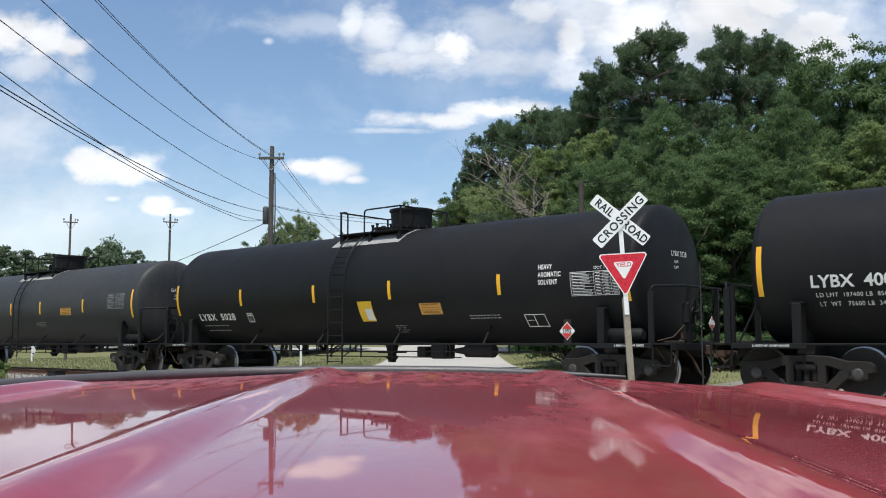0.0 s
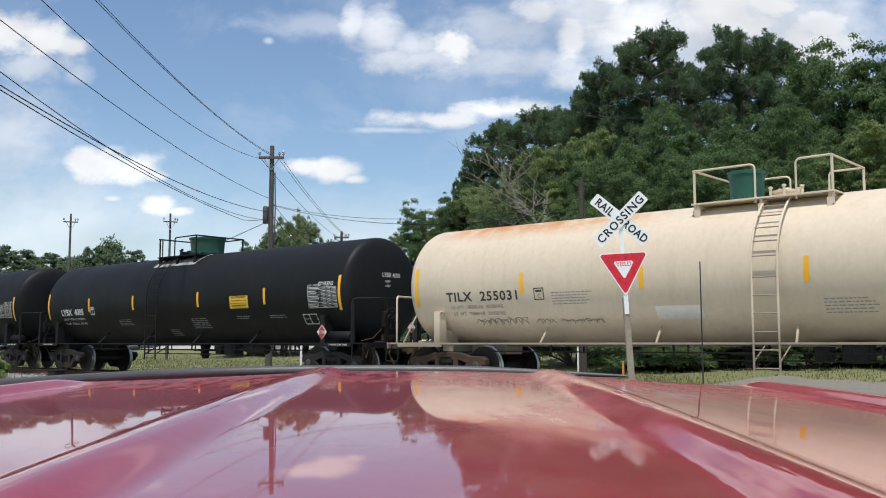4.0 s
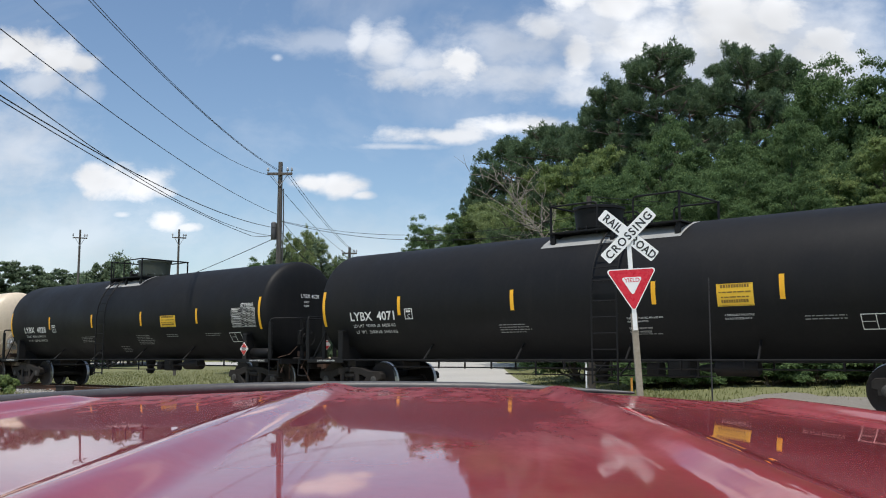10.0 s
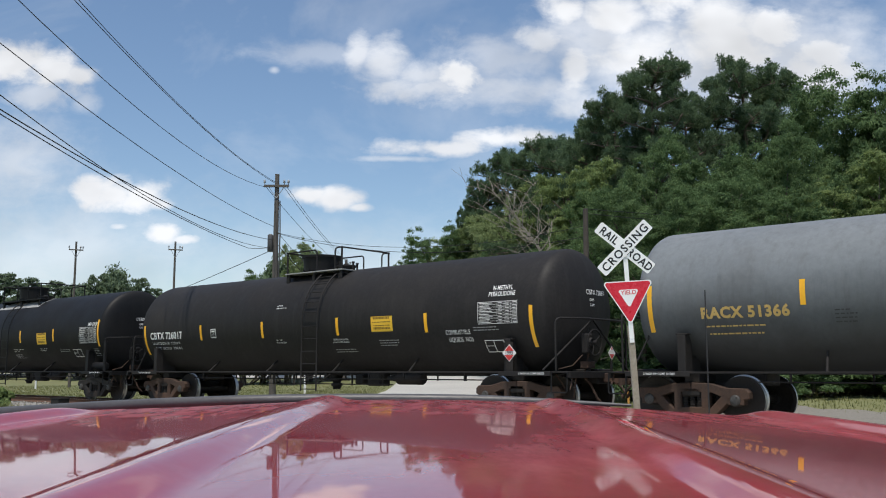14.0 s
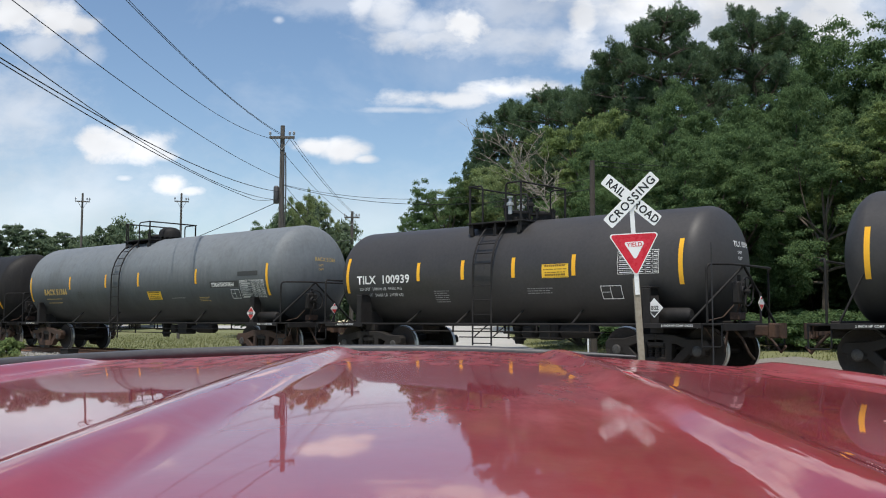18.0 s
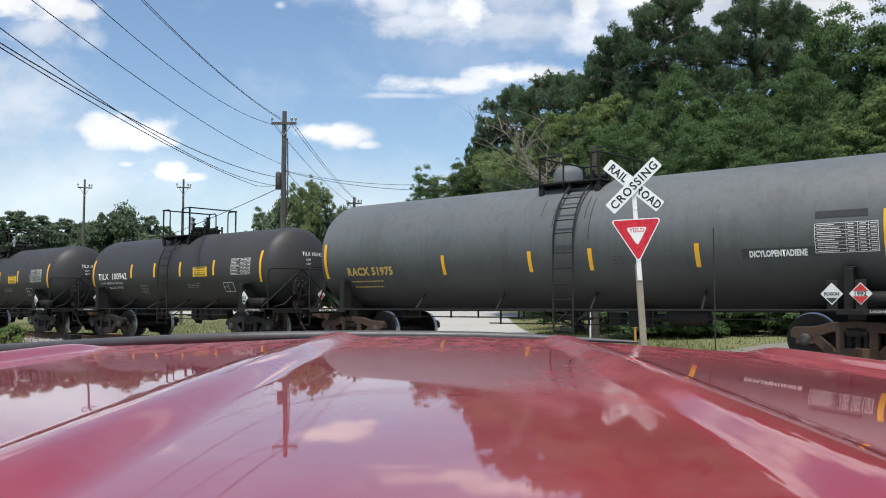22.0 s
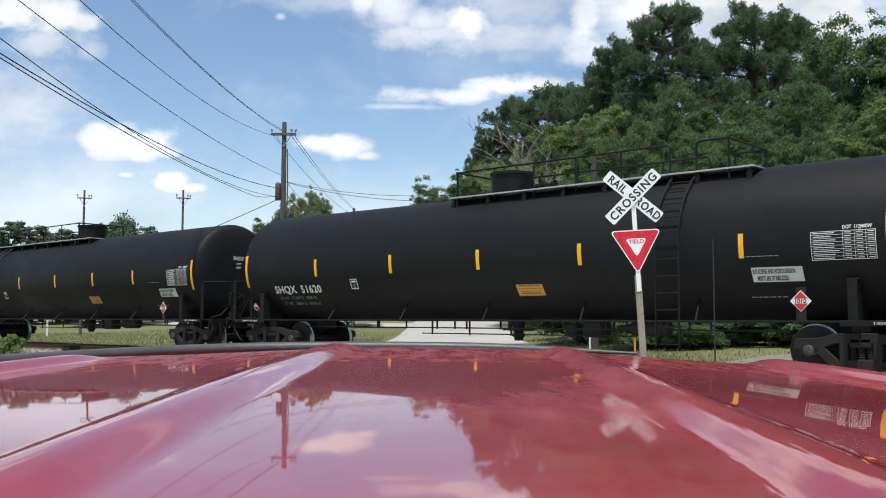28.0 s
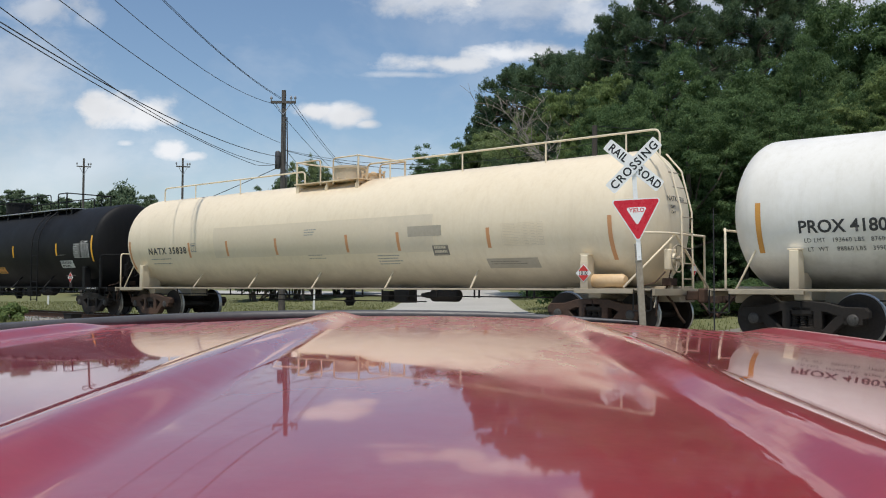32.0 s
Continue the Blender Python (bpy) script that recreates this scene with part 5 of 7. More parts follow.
WHEELSETS = []


def bogie(car, x, mat):
    b = place("bogie", shared("bogie_bolster", bolster_shape), "dark_iron", car, "grimy iron freight bogie", at=pose(x, 0, WHEEL_R))
    tone = shared("side_frame", side_frame_shape)
    for s in (-1, 1):
        f = place("side_frame", tone.copy(), mat, b, at=pose(0, s * 1.02, 0.03))
        place("spring", shared("spring_nest", spring_shape), "dark_iron", b, at=pose(0, s * 1.02, 0.0))
    for dx in (-0.9, 0.9):
        w = place("wheelset", shared("wheelset", wheelset_shape), ["wheel", "tread", "cap"], b, smooth=35, at=pose(dx, 0, 0))
        WHEELSETS.append((w, dx))


def coupler_shape(bm):
    add_box(bm, -0.55, 0.0, -0.10, 0.10, -0.10, 0.10, 0.02)
    add_box(bm, 0.0, 0.14, -0.20, 0.06, -0.15, 0.15, 0.03)
    add_lathe(bm, [(-0.15, 0.09), (0.15, 0.09)], "Z", 12, (0.16, 0.12, 0))
    add_box(bm, 0.05, 0.2, 0.02, 0.16, -0.15, 0.15, 0.03)
    add_tube(bm, [(-0.3, 0.35, -0.05), (-0.1, 0.36, -0.25), (0.1, 0.2, -0.42), (0.25, 0.05, -0.30)], 0.028, 8)
    add_tube(bm, [(-0.35, 0.1, 0.05), (-0.35, 0.7, 0.12), (-0.36, 1.3, 0.1), (-0.36, 1.42, -0.12)], 0.018, 6)


def brake_wheel_shape(bm):
    pts = [(0, 0.28 * math.cos(a), 0.28 * math.sin(a)) for a in np.linspace(0, 2 * math.pi, 25)]
    add_tube(bm, pts, 0.016, 6, cap=False)
    for k in range(5):
        a = k * 2 * math.pi / 5
        add_tube(bm, [(0.02, 0, 0), (0, 0.28 * math.cos(a), 0.28 * math.sin(a))], 0.013, 5)
    add_lathe(bm, [(-0.06, 0.04), (0.05, 0.05)], "X", 10)


def step_shape(bm):
    add_tube(bm, [(-0.2, 0, 0.0), (-0.2, 0.02, -0.40), (-0.17, 0.03, -0.43), (0.17, 0.03, -0.43), (0.2, 0.02, -0.40), (0.2, 0, 0.0)], 0.016, 6)


class Tank:
    """What the lettering needs to know of a tank."""

    def __init__(self, car, r, zc, name):
        self.car, self.r, self.zc, self.name = car, r, zc, name

    def surface(self, z, off=0.006):
        return math.sqrt(max(self.r ** 2 - (z - self.zc) ** 2, 0.01)) + off

    def wrap(self, x, z, off=0.006):
        return (x, self.surface(z, off), z)


def rects(tank, name, boxes, mat, off=0.006, label="", parent=None):
    """Painted or stuck rectangles (x of the leading edge, width to the rear, low z, high z) laid round the tank."""
    v, f = [], []
    for x, w, z0, z1 in boxes:
        n = max(1, int(math.ceil((z1 - z0) / 0.12)))
        for i in range(n + 1):
            z = z0 + (z1 - z0) * i / n
            v += [tank.wrap(x, z, off), tank.wrap(x - w, z, off)]
        k = len(v) - 2 * (n + 1)
        f += [(k + 2 * i, k + 2 * i + 1, k + 2 * i + 3, k + 2 * i + 2) for i in range(n)]
    return place(name, raw_mesh(name, v, f), mat, parent or tank.car, label)


def words(tank, text, x, z, size, mat, spacing=1.05, bold=0.0, squeeze=1.0, off=0.008, label="", parent=None, italic=0.0):
    """Lettering round the tank's side, read from the leading end; z is the base line."""
    me = text_mesh(text, size, spacing, bold)
    co = np.zeros(len(me.vertices) * 3, dtype=np.float32)
    me.vertices.foreach_get("co", co)
    co = co.reshape(-1, 3)
    zz = z + co[:, 1]
    yy = np.sqrt(np.maximum(tank.r ** 2 - (zz - tank.zc) ** 2, 0.01)) + off
    v = np.stack([x - (co[:, 0] + italic * co[:, 1]) * squeeze, yy, zz], 1)
    me.vertices.foreach_set("co", v.astype(np.float32).ravel())
    me.update()
    return place("lettering", me, mat, parent or tank.car, label)


def end_words(tank, text, y, z, size, mat, squeeze=0.9):
    """Lettering on the rear end of the tank."""
    me = text_mesh(text, size, 1.05, 0.002)
    co = np.zeros(len(me.vertices) * 3, dtype=np.float32)
    me.vertices.foreach_get("co", co)
    co = co.reshape(-1, 3)
    yy, zz = y - co[:, 0] * squeeze, z + co[:, 1]
    rad = np.clip(np.hypot(yy, zz - tank.zc) / tank.r, 0, 0.999)
    if tank.sharp:
        xx = tank.half + tank.head * np.cos(np.arcsin(rad ** (1 / 0.55))) ** 0.9
    else:
        xx = tank.half + tank.head * np.sqrt(1 - rad ** 2)
    me.vertices.foreach_set("co", np.stack([-xx - 0.012, yy, zz], 1).astype(np.float32).ravel())
    me.update()
    return place("lettering", me, mat, tank.car)


def small_print(tank, x, z, width, lines, mat, height=0.035, seed=0):
    """Unreadable small print: bars of the words' size."""
    rnd = random.Random(seed)
    boxes = []
    for i in range(lines):
        zz = z - i * height * 1.7
        a, end = 0.0, width * rnd.uniform(0.7, 1.0)
        while a < end:
            w = min(rnd.uniform(0.03, 0.12), end - a)
            if w > 0.015:
                boxes.append((x - a, w, zz, zz + height * 0.58))
            a += w + 0.024
    return rects(tank, "small_print", boxes, mat)


def data_table(tank, x, z, width, height, mat, rows=7, seed=0, cols=(0.5, 0.68, 0.85)):
    """A ruled test record panel: frame, rules and bars of print."""
    rnd = random.Random(seed)
    t = 0.009
    b = [(x, width, z, z + t), (x, width, z + height - t, z + height), (x, t, z + t, z + height - t), (x - width + t, t, z + t, z + height - t)]
    rh = height / rows
    for i in range(1, rows):
        b.append((x - t, width - 2 * t, z + i * rh - 0.003, z + i * rh + 0.003))
    for c in cols:
        for i in range(rows):
            b.append((x - width * c, 0.006, z + i * rh + 0.004, z + (i + 1) * rh - 0.004))
    for i in range(rows):
        b.append((x - 0.04, width * (cols[0] - 0.08) * rnd.uniform(0.6, 1), z + (i + 0.38) * rh, z + (i + 0.60) * rh))
        for c in cols:
            b.append((x - width * (c + 0.03), width * 0.10, z + (i + 0.38) * rh, z + (i + 0.60) * rh))
    return rects(tank, "test_record_panel", b, mat)


def sticker(tank, x, z, w, h, mat, ink="label_ink", lines=4, label="", seed=1):
    s = rects(tank, "label", [(x, w, z, z + h)], mat, 0.006, label)
    rnd = random.Random(seed)
    b = []
    for i in range(lines):
        lh = h / (lines + 0.5)
        zz = z + h - (i + 1) * lh
        k = rnd.uniform(0.76, 0.9)
        big = i in (0, lines - 1)
        p, tall = w * (1 - k) / 2, 0.62 if big else 0.26
        while p < w * (1 + k) / 2 - 0.02:
            q = min(rnd.uniform(0.03, 0.05) if big else rnd.uniform(0.04, 0.13), w * (1 + k) / 2 - p)
            b.append((x - p, q, zz + lh * 0.16, zz + lh * (0.16 + tall)))
            p += q + (0.012 if big else 0.02)
    b += [(x - 0.02, w - 0.04, z + 0.012, z + 0.018), (x - 0.02, w - 0.04, z + h - 0.018, z + h - 0.012)]
    rects(tank, "small_print", b, ink, 0.009, parent=s)
    return s


def scribble(tank, x, z, w, h, seed):
    """Unreadable sprayed scrawl: one looping line."""
    rnd = random.Random(seed)
    pts = []
    n = int(w / 0.035)
    for i in range(n):
        zz = z + h * (0.5 + 0.5 * math.sin(i * 1.25 + rnd.uniform(-0.6, 0.6))) * rnd.uniform(0.6, 1.0)
        pts.append(tank.wrap(x - w * i / n + 0.04 * math.cos(i * 1.25), zz, 0.004))
    bm = bmesh.new()
    add_tube(bm, pts, 0.007, 4)
    finish("graffiti", bm, "faded_ink", tank.car, "unreadable dark sprayed scrawl")


def placard(car, x, z, y, number, red=True, holder="dark_iron"):
    """A hazard placard: a square on its point in a holder."""
    s = 0.193
    bm = bmesh.new()
    add_plate(bm, [(-s, 0), (0, -s), (s, 0), (0, s)], 0.006, pose(x, y, z, 0, 0, 180))
    p = finish("placard", bm, "placard_white", car, "red and white diamond hazard placard" if red else "black and white diamond hazard placard")
    if red:
        for half in (1, -1):
            bm = bmesh.new()
            add_plate(bm, [(-0.128 * half, 0.045 * half), (0.128 * half, 0.045 * half), (0.0, 0.172 * half)], 0.003, pose(x, y + 0.003, z, 0, 0, 180))
            finish("red_field", bm, "placard_red", p)
    else:
        bm = bmesh.new()
        add_plate(bm, [(-0.10, -0.07), (0, -0.165), (0.10, -0.07)], 0.003, pose(x, y + 0.003, z, 0, 0, 180))
        finish("black_field", bm, "stencil_black", p)
    if number:
        flat_words("lettering", number, 0.115 if len(number) < 5 else 0.075, (0, 0, -0.0035), pose(x, y + 0.0, z) @ pose(0, 0, 0, 0, 0, 180), "stencil_black", p, 0.003, 1.0, 0.95)
        p.children[-1].matrix_basis = pose(0, 0.006, 0)
    bm = bmesh.new()
    add_box(bm, x - 0.09, x + 0.09, y - 0.03, y - 0.012, 0.98, z + 0.24, 0.005)
    finish("placard_holder", bm, holder, car)


def tank_shape(bm, half, r, zc, head, seams, sharp):
    """The shell: a long barrel with dished ends, and raised weld bands."""
    prof = []
    n = 14
    for i in range(n + 1):
        a = math.pi / 2 * i / n
        prof.append((-half - head * math.cos(a) ** (1.0 if not sharp else 0.9), r * math.sin(a) ** (1.0 if not sharp else 0.55)))
    for s in sorted(seams):
        prof += [(s - 0.015, r), (s - 0.0145, r + 0.0018), (s + 0.0145, r + 0.0018), (s + 0.015, r)]
    prof += [(-a, b) for a, b in prof[n::-1]]
    add_lathe(bm, prof, "X", 72, (0, 0, zc))


def railing(car, name, pts, mat, r=0.022):
    bm = bmesh.new()
    add_tube(bm, pts, r, 8)
    return finish(name, bm, mat, car, smooth=60)


def bent(points, r=0.12, n=4):
    """A path with rounded bends."""
    p = [Vector(a) for a in points]
    out = [p[0]]
    for a, b, c in zip(p, p[1:], p[2:]):
        da, dc = (a - b), (c - b)
        k = min(r, da.length * 0.45, dc.length * 0.45)
        s, e = b + da.normalized() * k, b + dc.normalized() * k
        for i in range(n + 1):
            t = i / n
            out.append(s * (1 - t) ** 2 + b * 2 * t * (1 - t) + e * t * t)
    out.append(p[-1])
    return out


def ladder(tank, x0, x1, mat, z_low=0.48, top_angle=28):
    """A side ladder from below the sill over the tank's shoulder to the platform."""
    car, r, zc = tank.car, tank.r, tank.zc
    R = r + 0.11

    def path(x):
        pts = [(x, R, z_low), (x, R, 1.0), (x, R, zc)]
        for i in range(1, 9):
            a = radians(90 - top_angle) * i / 8
            pts.append((x, R * math.cos(a), zc + R * math.sin(a)))
        return pts
    bm = bmesh.new()
    for x in (x0, x1):
        add_tube(bm, path(x), 0.022, 6)
    lad = finish("ladder", bm, mat, car, smooth=60)
    me = shared("rung_%.2f" % abs(x0 - x1), lambda b: add_tube(b, [(-abs(x0 - x1) / 2, 0, 0), (abs(x0 - x1) / 2, 0, 0)], 0.014, 6))
    z, xm = z_low + 0.05, (x0 + x1) / 2
    while z < zc:
        place("rung", me.copy(), mat, lad, at=pose(xm, R, z))
        z += 0.33
    for x in (x0, x1):                                     # struts from the ladder's foot to the underframe
        railing(lad, "strut", [(x, R - 0.01, z_low + 0.17), (x, R - 0.62, 0.99)], mat, 0.015)
    for i in range(6):
        a = radians(8 + i * 10.5)
        place("rung", me.copy(), mat, lad, at=pose(xm, R * math.cos(a), zc + R * math.sin(a)))


def top_platform(tank, x0, x1, gap, mat, hatch_x=0.0, hatch_mat="black", high=0.64, hatch_h=0.56, hatch_r=0.58, valves=False, deck_mat=None, deck=None, dome=False, patch=None):
    """Deck, rails and manway housing on the tank's crown; x0 is the leading end, gap the openings in the rails at the ladders."""
    car, zt = tank.car, tank.zc + tank.r
    w, zd = 0.62, zt - 0.10
    y, top = 0.90, zd + high
    d0, d1 = deck or (x0 + 0.06, x1 - 0.06)
    bm = bmesh.new()
    add_box(bm, d1, d0, w - 0.28, w + 0.30, zd + 0.015, zd + 0.045, 0.006)
    p = finish("platform", bm, deck_mat or mat, car)
    bm = bmesh.new()
    add_box(bm, d1, d0, -w - 0.30, -w + 0.28, zd + 0.015, zd + 0.045, 0.006)
    finish("deck", bm, deck_mat or mat, p)
    for k in (-1, 1):                                      # edge angle and the brackets that carry the deck
        bm = bmesh.new()
        add_box(bm, d1, d0, k * 0.925, k * 0.95, zd + 0.015, zd + 0.05, 0.004)
        finish("edge_angle", bm, deck_mat or mat, p)
    n = max(3, int((d0 - d1) / 0.9))
    for x in np.linspace(d1 + 0.12, d0 - 0.12, n):
        bm = bmesh.new()
        add_box(bm, x - 0.03, x + 0.03, -0.9, 0.9, zd - 0.07, zd + 0.013, 0.004)
        for k in (-1, 1):
            add_box(bm, x - 0.05, x + 0.05, k * 0.86, k * 0.925, zt - 0.36, zd - 0.072, 0.006)
        finish("crossbar", bm, mat, p)
    ga, gb = gap
    for k in (-1, 1):
        for corner, end in ((x0, ga), (x1, gb)):
            railing(p, "rail", bent([(end, k * y, zd - 0.05), (end, k * y, top), (corner, k * y, top)], 0.11), mat, 0.021)
            railing(p, "post", [(corner, k * y, zd - 0.2), (corner, k * y, top)], mat, 0.027)
            n = int(abs(corner - end) / 1.35)
            for i in range(1, n + 1):
                x = end + (corner - end) * i / (n + 1)
                railing(p, "post", [(x, k * y, zd - 0.1), (x, k * y, top)], mat, 0.019)
    for x in (x0, x1):
        railing(p, "rail", [(x, -y - 0.04, top), (x, y + 0.04, top)], mat, 0.022)
    bm = bmesh.new()
    R, h = hatch_r, hatch_h
    if dome:
        prof = [(-0.15, R * 0.8), (0.06, R * 0.8), (0.06, R), (h * 0.55, R * 0.98), (h * 0.78, R * 0.86), (h * 0.93, R * 0.58), (h, R * 0.2), (h, 0.0)]
    else:
        prof = [(-0.15, R * 0.82), (0.05, R * 0.82), (0.05, R * 0.90), (h - 0.08, R * 0.96), (h - 0.07, R * 1.02), (h - 0.01, R * 1.02), (h, R * 0.97), (h + 0.02, R * 0.5), (h + 0.02, 0.0)]
    add_lathe(bm, prof, "Z", 28, (hatch_x, 0, zt))
    for k in range(12):
        a = k * math.pi / 6
        add_box(bm, -0.025, 0.025, -0.03, 0.03, -0.02, 0.06, 0.006, Matrix.Translation((hatch_x + R * 0.92 * math.cos(a), R * 0.92 * math.sin(a), zt + 0.03)) @ pose(0, 0, 0, 0, 0, math.degrees(a)))
    finish("manway_housing", bm, hatch_mat, car, "round valve housing on the tank's crown", smooth=40)
    # low fittings beside the housing
    mx = (x0 + x1) / 2
    mx = hatch_x + (R + 0.45) * (1 if mx > hatch_x else -1)
    bm = bmesh.new()
    add_lathe(bm, [(-0.1, 0.24), (0.10, 0.24), (0.11, 0.28), (0.16, 0.28), (0.17, 0.10), (0.22, 0.05), (0.22, 0.0)], "Z", 20, (mx, 0, zt))
    finish("manway_cover", bm, mat, car, smooth=40)
    for i in range(5):
        a = 0.5 + i * 1.2566
        bm = bmesh.new()
        add_lathe(bm, [(0.02, 0.03), (0.20, 0.03), (0.21, 0.045), (0.25, 0.045), (0.25, 0.0)], "Z", 8, (mx + 0.31 * math.cos(a), 0.31 * math.sin(a), zt))
        finish("eye_bolt", bm, mat, car)
    if patch:                                              # non-slip coating on the crown
        n, xa, xb = 14, d0 + 0.12, d1 - 0.15
        v, f = [], []
        for i in range(n + 1):
            an = radians(-43 + 86 * i / n)
            sl = 0.22 * abs(math.sin(an))
            v += [(xa + sl - 0.1, (tank.r + 0.004) * math.sin(an), tank.zc + (tank.r + 0.004) * math.cos(an)), (xb + sl, (tank.r + 0.004) * math.sin(an), tank.zc + (tank.r + 0.004) * math.cos(an))]
        f = [(2 * i, 2 * i + 1, 2 * i + 3, 2 * i + 2) for i in range(n)]
        place("non_slip_patch", raw_mesh("non_slip_patch", v, f), patch, car, "pale non-slip coating under the platform", smooth=60)
    if valves:
        for k in range(4):
            bm = bmesh.new()
            add_lathe(bm, [(-0.05, 0.05), (0.15, 0.05), (0.16, 0.09), (0.22, 0.09), (0.24, 0.04), (0.34, 0.03), (0.35, 0.07), (0.38, 0.07)], "Z", 12, (hatch_x + 0.35 * math.cos(k * 1.7), 0.35 * math.sin(k * 1.7), zt + 0.22))
            finish("valve", bm, "galvanised" if k % 2 else mat, car, smooth=40)
    return p


CARS = []


def tank_car(name_label, q_front, q_rear, paint, r, top, frame_paint=None, stripes=(), stripe_z=2.3, end_z=2.3, tape="yellow", end_tape=None, sharp=False,
             ladder_q=None, platform=None, gap=None, seams=(), truck="dark_iron", head=0.58, bracket_n=4, reservoir=True, slack=0.0, **top_args):
    """One tank car; places along the train in metres (front tape, rear tape, others); slack: how far its couplers let it run ahead."""
    mid = (q_front + q_rear) / 2
    half = (q_front - q_rear) / 2 + (0.02 if sharp else 0.06)
    head = 0.30 if sharp else head
    zc = top - r
    rnd = random.Random(int(-q_front * 10))
    fp = frame_paint or paint
    car = thing("tank_car", name_label, "tank car", "cars of the train")
    CARS.append((car, mid + slack))
    tank = Tank(car, r, zc, name_label)
    tank.mid = mid
    bm = bmesh.new()
    tank_shape(bm, half, r, zc, head, [q - mid for q in seams], sharp)
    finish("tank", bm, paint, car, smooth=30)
    tc = (q_front - q_rear) / 2 - 0.65                      # bogie centre
    end = tc + 1.62                       # end sill
    for s in (-1, 1):
        bogie(car, s * tc, truck)
        # stub sill and saddle
        bm = bmesh.new()
        add_box(bm, s * (tc - 1.2), s * end, -0.33, 0.33, 0.72, 1.05, 0.02)
        add_box(bm, s * (tc - 0.16), s * (tc + 0.16), -1.05, 1.05, 0.78, 0.98, 0.02)
        finish("stub_sill", bm, "dark_iron" if fp in ("black", "charcoal", "grey") else fp, car)
        place("coupler", shared("coupler", coupler_shape), "rust_iron", car, at=pose(s * (end + 0.32), 0, 0.86, 0, 0, 0 if s > 0 else 180))
        for k in (-1, 1):
            bm = bmesh.new()
            zs = 1.70
            ys = tank.surface(zs, 0.0)
            add_box(bm, s * tc - 0.085, s * tc + 0.085, k * (ys - 0.1), k * 1.46, 0.96, zs, 0.012)
            add_box(bm, s * tc - 0.12, s * tc + 0.12, k * (ys - 0.1), k * 1.44, zs + 0.002, zs + 0.03, 0.006)
            add_box(bm, s * tc - 0.05, s * tc + 0.05, k * r * 0.5, k * r * 0.9, 0.95, 1.3, 0.005)
            finish("saddle", bm, fp, car)
            place("step", shared("stirrup_step", step_shape), fp, car, at=pose(s * (end - 0.22), k * 1.49, 0.985))
            # end handrail post
        bm = bmesh.new()
        add_box(bm, s * (tc + 0.35), s * end, -1.45, 1.45, 0.96, 1.0, 0.008)
        add_box(bm, s * (end - 0.03), s * (end + 0.03), -1.45, 1.45, 0.86, 0.999, 0.006)
        finish("end_platform", bm, fp, car)
        hs = tc + 0.65
        a, b = s * (hs + (0.5 if sharp and s < 0 else 0.64)), s * (hs + 0.94)
        railing(car, "end_handrail", bent([(a, 1.45, 1.0), (a, 1.45, 2.13), (b, 0.85, 2.14), (b, -0.85, 2.14), (a, -1.45, 2.13), (a, -1.45, 1.0)], 0.13), fp, 0.024)
        if sharp:
            for y in (1.43, 0.62, -0.62):
                bm = bmesh.new()
                x = a if y > 1 else b - s * 0.03
                add_box(bm, x - 0.06, x + 0.06, y - 0.03, y + 0.03, 0.99, 2.12 if y < 1 else 2.02, 0.006)
                finish("end_post", bm, fp, car)
        if s > 0:
            railing(car, "end_brace", [(a - 0.2, 1.42, 1.0), (a - 0.56, 1.22, 1.85)], fp, 0.02)
        elif not sharp:
            railing(car, "end_brace", [(b, 0.45, 2.13), (s * (hs + 0.25), 1.38, 1.02)], fp, 0.026)
            railing(car, "end_brace", [(b, 0.45, 2.13), (b, -1.0, 1.02)], fp, 0.026)
        for k in (1,):
            bm = bmesh.new()
            add_box(bm, s * (hs - 0.85), s * (hs + 0.55), k * 1.47, k * 1.536, 0.90, 0.998, 0.006)
            finish("sill_plate", bm, fp, car)
            if fp in ("black", "charcoal"):
                flat_words("lettering", "2 INCH HF COMP SHOES", 0.06, (0, 0, -0.003), pose(s * (hs - (0.2 if s > 0 else -0.05)), 1.5365, 0.952, 0, 0, 180), "stencil_white", car, 0.001, 1.15, 0.9)
    for k in (-1, 1):
        y = k * 1.5
        bm = bmesh.new()
        add_box(bm, -(tc + 0.4), tc + 0.4, y - 0.03, y + 0.03, 0.955, 0.995, 0.008)
        finish("side_rail", bm, fp, car)
        for i in range(bracket_n):
            x = (0.58 if bracket_n < 5 else 0.645) * tc * (2 * i / (bracket_n - 1) - 1)
            zt = zc - r * 0.72
            railing(car, "bracket", [(x, y, 0.98), (x + 0.14, k * (tank.surface(zt, 0.0)), zt)], fp, 0.026)
    # brake pipes and rods below, hung from the side rail
    for lo, hi, yy, z in ((-tc + 1.3, tc - 1.3, 0.95, 0.80), (-0.42 * tc, 0.30 * tc, 0.88, 0.66), (-tc + 1.3, tc - 1.6, -0.7, 0.78)):
        bm = bmesh.new()
        add_tube(bm, [(lo, yy, z), (hi, yy, z)], 0.016, 6)
        x = lo + 0.35
        while x < hi:
            add_box(bm, x - 0.018, x + 0.018, yy - 0.015, yy + 0.015, z - 0.03, 0.98, 0.0)
            x += rnd.uniform(0.9, 2.1)
        finish("brake_pipe", bm, "dark_iron", car)
    bm = bmesh.new()
    add_lathe(bm, [(-0.55, 0.0), (-0.55, 0.12), (-0.5, 0.16), (0.3, 0.16), (0.34, 0.10), (0.7, 0.05), (0.7, 0.0)], "X", 16, (-tc * 0.45, 0.55, 0.82))
    finish("brake_cylinder", bm, "dark_iron", car, smooth=40)
    bm = bmesh.new()
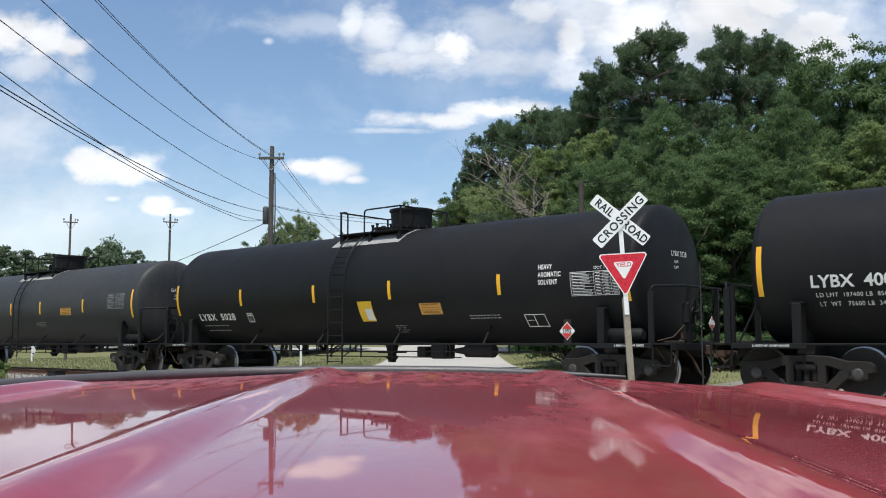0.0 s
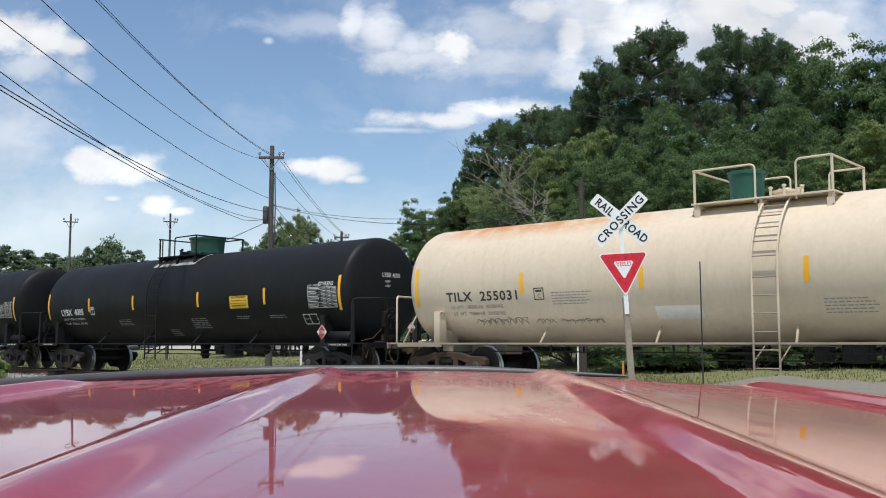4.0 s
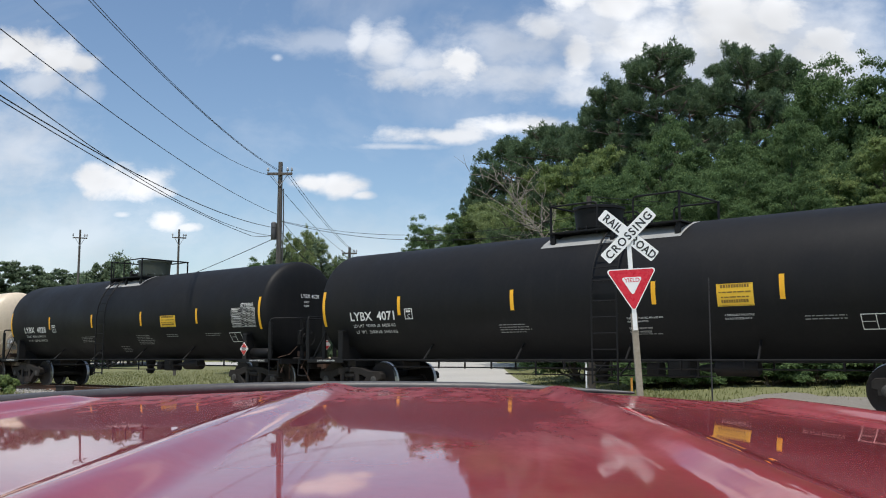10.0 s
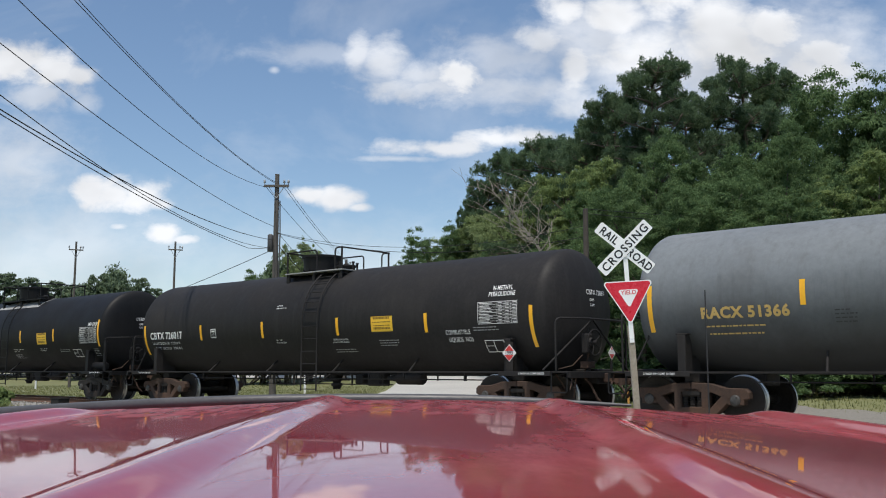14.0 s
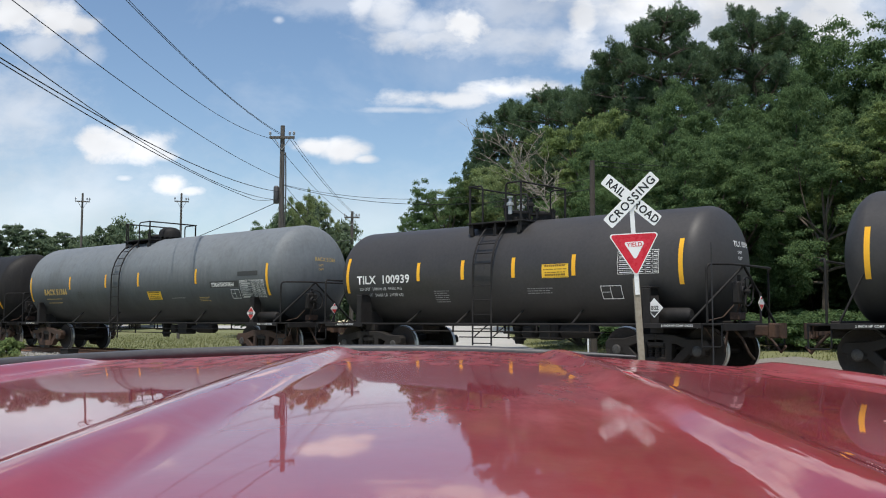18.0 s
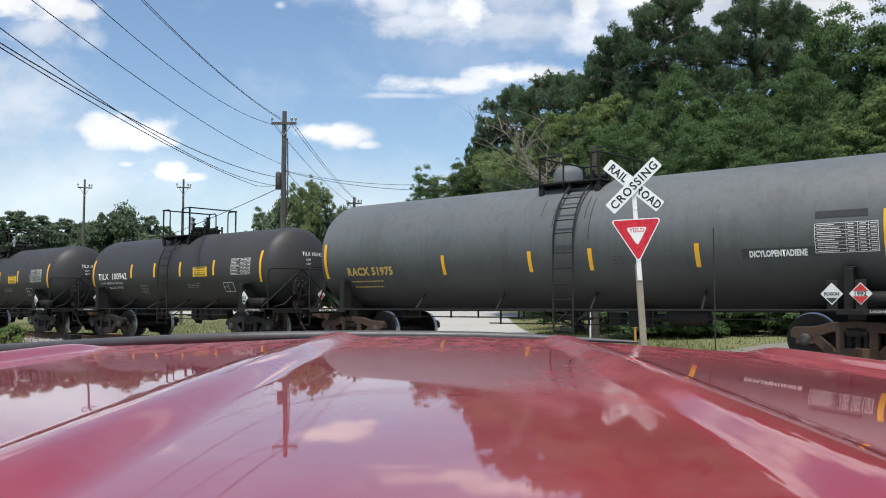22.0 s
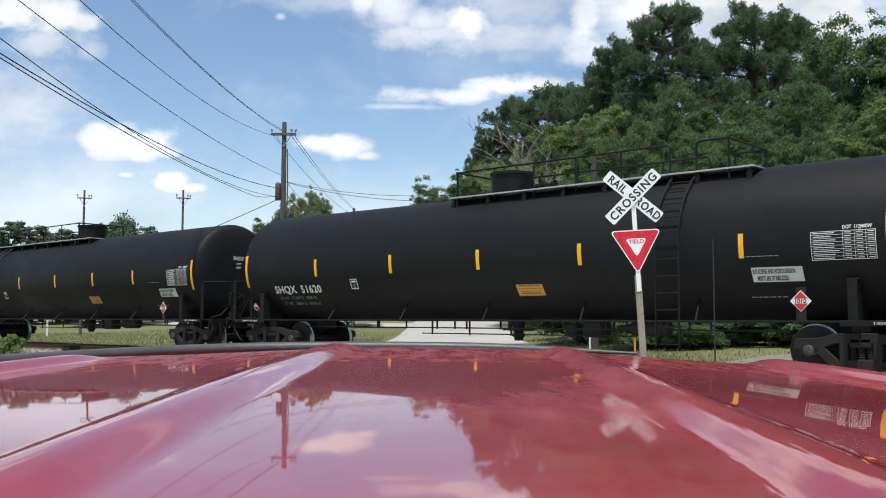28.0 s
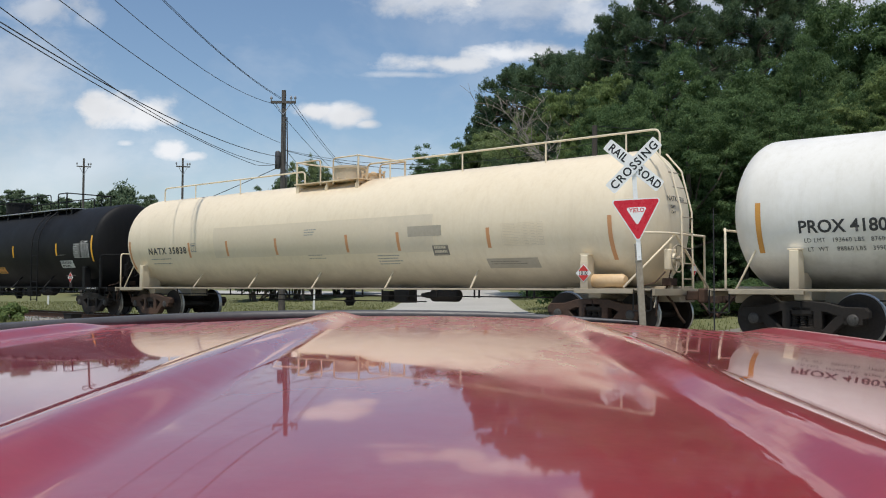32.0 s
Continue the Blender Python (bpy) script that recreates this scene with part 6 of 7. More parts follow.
    add_box(bm, -tc * 0.3 - 0.25, -tc * 0.3 + 0.25, 0.35, 0.75, 0.62, 0.98, 0.04)
    add_box(bm, -tc * 0.3 + 0.45, -tc * 0.3 + 0.75, 0.4, 0.7, 0.66, 0.92, 0.03)
    finish("brake_valve", bm, "dark_iron", car)
    bm = bmesh.new()
    add_lathe(bm, [(0.50, 0.0), (0.50, 0.10), (0.58, 0.12), (0.60, 0.16), (0.66, 0.16), (0.68, 0.11), (zc - r + 0.1, 0.2)], "Z", 16, (0.1, 0, 0))
    add_box(bm, -0.2, 0.4, -0.25, 0.25, 0.74, 0.80, 0.01)
    finish("bottom_outlet", bm, "dark_iron", car, smooth=40)
    # brake wheel and air reservoir at the rear
    hs = tc + 0.65
    gear = "galvanised" if fp in ("beige", "white") else fp
    railing(car, "brake_staff", [(-hs - 0.86, 0.5, 1.0), (-hs - 0.86, 0.5, 1.95)], fp, 0.035)
    bm = bmesh.new()
    add_box(bm, -hs - 0.95, -hs - 0.80, 0.36, 0.72, 1.38, 1.82, 0.03)
    add_lathe(bm, [(-hs - 1.0, 0.09), (-hs - 0.94, 0.12)], "X", 14, (0, 0.54, 1.62))
    finish("brake_housing", bm, gear, car)
    place("brake_wheel", shared("brake_wheel", brake_wheel_shape).copy(), fp, car, at=pose(-hs - 1.04, 0.54, 1.62))
    bm = bmesh.new()
    add_tube(bm, [(-hs - 0.88, 0.54, 1.4), (-hs - 0.8, 0.5, 1.15), (-hs - 0.6, 0.3, 0.9), (-hs - 0.3, 0.2, 0.75)], 0.02, 6)
    add_box(bm, -hs - 0.9, -hs - 0.7, 0.3, 0.62, 1.06, 1.22, 0.02)
    finish("brake_chain", bm, "rust_iron", car)
    bm = bmesh.new()
    add_tube(bm, [(-hs - 0.82, 0.95, 0.95), (-hs - 0.8, 0.98, 0.62), (-hs - 0.72, 0.9, 0.45)], 0.018, 6)
    add_tube(bm, [(-hs - 0.7, 0.55, 0.95), (-hs - 0.9, 0.5, 0.7), (-hs - 1.0, 0.42, 0.42), (-hs - 1.05, 0.3, 0.30)], 0.026, 7)
    add_tube(bm, [(-hs - 0.4, 1.1, 0.93), (-hs - 0.55, 1.0, 0.66), (-hs - 0.2, 0.8, 0.55), (-hs + 0.2, 0.75, 0.6)], 0.016, 6)
    add_tube(bm, [(-hs - 0.86, 0.75, 1.35), (-hs - 0.7, 0.9, 1.12), (-hs - 0.45, 1.1, 1.04)], 0.015, 6)
    finish("brake_rigging", bm, "rust_iron", car, smooth=60)
    railing(car, "lift_lever", bent([(-hs - 0.96, 0.3, 0.9), (-hs - 0.97, 1.3, 0.93), (-hs - 0.97, 1.42, 0.62)], 0.1), fp if fp in ("beige", "cream", "white") else "rust_iron", 0.014)
    # placard on the rear end
    s = 0.15
    m = pose(-hs - 0.98, -0.25, 1.40, 0, 0, 90)
    bm = bmesh.new()
    add_plate(bm, [(-s, 0), (0, -s), (s, 0), (0, s)], 0.006, m)
    pl = finish("placard", bm, "placard_white", car, "diamond hazard placard on the car's end")
    bm = bmesh.new()
    add_plate(bm, [(0.045, 0.075), (-0.045, 0.075), (0, 0.125)][::-1], 0.003, m @ pose(0, 0.006, 0.01))
    finish("red_field", bm, "placard_red", pl)
    bm = bmesh.new()
    add_plate(bm, [(0.105, -0.022), (-0.105, -0.022), (0, -0.128)][::-1], 0.003, m @ pose(0, 0.006, 0))
    finish("red_field", bm, "placard_red", pl)
    bm = bmesh.new()
    add_box(bm, -hs - 0.978, -hs - 0.955, -0.29, -0.21, 0.99, 1.62, 0.004)
    finish("placard_holder", bm, fp, car)
    if reservoir:
        bm = bmesh.new()
        add_lathe(bm, [(-0.5, 0.0), (-0.49, 0.10), (-0.42, 0.145), (0.42, 0.145), (0.49, 0.10), (0.5, 0.0)], "X", 20, (-tc - 0.35, 1.18, 1.16))
        finish("air_reservoir", bm, "reservoir_tan" if paint == "cream" else fp, car, smooth=40)
    if ladder_q:
        ladder(tank, ladder_q[0] - mid, ladder_q[1] - mid, fp)
    if platform:
        gap = gap or ladder_q
        if "deck" in top_args:
            top_args["deck"] = tuple(q - mid for q in top_args["deck"])
        top_platform(tank, platform[0] - mid, platform[1] - mid, (gap[0] + 0.04 - mid, gap[1] - 0.04 - mid), fp, hatch_x=top_args.pop("hatch_q", mid) - mid, **top_args)
    for q in stripes:
        rects(tank, "reflective_strip", [(q - mid + 0.05, 0.10, stripe_z - 0.2285, stripe_z + 0.2285)], tape)
    for q in (q_front, q_rear):
        rects(tank, "reflective_strip", [(q - mid + 0.05, 0.10, end_z - 0.457, end_z + 0.457)], end_tape or tape)
    tank.mid, tank.end, tank.half, tank.head, tank.sharp = mid, end, half, head, sharp
    return tank


def build_train():
    rnd = random.Random(4)
    g = "LD LMT  %s LB   %s KG"

    def marks(t, q, z, number, size=0.30, mat="stencil_white", fine=None, l1="", l2="", squeeze=1.0, spacing=1.0, gap=0.17, bold=0.007):
        """Reporting marks and the two weight lines under them."""
        words(t, number, q - t.mid, z, size, mat, spacing, bold, squeeze)
        if l1:
            words(t, l1, q - t.mid - 0.08, z - gap, 0.105, fine or mat, 1.1)
            words(t, l2, q - t.mid - 0.12, z - gap - 0.155, 0.105, fine or mat, 1.1)
        else:
            small_print(t, q - t.mid - 0.08, z - gap, 1.5, 1, fine or mat, 0.045, 3)
            small_print(t, q - t.mid - 0.12, z - gap - 0.14, 1.4, 1, fine or mat, 0.045, 4)

    def end_marks(t, number, mat):
        z = t.zc + 0.38
        end_words(t, number, 0.20, z, 0.16, mat)
        end_words(t, "CAPY", 0.08, z - 0.15, 0.085, mat)
        end_words(t, "CAPY", 0.08, z - 0.27, 0.085, mat)

    def notice(t, q, z, lines, mat):
        for i, line in enumerate(lines):
            if line:
                words(t, line, q - t.mid, z - i * 0.068, 0.052, mat, 1.05, 0, 0.88)

    def plate_c(t, q, z, mat="stencil_white"):
        x, s, w = q - t.mid, 0.26, 0.02
        rects(t, "plate_box", [(x, s, z, z + w), (x, s, z + s - w, z + s), (x, w, z + w, z + s - w), (x - s + w, w, z + w, z + s - w)], mat)
        words(t, "C", x - 0.09, z + 0.04, 0.13, mat)
        rects(t, "small_print", [(x - 0.05, 0.16, z + 0.17, z + 0.215)], mat)

    def box_panel(t, q, z, w=0.55, h=0.27, mat="stencil_white"):
        x, k = q - t.mid, 0.015
        rects(t, "lube_panel", [(x, w, z, z + k), (x, w, z + h - k, z + h), (x, k, z + k, z + h - k), (x - w + k, k, z + k, z + h - k), (x - w * 0.45, k, z + k, z + h - k),
                                (x - 0.02, w * 0.4, z + h * 0.5, z + h * 0.5 + 0.01)], mat)

    # 1: dark grey car at the head of the view
    t = tank_car("dusty black tank car with a low hatch platform", 29.0, 13.49, "dusty", 1.46, 3.80, "black", stripes=(16.63, 19.72, 22.05, 25.6), tape="yellow",
                 ladder_q=(21.6, 21.15), platform=(22.2, 19.9), hatch_q=20.4, hatch_mat="black", patch="nonslip", sharp=True, slack=-0.03)
    sticker(t, 18.2 - t.mid, 2.0, 0.75, 0.26, "label_orange", label="faded orange warning label")
    data_table(t, 15.0 - t.mid, 2.15, 1.05, 0.5, "stencil_grey", 6, 1)
    small_print(t, 20.2 - t.mid, 1.75, 0.8, 3, "stencil_grey", seed=2)
    end_marks(t, "GATX", "stencil_white")
    placard(t.car, 22.0 - t.mid - 1.6, 0.72, 1.3, "", False)
    # 2
    t = tank_car("black tank car for heavy aromatic solvent", 10.83, -4.86, "black", 1.50, 3.95, stripes=(7.70, 4.57, 1.78, -1.62), sharp=True,
                 ladder_q=(3.85, 3.30), platform=(4.15, 1.95), hatch_q=2.40, hatch_mat="black", patch="nonslip", slack=-0.05)
    marks(t, 9.85, 1.68, "LYBX  5028", 0.26, fine="stencil_grey", squeeze=1.22, spacing=1.12)
    plate_c(t, 7.55, 1.6)
    for i, w in enumerate(("HEAVY", "AROMATIC", "SOLVENT")):
        words(t, w, -2.70 - t.mid, 2.58 - i * 0.165, 0.145, "stencil_white", 1.1, 0.003, 0.75)
    data_table(t, -3.52 - t.mid, 1.98, 1.15, 0.5, "stencil_white", 8, 2)
    words(t, "DOT 111A100W1", -4.1 - t.mid, 2.52, 0.09, "stencil_white")
    s = rects(t, "label", [(2.95 - t.mid, 0.5, 1.55, 2.05)], "label_yellow", 0.006, "yellow notice sheet with a torn white patch")
    rects(t, "white_patch", [(2.72 - t.mid, 0.24, 1.58, 1.86)], "placard_white", 0.009, parent=s)
    sticker(t, 0.85 - t.mid, 1.68, 0.68, 0.27, "label_orange", label="orange emergency label with small print")
    small_print(t, -0.6 - t.mid, 1.62, 1.0, 2, "stencil_grey", seed=5)
    small_print(t, 1.9 - t.mid, 1.42, 0.4, 4, "stencil_grey", 0.03, seed=6)
    box_panel(t, -2.15, 1.36)
    placard(t.car, -3.43 - t.mid, 1.25, 1.5, "1993")
    end_marks(t, "LYBX 5028", "stencil_white")
    # 3
    t = tank_car("black tank car with a green valve housing", -7.80, -23.26, "black", 1.46, 3.84, stripes=(-10.64, -13.42, -17.02, -20.19), sharp=True,
                 ladder_q=(-14.4, -15.0), platform=(-14.06, -16.08), gap=(-14.25, -14.86), hatch_q=-15.41, hatch_mat="hatch_green", patch="nonslip", slack=0.17)
    marks(t, -8.70, 1.97, "LYBX  4005", 0.30, l1="LD LMT  187400 LB  85000 KG", l2="LT  WT   75600 LB  34300 KG", squeeze=1.05)
    plate_c(t, -10.72, 1.96)
    sticker(t, -18.6 - t.mid, 1.99, 0.85, 0.36, "label_yellow", label="yellow emergency label with small print")
    data_table(t, -22.03 - t.mid, 1.92, 1.12, 0.55, "stencil_white", 8, 3)
    words(t, "STYRENE", -22.45 - t.mid, 2.50, 0.15, "stencil_white", 1.1, 0.002, 0.9)
    words(t, "DOT 111A100W1", -22.03 - t.mid, 2.49, 0.08, "stencil_white", 1.0, 0, 0.8)
    for q, z, w, l, s in ((-12.4, 1.75, 0.95, 4, 7), (-16.5, 1.72, 1.0, 6, 8), (-15.1, 1.4, 0.6, 4, 9), (-18.8, 1.75, 0.7, 2, 10), (-20.3, 1.75, 0.8, 2, 11)):
        small_print(t, q - t.mid, z, w, l, "stencil_grey", 0.032, s)
    box_panel(t, -21.7, 1.5)
    end_marks(t, "LYBX 4005", "stencil_white")
    placard(t.car, -22.66 - t.mid, 1.28, 1.5, "2055")
    # 4
    t = tank_car("weathered beige tank car with rust streaks and a green hatch", -26.43, -41.95, "beige", 1.44, 3.79, truck="rust_iron", stripes=(-29.53, -32.48, -35.76, -38.66),
                 seams=(-31.94, -34.2, -37.16, -39.17), ladder_q=(-34.8, -35.28), platform=(-33.42, -36.1), gap=(-34.7, -35.4), hatch_q=-34.12, hatch_mat="hatch_green", hatch_r=0.36, hatch_h=0.62, high=0.70, slack=0.63)
    marks(t, -27.35, 1.95, "TILX  255031", 0.29, "stencil_black", fine="faded_ink", l1="LD LMT  188200 LB   85350 KG", l2="LT  WT   74800 LB   33950 KG", squeeze=1.16, spacing=1.12)
    plate_c(t, -29.85, 1.92, "stencil_black")
    small_print(t, -30.3 - t.mid, 2.05, 1.2, 5, "stencil_grey", 0.035, 12)
    rects(t, "white_patch", [(-32.7 - t.mid, 1.0, 1.45, 1.72)], "white")
    small_print(t, -36.0 - t.mid, 1.75, 1.0, 5, "stencil_grey", 0.035, 13)
    small_print(t, -39.2 - t.mid, 1.8, 1.0, 3, "stencil_grey", 0.035, 14)
    sticker(t, -37.6 - t.mid, 1.9, 0.72, 0.3, "label_yellow", "label_orange", label="yellow emergency label with small print")
    rects(t, "panel_ground", [(-40.72 - t.mid, 1.15, 1.98, 2.5)], "white", 0.004)
    data_table(t, -40.75 - t.mid, 1.99, 1.1, 0.5, "stencil_grey", 7, 4)
    words(t, "STYRENE", -41.2 - t.mid, 2.53, 0.15, "stencil_black", 1.1, 0, 0.9)
    rects(t, "dark_panel", [(-40.35 - t.mid, 0.5, 1.55, 1.8)], "stencil_black")
    for q, w, h, sd in ((-28.1, 1.5, 0.22, 3), (-29.75, 0.5, 0.16, 4), (-30.4, 1.1, 0.14, 5)):
        scribble(t, q - t.mid, 1.40, w, h * 0.8, sd)
        scribble(t, q - t.mid - 0.06, 1.43, w * 0.9, h * 0.6, sd + 20)
    placard(t.car, -41.35 - t.mid, 1.29, 1.5, "2055", True, "beige")
    end_marks(t, "TILX 255031", "stencil_black")
    # 5
    t = tank_car("black tank car with an olive valve housing", -44.75, -60.27, "black", 1.46, 3.86, stripes=(-47.83, -50.89, -54.05, -57.19), sharp=True,
                 ladder_q=(-51.44, -51.95), platform=(-51.12, -53.1), gap=(-51.31, -51.92), hatch_q=-52.43, hatch_mat="hatch_olive", patch="nonslip", slack=0.61)
    marks(t, -45.8, 1.97, "LYBX  4028", 0.30, l1="LD LMT  187300 LB  84950 KG", l2="LT  WT   75700 LB  34350 KG", squeeze=1.10, spacing=1.06)
    plate_c(t, -48.0, 1.96)
    sticker(t, -55.2 - t.mid, 2.0, 0.85, 0.36, "label_yellow", label="yellow emergency label with small print")
    data_table(t, -58.95 - t.mid, 1.92, 1.12, 0.55, "stencil_white", 8, 5)
    words(t, "STYRENE", -59.4 - t.mid, 2.50, 0.15, "stencil_white", 1.1, 0.002, 0.9)
    for q, z, w, l, s in ((-50.0, 1.75, 0.95, 4, 15), (-53.6, 1.75, 1.0, 6, 16), (-52.3, 1.4, 0.6, 4, 17), (-55.4, 1.75, 0.8, 2, 18), (-57.5, 1.75, 0.9, 2, 19)):
        small_print(t, q - t.mid, z, w, l, "stencil_grey", 0.032, s)
    box_panel(t, -58.7, 1.5)
    end_marks(t, "LYBX 4028", "stencil_white")
    placard(t.car, -59.67 - t.mid, 1.28, 1.5, "2055")
    # 6
    t = tank_car("black tank car with stencilled product panel", -63.12, -78.62, "black", 1.46, 3.84, stripes=(-65.87, -69.36, -72.87, -75.46), sharp=True,
                 ladder_q=(-71.5, -72.1), platform=(-70.06, -73.2), gap=(-71.3, -72.1), hatch_q=-70.75, hatch_mat="black", patch="nonslip", slack=0.7)
    marks(t, -64.1, 1.97, "LYBX  4071", 0.30, l1="LD LMT  187000 LB  84850 KG", l2="LT  WT   76000 LB  34450 KG", squeeze=1.10, spacing=1.02)
    plate_c(t, -66.05, 1.96)
    sticker(t, -74.2 - t.mid, 1.98, 0.72, 0.42, "label_yellow", label="yellow emergency label with small print")
    data_table(t, -77.35 - t.mid, 1.97, 1.14, 0.55, "stencil_white", 8, 6)
    words(t, "MP-DIOL", -77.95 - t.mid, 2.56, 0.16, "stencil_white", 1.1, 0.003, 0.95)
    for q, z, w, l, s in ((-68.9, 1.75, 0.95, 4, 21), (-75.8, 1.75, 0.8, 2, 24), (-78.2, 1.75, 0.35, 5, 25)):
        small_print(t, q - t.mid, z, w, l, "stencil_grey", 0.032, s)
    notice(t, -72.2, 1.80, ("MAXIMUM OPERATING PRESSURE FOR", "HEATER COILS 150 PSI", "", "EXTERIOR HEATER PIPES", "NO INLET OR OUTLET"), "stencil_white")
    small_print(t, -72.2 - t.mid, 1.49, 0.75, 1, "stencil_grey", 0.03, 22)
    notice(t, -74.3, 1.80, ('4" FIBERGLASS INSULATION', "DO NOT EXCEED 450\u00b0 F"), "stencil_white")
    end_marks(t, "LYBX 4071", "stencil_white")
    box_panel(t, -76.75, 1.5)
    # 7
    t = tank_car("dull charcoal tank car for a combustible liquid", -81.55, -96.85, "charcoal", 1.46, 3.80, "charcoal", stripes=(-84.6, -87.54, -90.64, -93.75), stripe_z=2.15, end_z=1.98,
                 ladder_q=(-89.39, -90.0), platform=(-87.94, -90.2), gap=(-89.23, -89.89), hatch_q=-88.4, hatch_mat="black", hatch_h=0.5, deck_mat="nonslip", truck="rust_iron", seams=(-89.0,), reservoir=False, slack=0.66)
    marks(t, -81.85, 2.0, "CBTX 726017", 0.30, l1="LD LMT 202300 LB   92200 KG", l2="LT  WT   83700 LB   37800 KG", squeeze=0.98, spacing=1.02)
    plate_c(t, -85.1, 1.98)
    sticker(t, -91.9 - t.mid, 1.98, 0.75, 0.38, "label_yellow", label="yellow emergency label with small print")
    words(t, "COMBUSTIBLE", -94.35 - t.mid, 1.85, 0.15, "stencil_white", 1.1, 0, 0.72)
    words(t, "LIQUIDS  NOS", -94.40 - t.mid, 1.68, 0.15, "stencil_white", 1.1, 0, 0.72)
    words(t, "N-METHYL", -95.75 - t.mid, 2.82, 0.15, "stencil_white", 1.1, 0.002, 0.72)
    words(t, "PYRROLIDONE", -95.65 - t.mid, 2.68, 0.15, "stencil_white", 1.05, 0.002, 0.72)
    data_table(t, -95.36 - t.mid, 2.06, 1.12, 0.5, "stencil_white", 8, 7)
    for q, z, w, l, s in ((-90.4, 1.55, 0.9, 2, 33), (-92.1, 1.75, 0.8, 3, 34), (-95.2, 1.98, 0.8, 2, 35)):
        small_print(t, q - t.mid, z, w, l, "stencil_grey", 0.035, s)
    for z in (2.78, 1.83):
        notice(t, -88.1, z, ("VENT TANK", "WHEN UNLOADING"), "stencil_white")
    notice(t, -90.4, 1.80, ('4" FIBERGLASS INSULATION', "DO NOT EXCEED 450 DEG F"), "stencil_white")
    box_panel(t, -95.45, 1.43)
    end_marks(t, "CBTX 726017", "stencil_white")
    placard(t.car, -96.29 - t.mid, 1.4, 1.5, "1993")
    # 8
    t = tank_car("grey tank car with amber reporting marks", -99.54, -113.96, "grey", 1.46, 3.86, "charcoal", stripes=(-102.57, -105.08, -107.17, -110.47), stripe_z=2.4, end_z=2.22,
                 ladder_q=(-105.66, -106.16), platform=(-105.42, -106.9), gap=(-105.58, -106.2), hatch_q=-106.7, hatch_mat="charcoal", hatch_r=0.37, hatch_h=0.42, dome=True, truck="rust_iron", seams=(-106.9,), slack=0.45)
    marks(t, -100.6, 2.0, "RACX 51366", 0.28, "stencil_yellow", squeeze=1.02, spacing=1.12, bold=0.012)
    sticker(t, -107.65 - t.mid, 1.72, 0.8, 0.27, "label_yellow", label="yellow emergency label with small print")
    rects(t, "stencil_band", [(-111.2 - t.mid, 1.4, 2.03, 2.22)], "stencil_black", 0.004)
    words(t, "TETRAHYDROFURAN", -111.27 - t.mid, 2.065, 0.165, "stencil_white", 1.05, 0.005, 0.68)
    data_table(t, -112.69 - t.mid, 1.72, 1.12, 0.5, "stencil_white", 8, 8)
    rects(t, "painted_out_patch", [(-112.6 - t.mid, 0.95, 2.35, 2.48)], "stencil_black")
    box_panel(t, -112.2, 1.7, 0.4, 0.27)
    small_print(t, -109.0 - t.mid, 1.75, 0.9, 1, "stencil_grey", 0.04, 41)
    small_print(t, -110.5 - t.mid, 1.75, 0.6, 3, "stencil_yellow", 0.03, 42)
    small_print(t, -103.1 - t.mid, 2.05, 0.4, 4, "stencil_black", 0.04, 43)
    end_marks(t, "RACX 51366", "stencil_yellow")
    placard(t.car, -113.33 - t.mid, 1.26, 1.5, "2056")
    # 9, 10: two short cars
    for f, num, p, y, w, slack, fourth in ((-117.36, "100939", "1832", -123.6, 0.7, 0.70, 7.07), (-130.32, "100942", "1832", -136.5, 0.75, 0.57, 7.27)):
        o = f + 117.36
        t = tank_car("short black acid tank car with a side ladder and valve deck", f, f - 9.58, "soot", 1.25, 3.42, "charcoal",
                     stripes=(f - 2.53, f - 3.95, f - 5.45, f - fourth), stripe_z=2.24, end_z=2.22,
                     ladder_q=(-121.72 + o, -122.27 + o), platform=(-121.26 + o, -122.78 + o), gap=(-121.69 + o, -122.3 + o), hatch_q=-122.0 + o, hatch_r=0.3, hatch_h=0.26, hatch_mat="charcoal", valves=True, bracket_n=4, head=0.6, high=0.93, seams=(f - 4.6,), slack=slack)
        marks(t, f - 0.36, 1.99, "TILX  " + num, 0.29, l1="LD LMT  208400 LB  94550 KG", l2="LT  WT   54600 LB  24750 KG", squeeze=1.10, spacing=1.05)
        sticker(t, y - t.mid, 1.98, w, 0.3, "label_yellow", label="yellow emergency label with small print")
        data_table(t, f - 8.15 - t.mid, 2.0, 0.95, 0.48, "stencil_white", 6, 9)
        small_print(t, f - 3.0 - t.mid, 1.75, 0.6, 6, "stencil_grey", 0.03, 44)
        small_print(t, f - 5.8 - t.mid, 1.75, 0.9, 3, "stencil_grey", 0.03, 45)
        box_panel(t, f - 7.7, 1.5, 0.5, 0.28)
        placard(t.car, f - 9.1 - t.mid, 1.3, 1.45, p, False)
        end_marks(t, "TILX " + num, "stencil_white")
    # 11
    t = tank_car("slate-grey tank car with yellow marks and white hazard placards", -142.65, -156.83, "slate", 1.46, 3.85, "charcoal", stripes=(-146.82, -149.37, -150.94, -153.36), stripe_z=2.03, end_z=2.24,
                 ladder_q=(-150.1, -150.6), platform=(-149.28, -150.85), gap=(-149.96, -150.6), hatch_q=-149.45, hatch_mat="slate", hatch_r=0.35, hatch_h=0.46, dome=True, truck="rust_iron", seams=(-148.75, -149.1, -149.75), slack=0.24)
    marks(t, -143.45, 1.85, "RACX 51975", 0.27, "stencil_yellow", squeeze=1.02, spacing=1.12, bold=0.012)
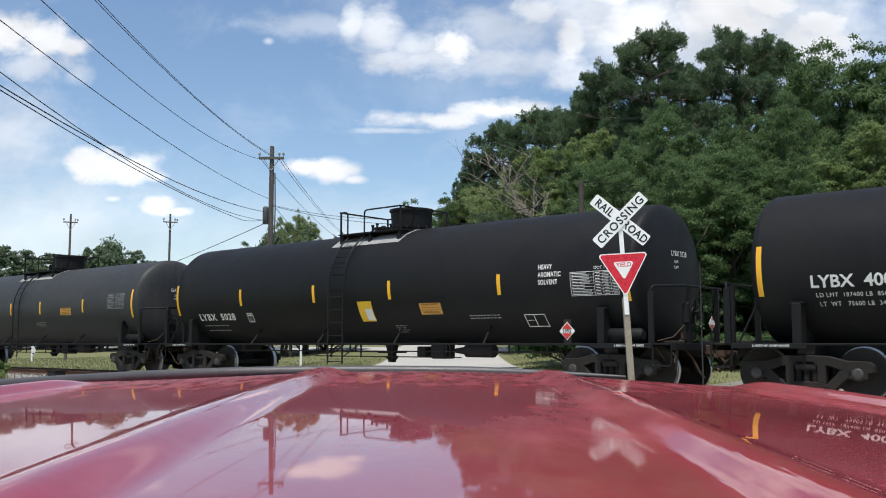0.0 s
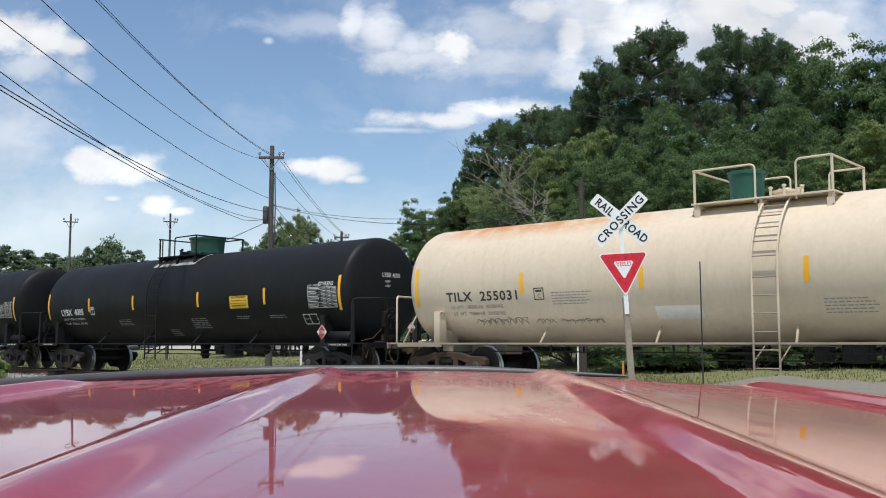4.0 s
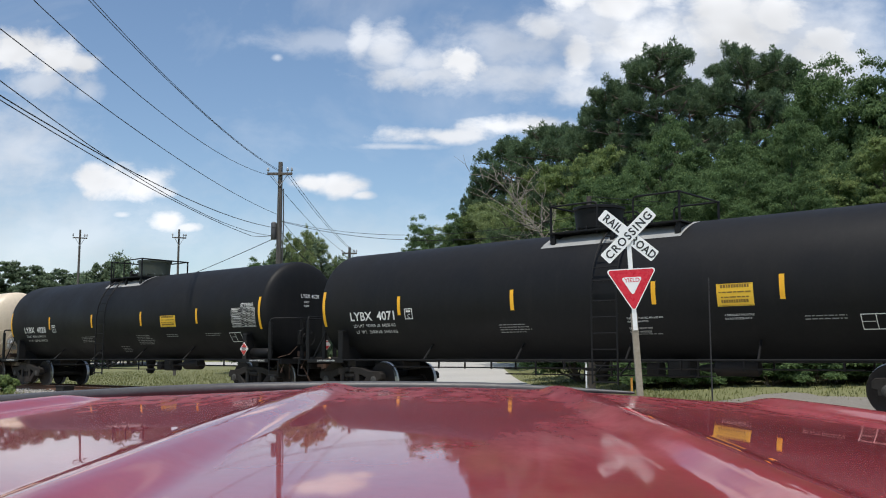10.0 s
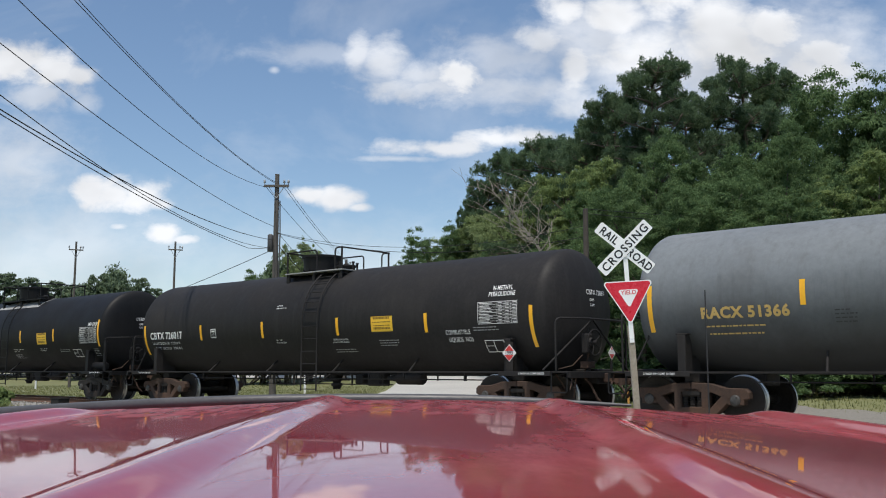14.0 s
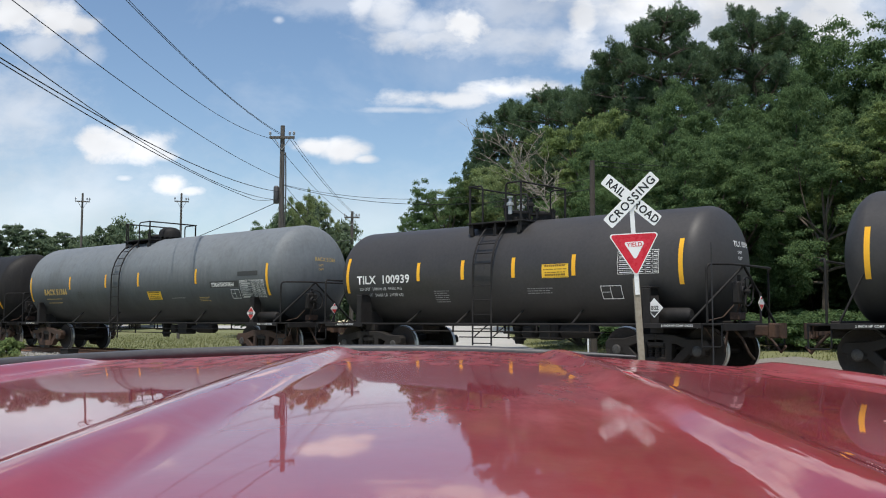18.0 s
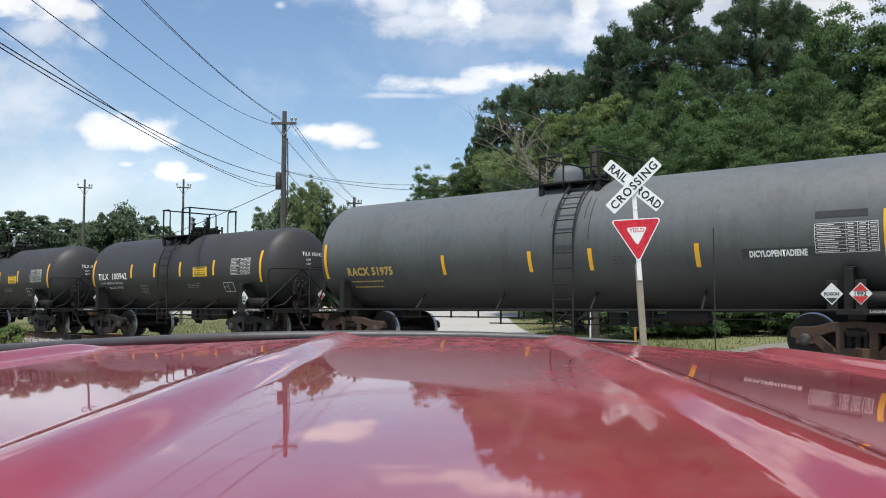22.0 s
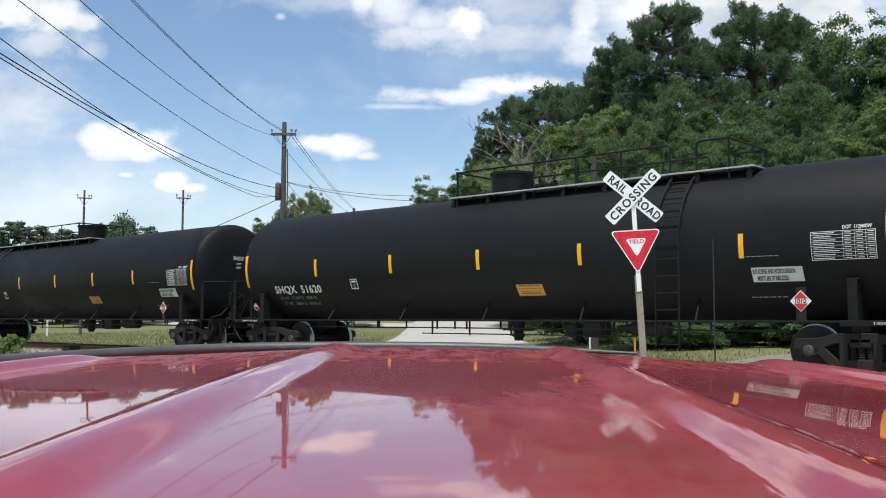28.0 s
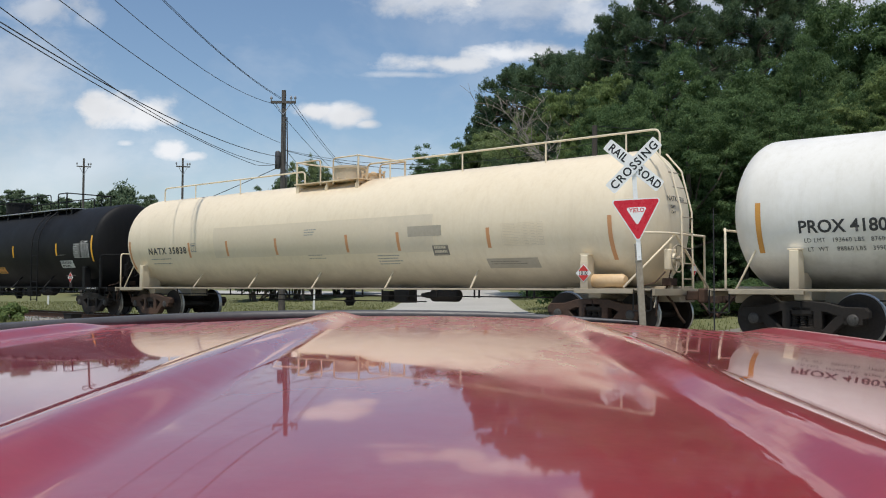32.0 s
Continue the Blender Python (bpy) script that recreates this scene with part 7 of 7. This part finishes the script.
    rects(t, "stencil_band", [(-154.25 - t.mid, 1.46, 1.93, 2.11)], "stencil_black", 0.004)
    words(t, "DICYLOPENTADIENE", -154.40 - t.mid, 1.955, 0.155, "stencil_white", 1.06, 0.008, 0.70)
    rects(t, "table_ground", [(-155.62 - t.mid, 1.08, 1.98, 2.5)], "stencil_black", 0.003)
    data_table(t, -155.62 - t.mid, 1.98, 1.08, 0.52, "stencil_white", 8, 10)
    rects(t, "painted_out_patch", [(-155.63 - t.mid, 0.9, 2.6, 2.72)], "stencil_black")
    for q, z0, z1 in ((-149.95, 2.75, 3.35), (-150.02, 2.2, 3.3), (-150.75, 2.9, 3.4), (-150.9, 2.45, 3.35), (-149.6, 3.0, 3.4)):
        rects(t, "drip_stain", [(q - t.mid, 0.025, z0, z1)], "stencil_black", 0.004)
    small_print(t, -151.5 - t.mid, 2.05, 0.3, 3, "stencil_black", 0.04, 51)
    end_marks(t, "RACX 51975", "stencil_yellow")
    placard(t.car, -155.91 - t.mid, 1.26, 1.5, "POISON", False)
    placard(t.car, -156.40 - t.mid, 1.26, 1.52, "1992")
    # 12, 13: the long pressure cars
    for k, (f, rear, num, st, lad, plat, hq, rl) in enumerate((
            (-159.76, -177.28, "51621", (-162.35, -165.53, -168.45, -171.21, -173.87), (-163.05, -163.55), (-162.37, -168.95), -168.27, (-162.1, -169.9)),
            (-179.98, -197.56, "51620", (-183.0, -185.82, -188.64, -191.41, -194.96), (-193.25, -193.75), (-187.5, -194.48), -188.48, (-187.25, -195.0)))):
        t = tank_car("long black pressure tank car with a raised walkway", f, rear, "black", 1.53, 4.02, stripes=st, stripe_z=2.37, end_z=2.36, sharp=True,
                     ladder_q=lad, platform=plat, hatch_q=hq, hatch_mat="black", hatch_r=0.54, hatch_h=0.54, deck_mat="galvanised", bracket_n=5, deck=rl, reservoir=False, slack=(0.28, 0.18)[k])
        q = f - 1.15
        pan = f - 15.55 if k == 0 else f - 15.1
        marks(t, q, 1.72, "SHQX  " + num, 0.28, fine="stencil_grey", l1="LD LMT   176200 LB   79800 KG", l2="LT  WT    86800 LB   39300 KG", squeeze=1.12, spacing=1.09)
        plate_c(t, f - 4.3, 1.78)
        rects(t, "white_panel", [(pan - 0.03 - t.mid, 0.95, 1.70, 1.965)], "dull_panel", 0.005)
        words(t, "BUTADIENE AND HYDROCARBON", pan - 0.05 - t.mid, 1.85, 0.115, "stencil_black", 1.0, 0.004, 0.44)
        words(t, "MIXTURE STABILIZED", pan - 0.12 - t.mid, 1.725, 0.115, "stencil_black", 1.0, 0.004, 0.53)
        data_table(t, (f - 16.15 if k == 0 else f - 16.27) - t.mid, 2.05, 1.1, 0.5, "stencil_white", 8, 11)
        words(t, "DOT  112J400W", f - 16.82 - t.mid, 2.58, 0.09, "stencil_white", 1.0, 0.002, 0.78)
        sticker(t, f - 10.95 - t.mid if k == 0 else -189.61 - t.mid, 1.53, 0.72, 0.25, "label_orange", label="orange emergency label with small print")
        placard(t.car, (f - 15.96 if k == 0 else f - 16.06) - t.mid, 1.34, 1.5, "1010")
        small_print(t, f - 15.0 - t.mid, 1.42, 0.8, 1, "stencil_grey", 0.03, 53)
        small_print(t, f - 15.0 - t.mid, 2.16, 0.7, 1, "stencil_grey", 0.025, 54)
        end_marks(t, "SHQX " + num, "stencil_white")
    # 14
    t = tank_car("long cream tank car with a full-length top rail and rust stains", -200.15, -218.73, "cream", 1.50, 3.99, stripes=(-203.58, -205.54, -207.84, -210.77, -212.64, -215.51),
                 stripe_z=2.15, end_z=2.05, tape="faded_tape", seams=(-207.5, -208.9, -213.4, -215.0), platform=(-208.06, -210.60), gap=(-209.11, -209.56), hatch_q=-209.3, hatch_mat="hatch_tan",
                 hatch_r=0.5, hatch_h=0.43, bracket_n=5, high=0.66, truck="rust_iron", slack=0.25)
    marks(t, -201.25, 2.06, "NATX 35838", 0.28, "stencil_black", fine="stencil_grey", squeeze=1.19, spacing=1.22)
    plate_c(t, -203.69, 2.09, "stencil_grey")
    rects(t, "repaint_patch", [(-204.88 - t.mid, 8.94, 1.88, 2.78)], "repaint", 0.004)
    data_table(t, -215.9 - t.mid, 1.95, 1.15, 0.5, "repaint", 7, 12)
    rects(t, "grey_patch", [(-213.0 - t.mid, 1.1, 2.25, 2.5)], "repaint_dark", 0.005)
    sticker(t, -213.75 - t.mid, 1.78, 0.5, 0.24, "faded_ink", "repaint", 2, "dark ruled record panel")
    rects(t, "grey_patch", [(-215.3 - t.mid, 1.45, 1.46, 1.68)], "repaint_dark", 0.005)
    small_print(t, -215.4 - t.mid, 1.60, 1.2, 2, "faded_ink", 0.03, 66)
    small_print(t, -209.15 - t.mid, 1.86, 0.8, 2, "repaint_dark", 0.05, 67)
    small_print(t, -211.8 - t.mid, 1.8, 0.9, 4, "stencil_grey", 0.04, 61)
    small_print(t, -209.1 - t.mid, 2.55, 0.5, 3, "stencil_grey", 0.04, 62)
    end_marks(t, "NATX 35838", "stencil_black")
    placard(t.car, -218.1 - t.mid, 1.32, 1.5, "1010", True, "cream")
    zt = 3.99
    for qa, qb, posts in ((-200.8, -208.06, (-202.6, -205.0)), (-210.64, -219.4, (-211.5, -214.0, -216.5, -218.6))):
        xa, xb = qa - t.mid, qb - t.mid
        railing(t.car, "top_handrail", bent([(xa, 0.6, zt - 0.1), (xa, 0.6, zt + 0.34), (xb, 0.6, zt + 0.34), (xb, 0.6, zt - 0.2)], 0.15), "cream", 0.024)
        for q in posts:
            railing(t.car, "post", [(q - t.mid, 0.6, zt - 0.15), (q - t.mid, 0.6, zt + 0.34)], "cream", 0.02)
    bm = bmesh.new()
    for y in (-0.05, 0.40):
        add_tube(bm, [(-219.2 - t.mid, y, zt - 0.1), (-219.55 - t.mid, y, zt - 0.5), (-219.78 - t.mid, y, 2.6), (-219.8 - t.mid, y, 1.0)], 0.02, 6)
    lad = finish("end_ladder", bm, "cream", t.car)
    rung = shared("end_rung", lambda b: add_tube(b, [(0, -0.225, 0), (0, 0.225, 0)], 0.014, 6))
    for i in range(8):
        place("rung", rung, "cream", lad, at=pose(-219.79 - t.mid + max(0, 0.10 * (i - 4)), 0.175, 1.2 + i * 0.32))
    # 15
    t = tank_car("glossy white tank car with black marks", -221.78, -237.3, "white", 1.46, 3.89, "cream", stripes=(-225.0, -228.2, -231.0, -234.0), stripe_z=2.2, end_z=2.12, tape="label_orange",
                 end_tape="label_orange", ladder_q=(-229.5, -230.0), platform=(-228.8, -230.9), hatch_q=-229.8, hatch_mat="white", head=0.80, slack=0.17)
    marks(t, -222.5, 2.0, "PROX 41807", 0.31, "stencil_black", l1="LD LMT   193660 LBS   87600 KG", l2="LT  WT    88860 LBS   39900 KG")


def motions():
    """The train runs to the left along its track, its wheels turning."""
    for car, mid in CARS:
        rows = []
        for t, s in TRAIN_RUN:
            p = along_track(mid + s, 0.0, RAIL)
            rows.append((t, Matrix.Translation(p) @ pose(0, 0, 0, 0, 0, 139.174)))
        walk(car, rows)
    ts, run = [a for a, b in TRAIN_RUN], [b for a, b in TRAIN_RUN]
    turns = [(k / 15, math.degrees(float(np.interp(k / 15, ts, run)) / WHEEL_R)) for k in range(481)]
    for w, dx in WHEELSETS:
        walk(w, [(t, pose(dx, 0, 0, 0, a % 360.0, 0)) for t, a in turns])


build_train()
build_trees()
build_grass()
motions()
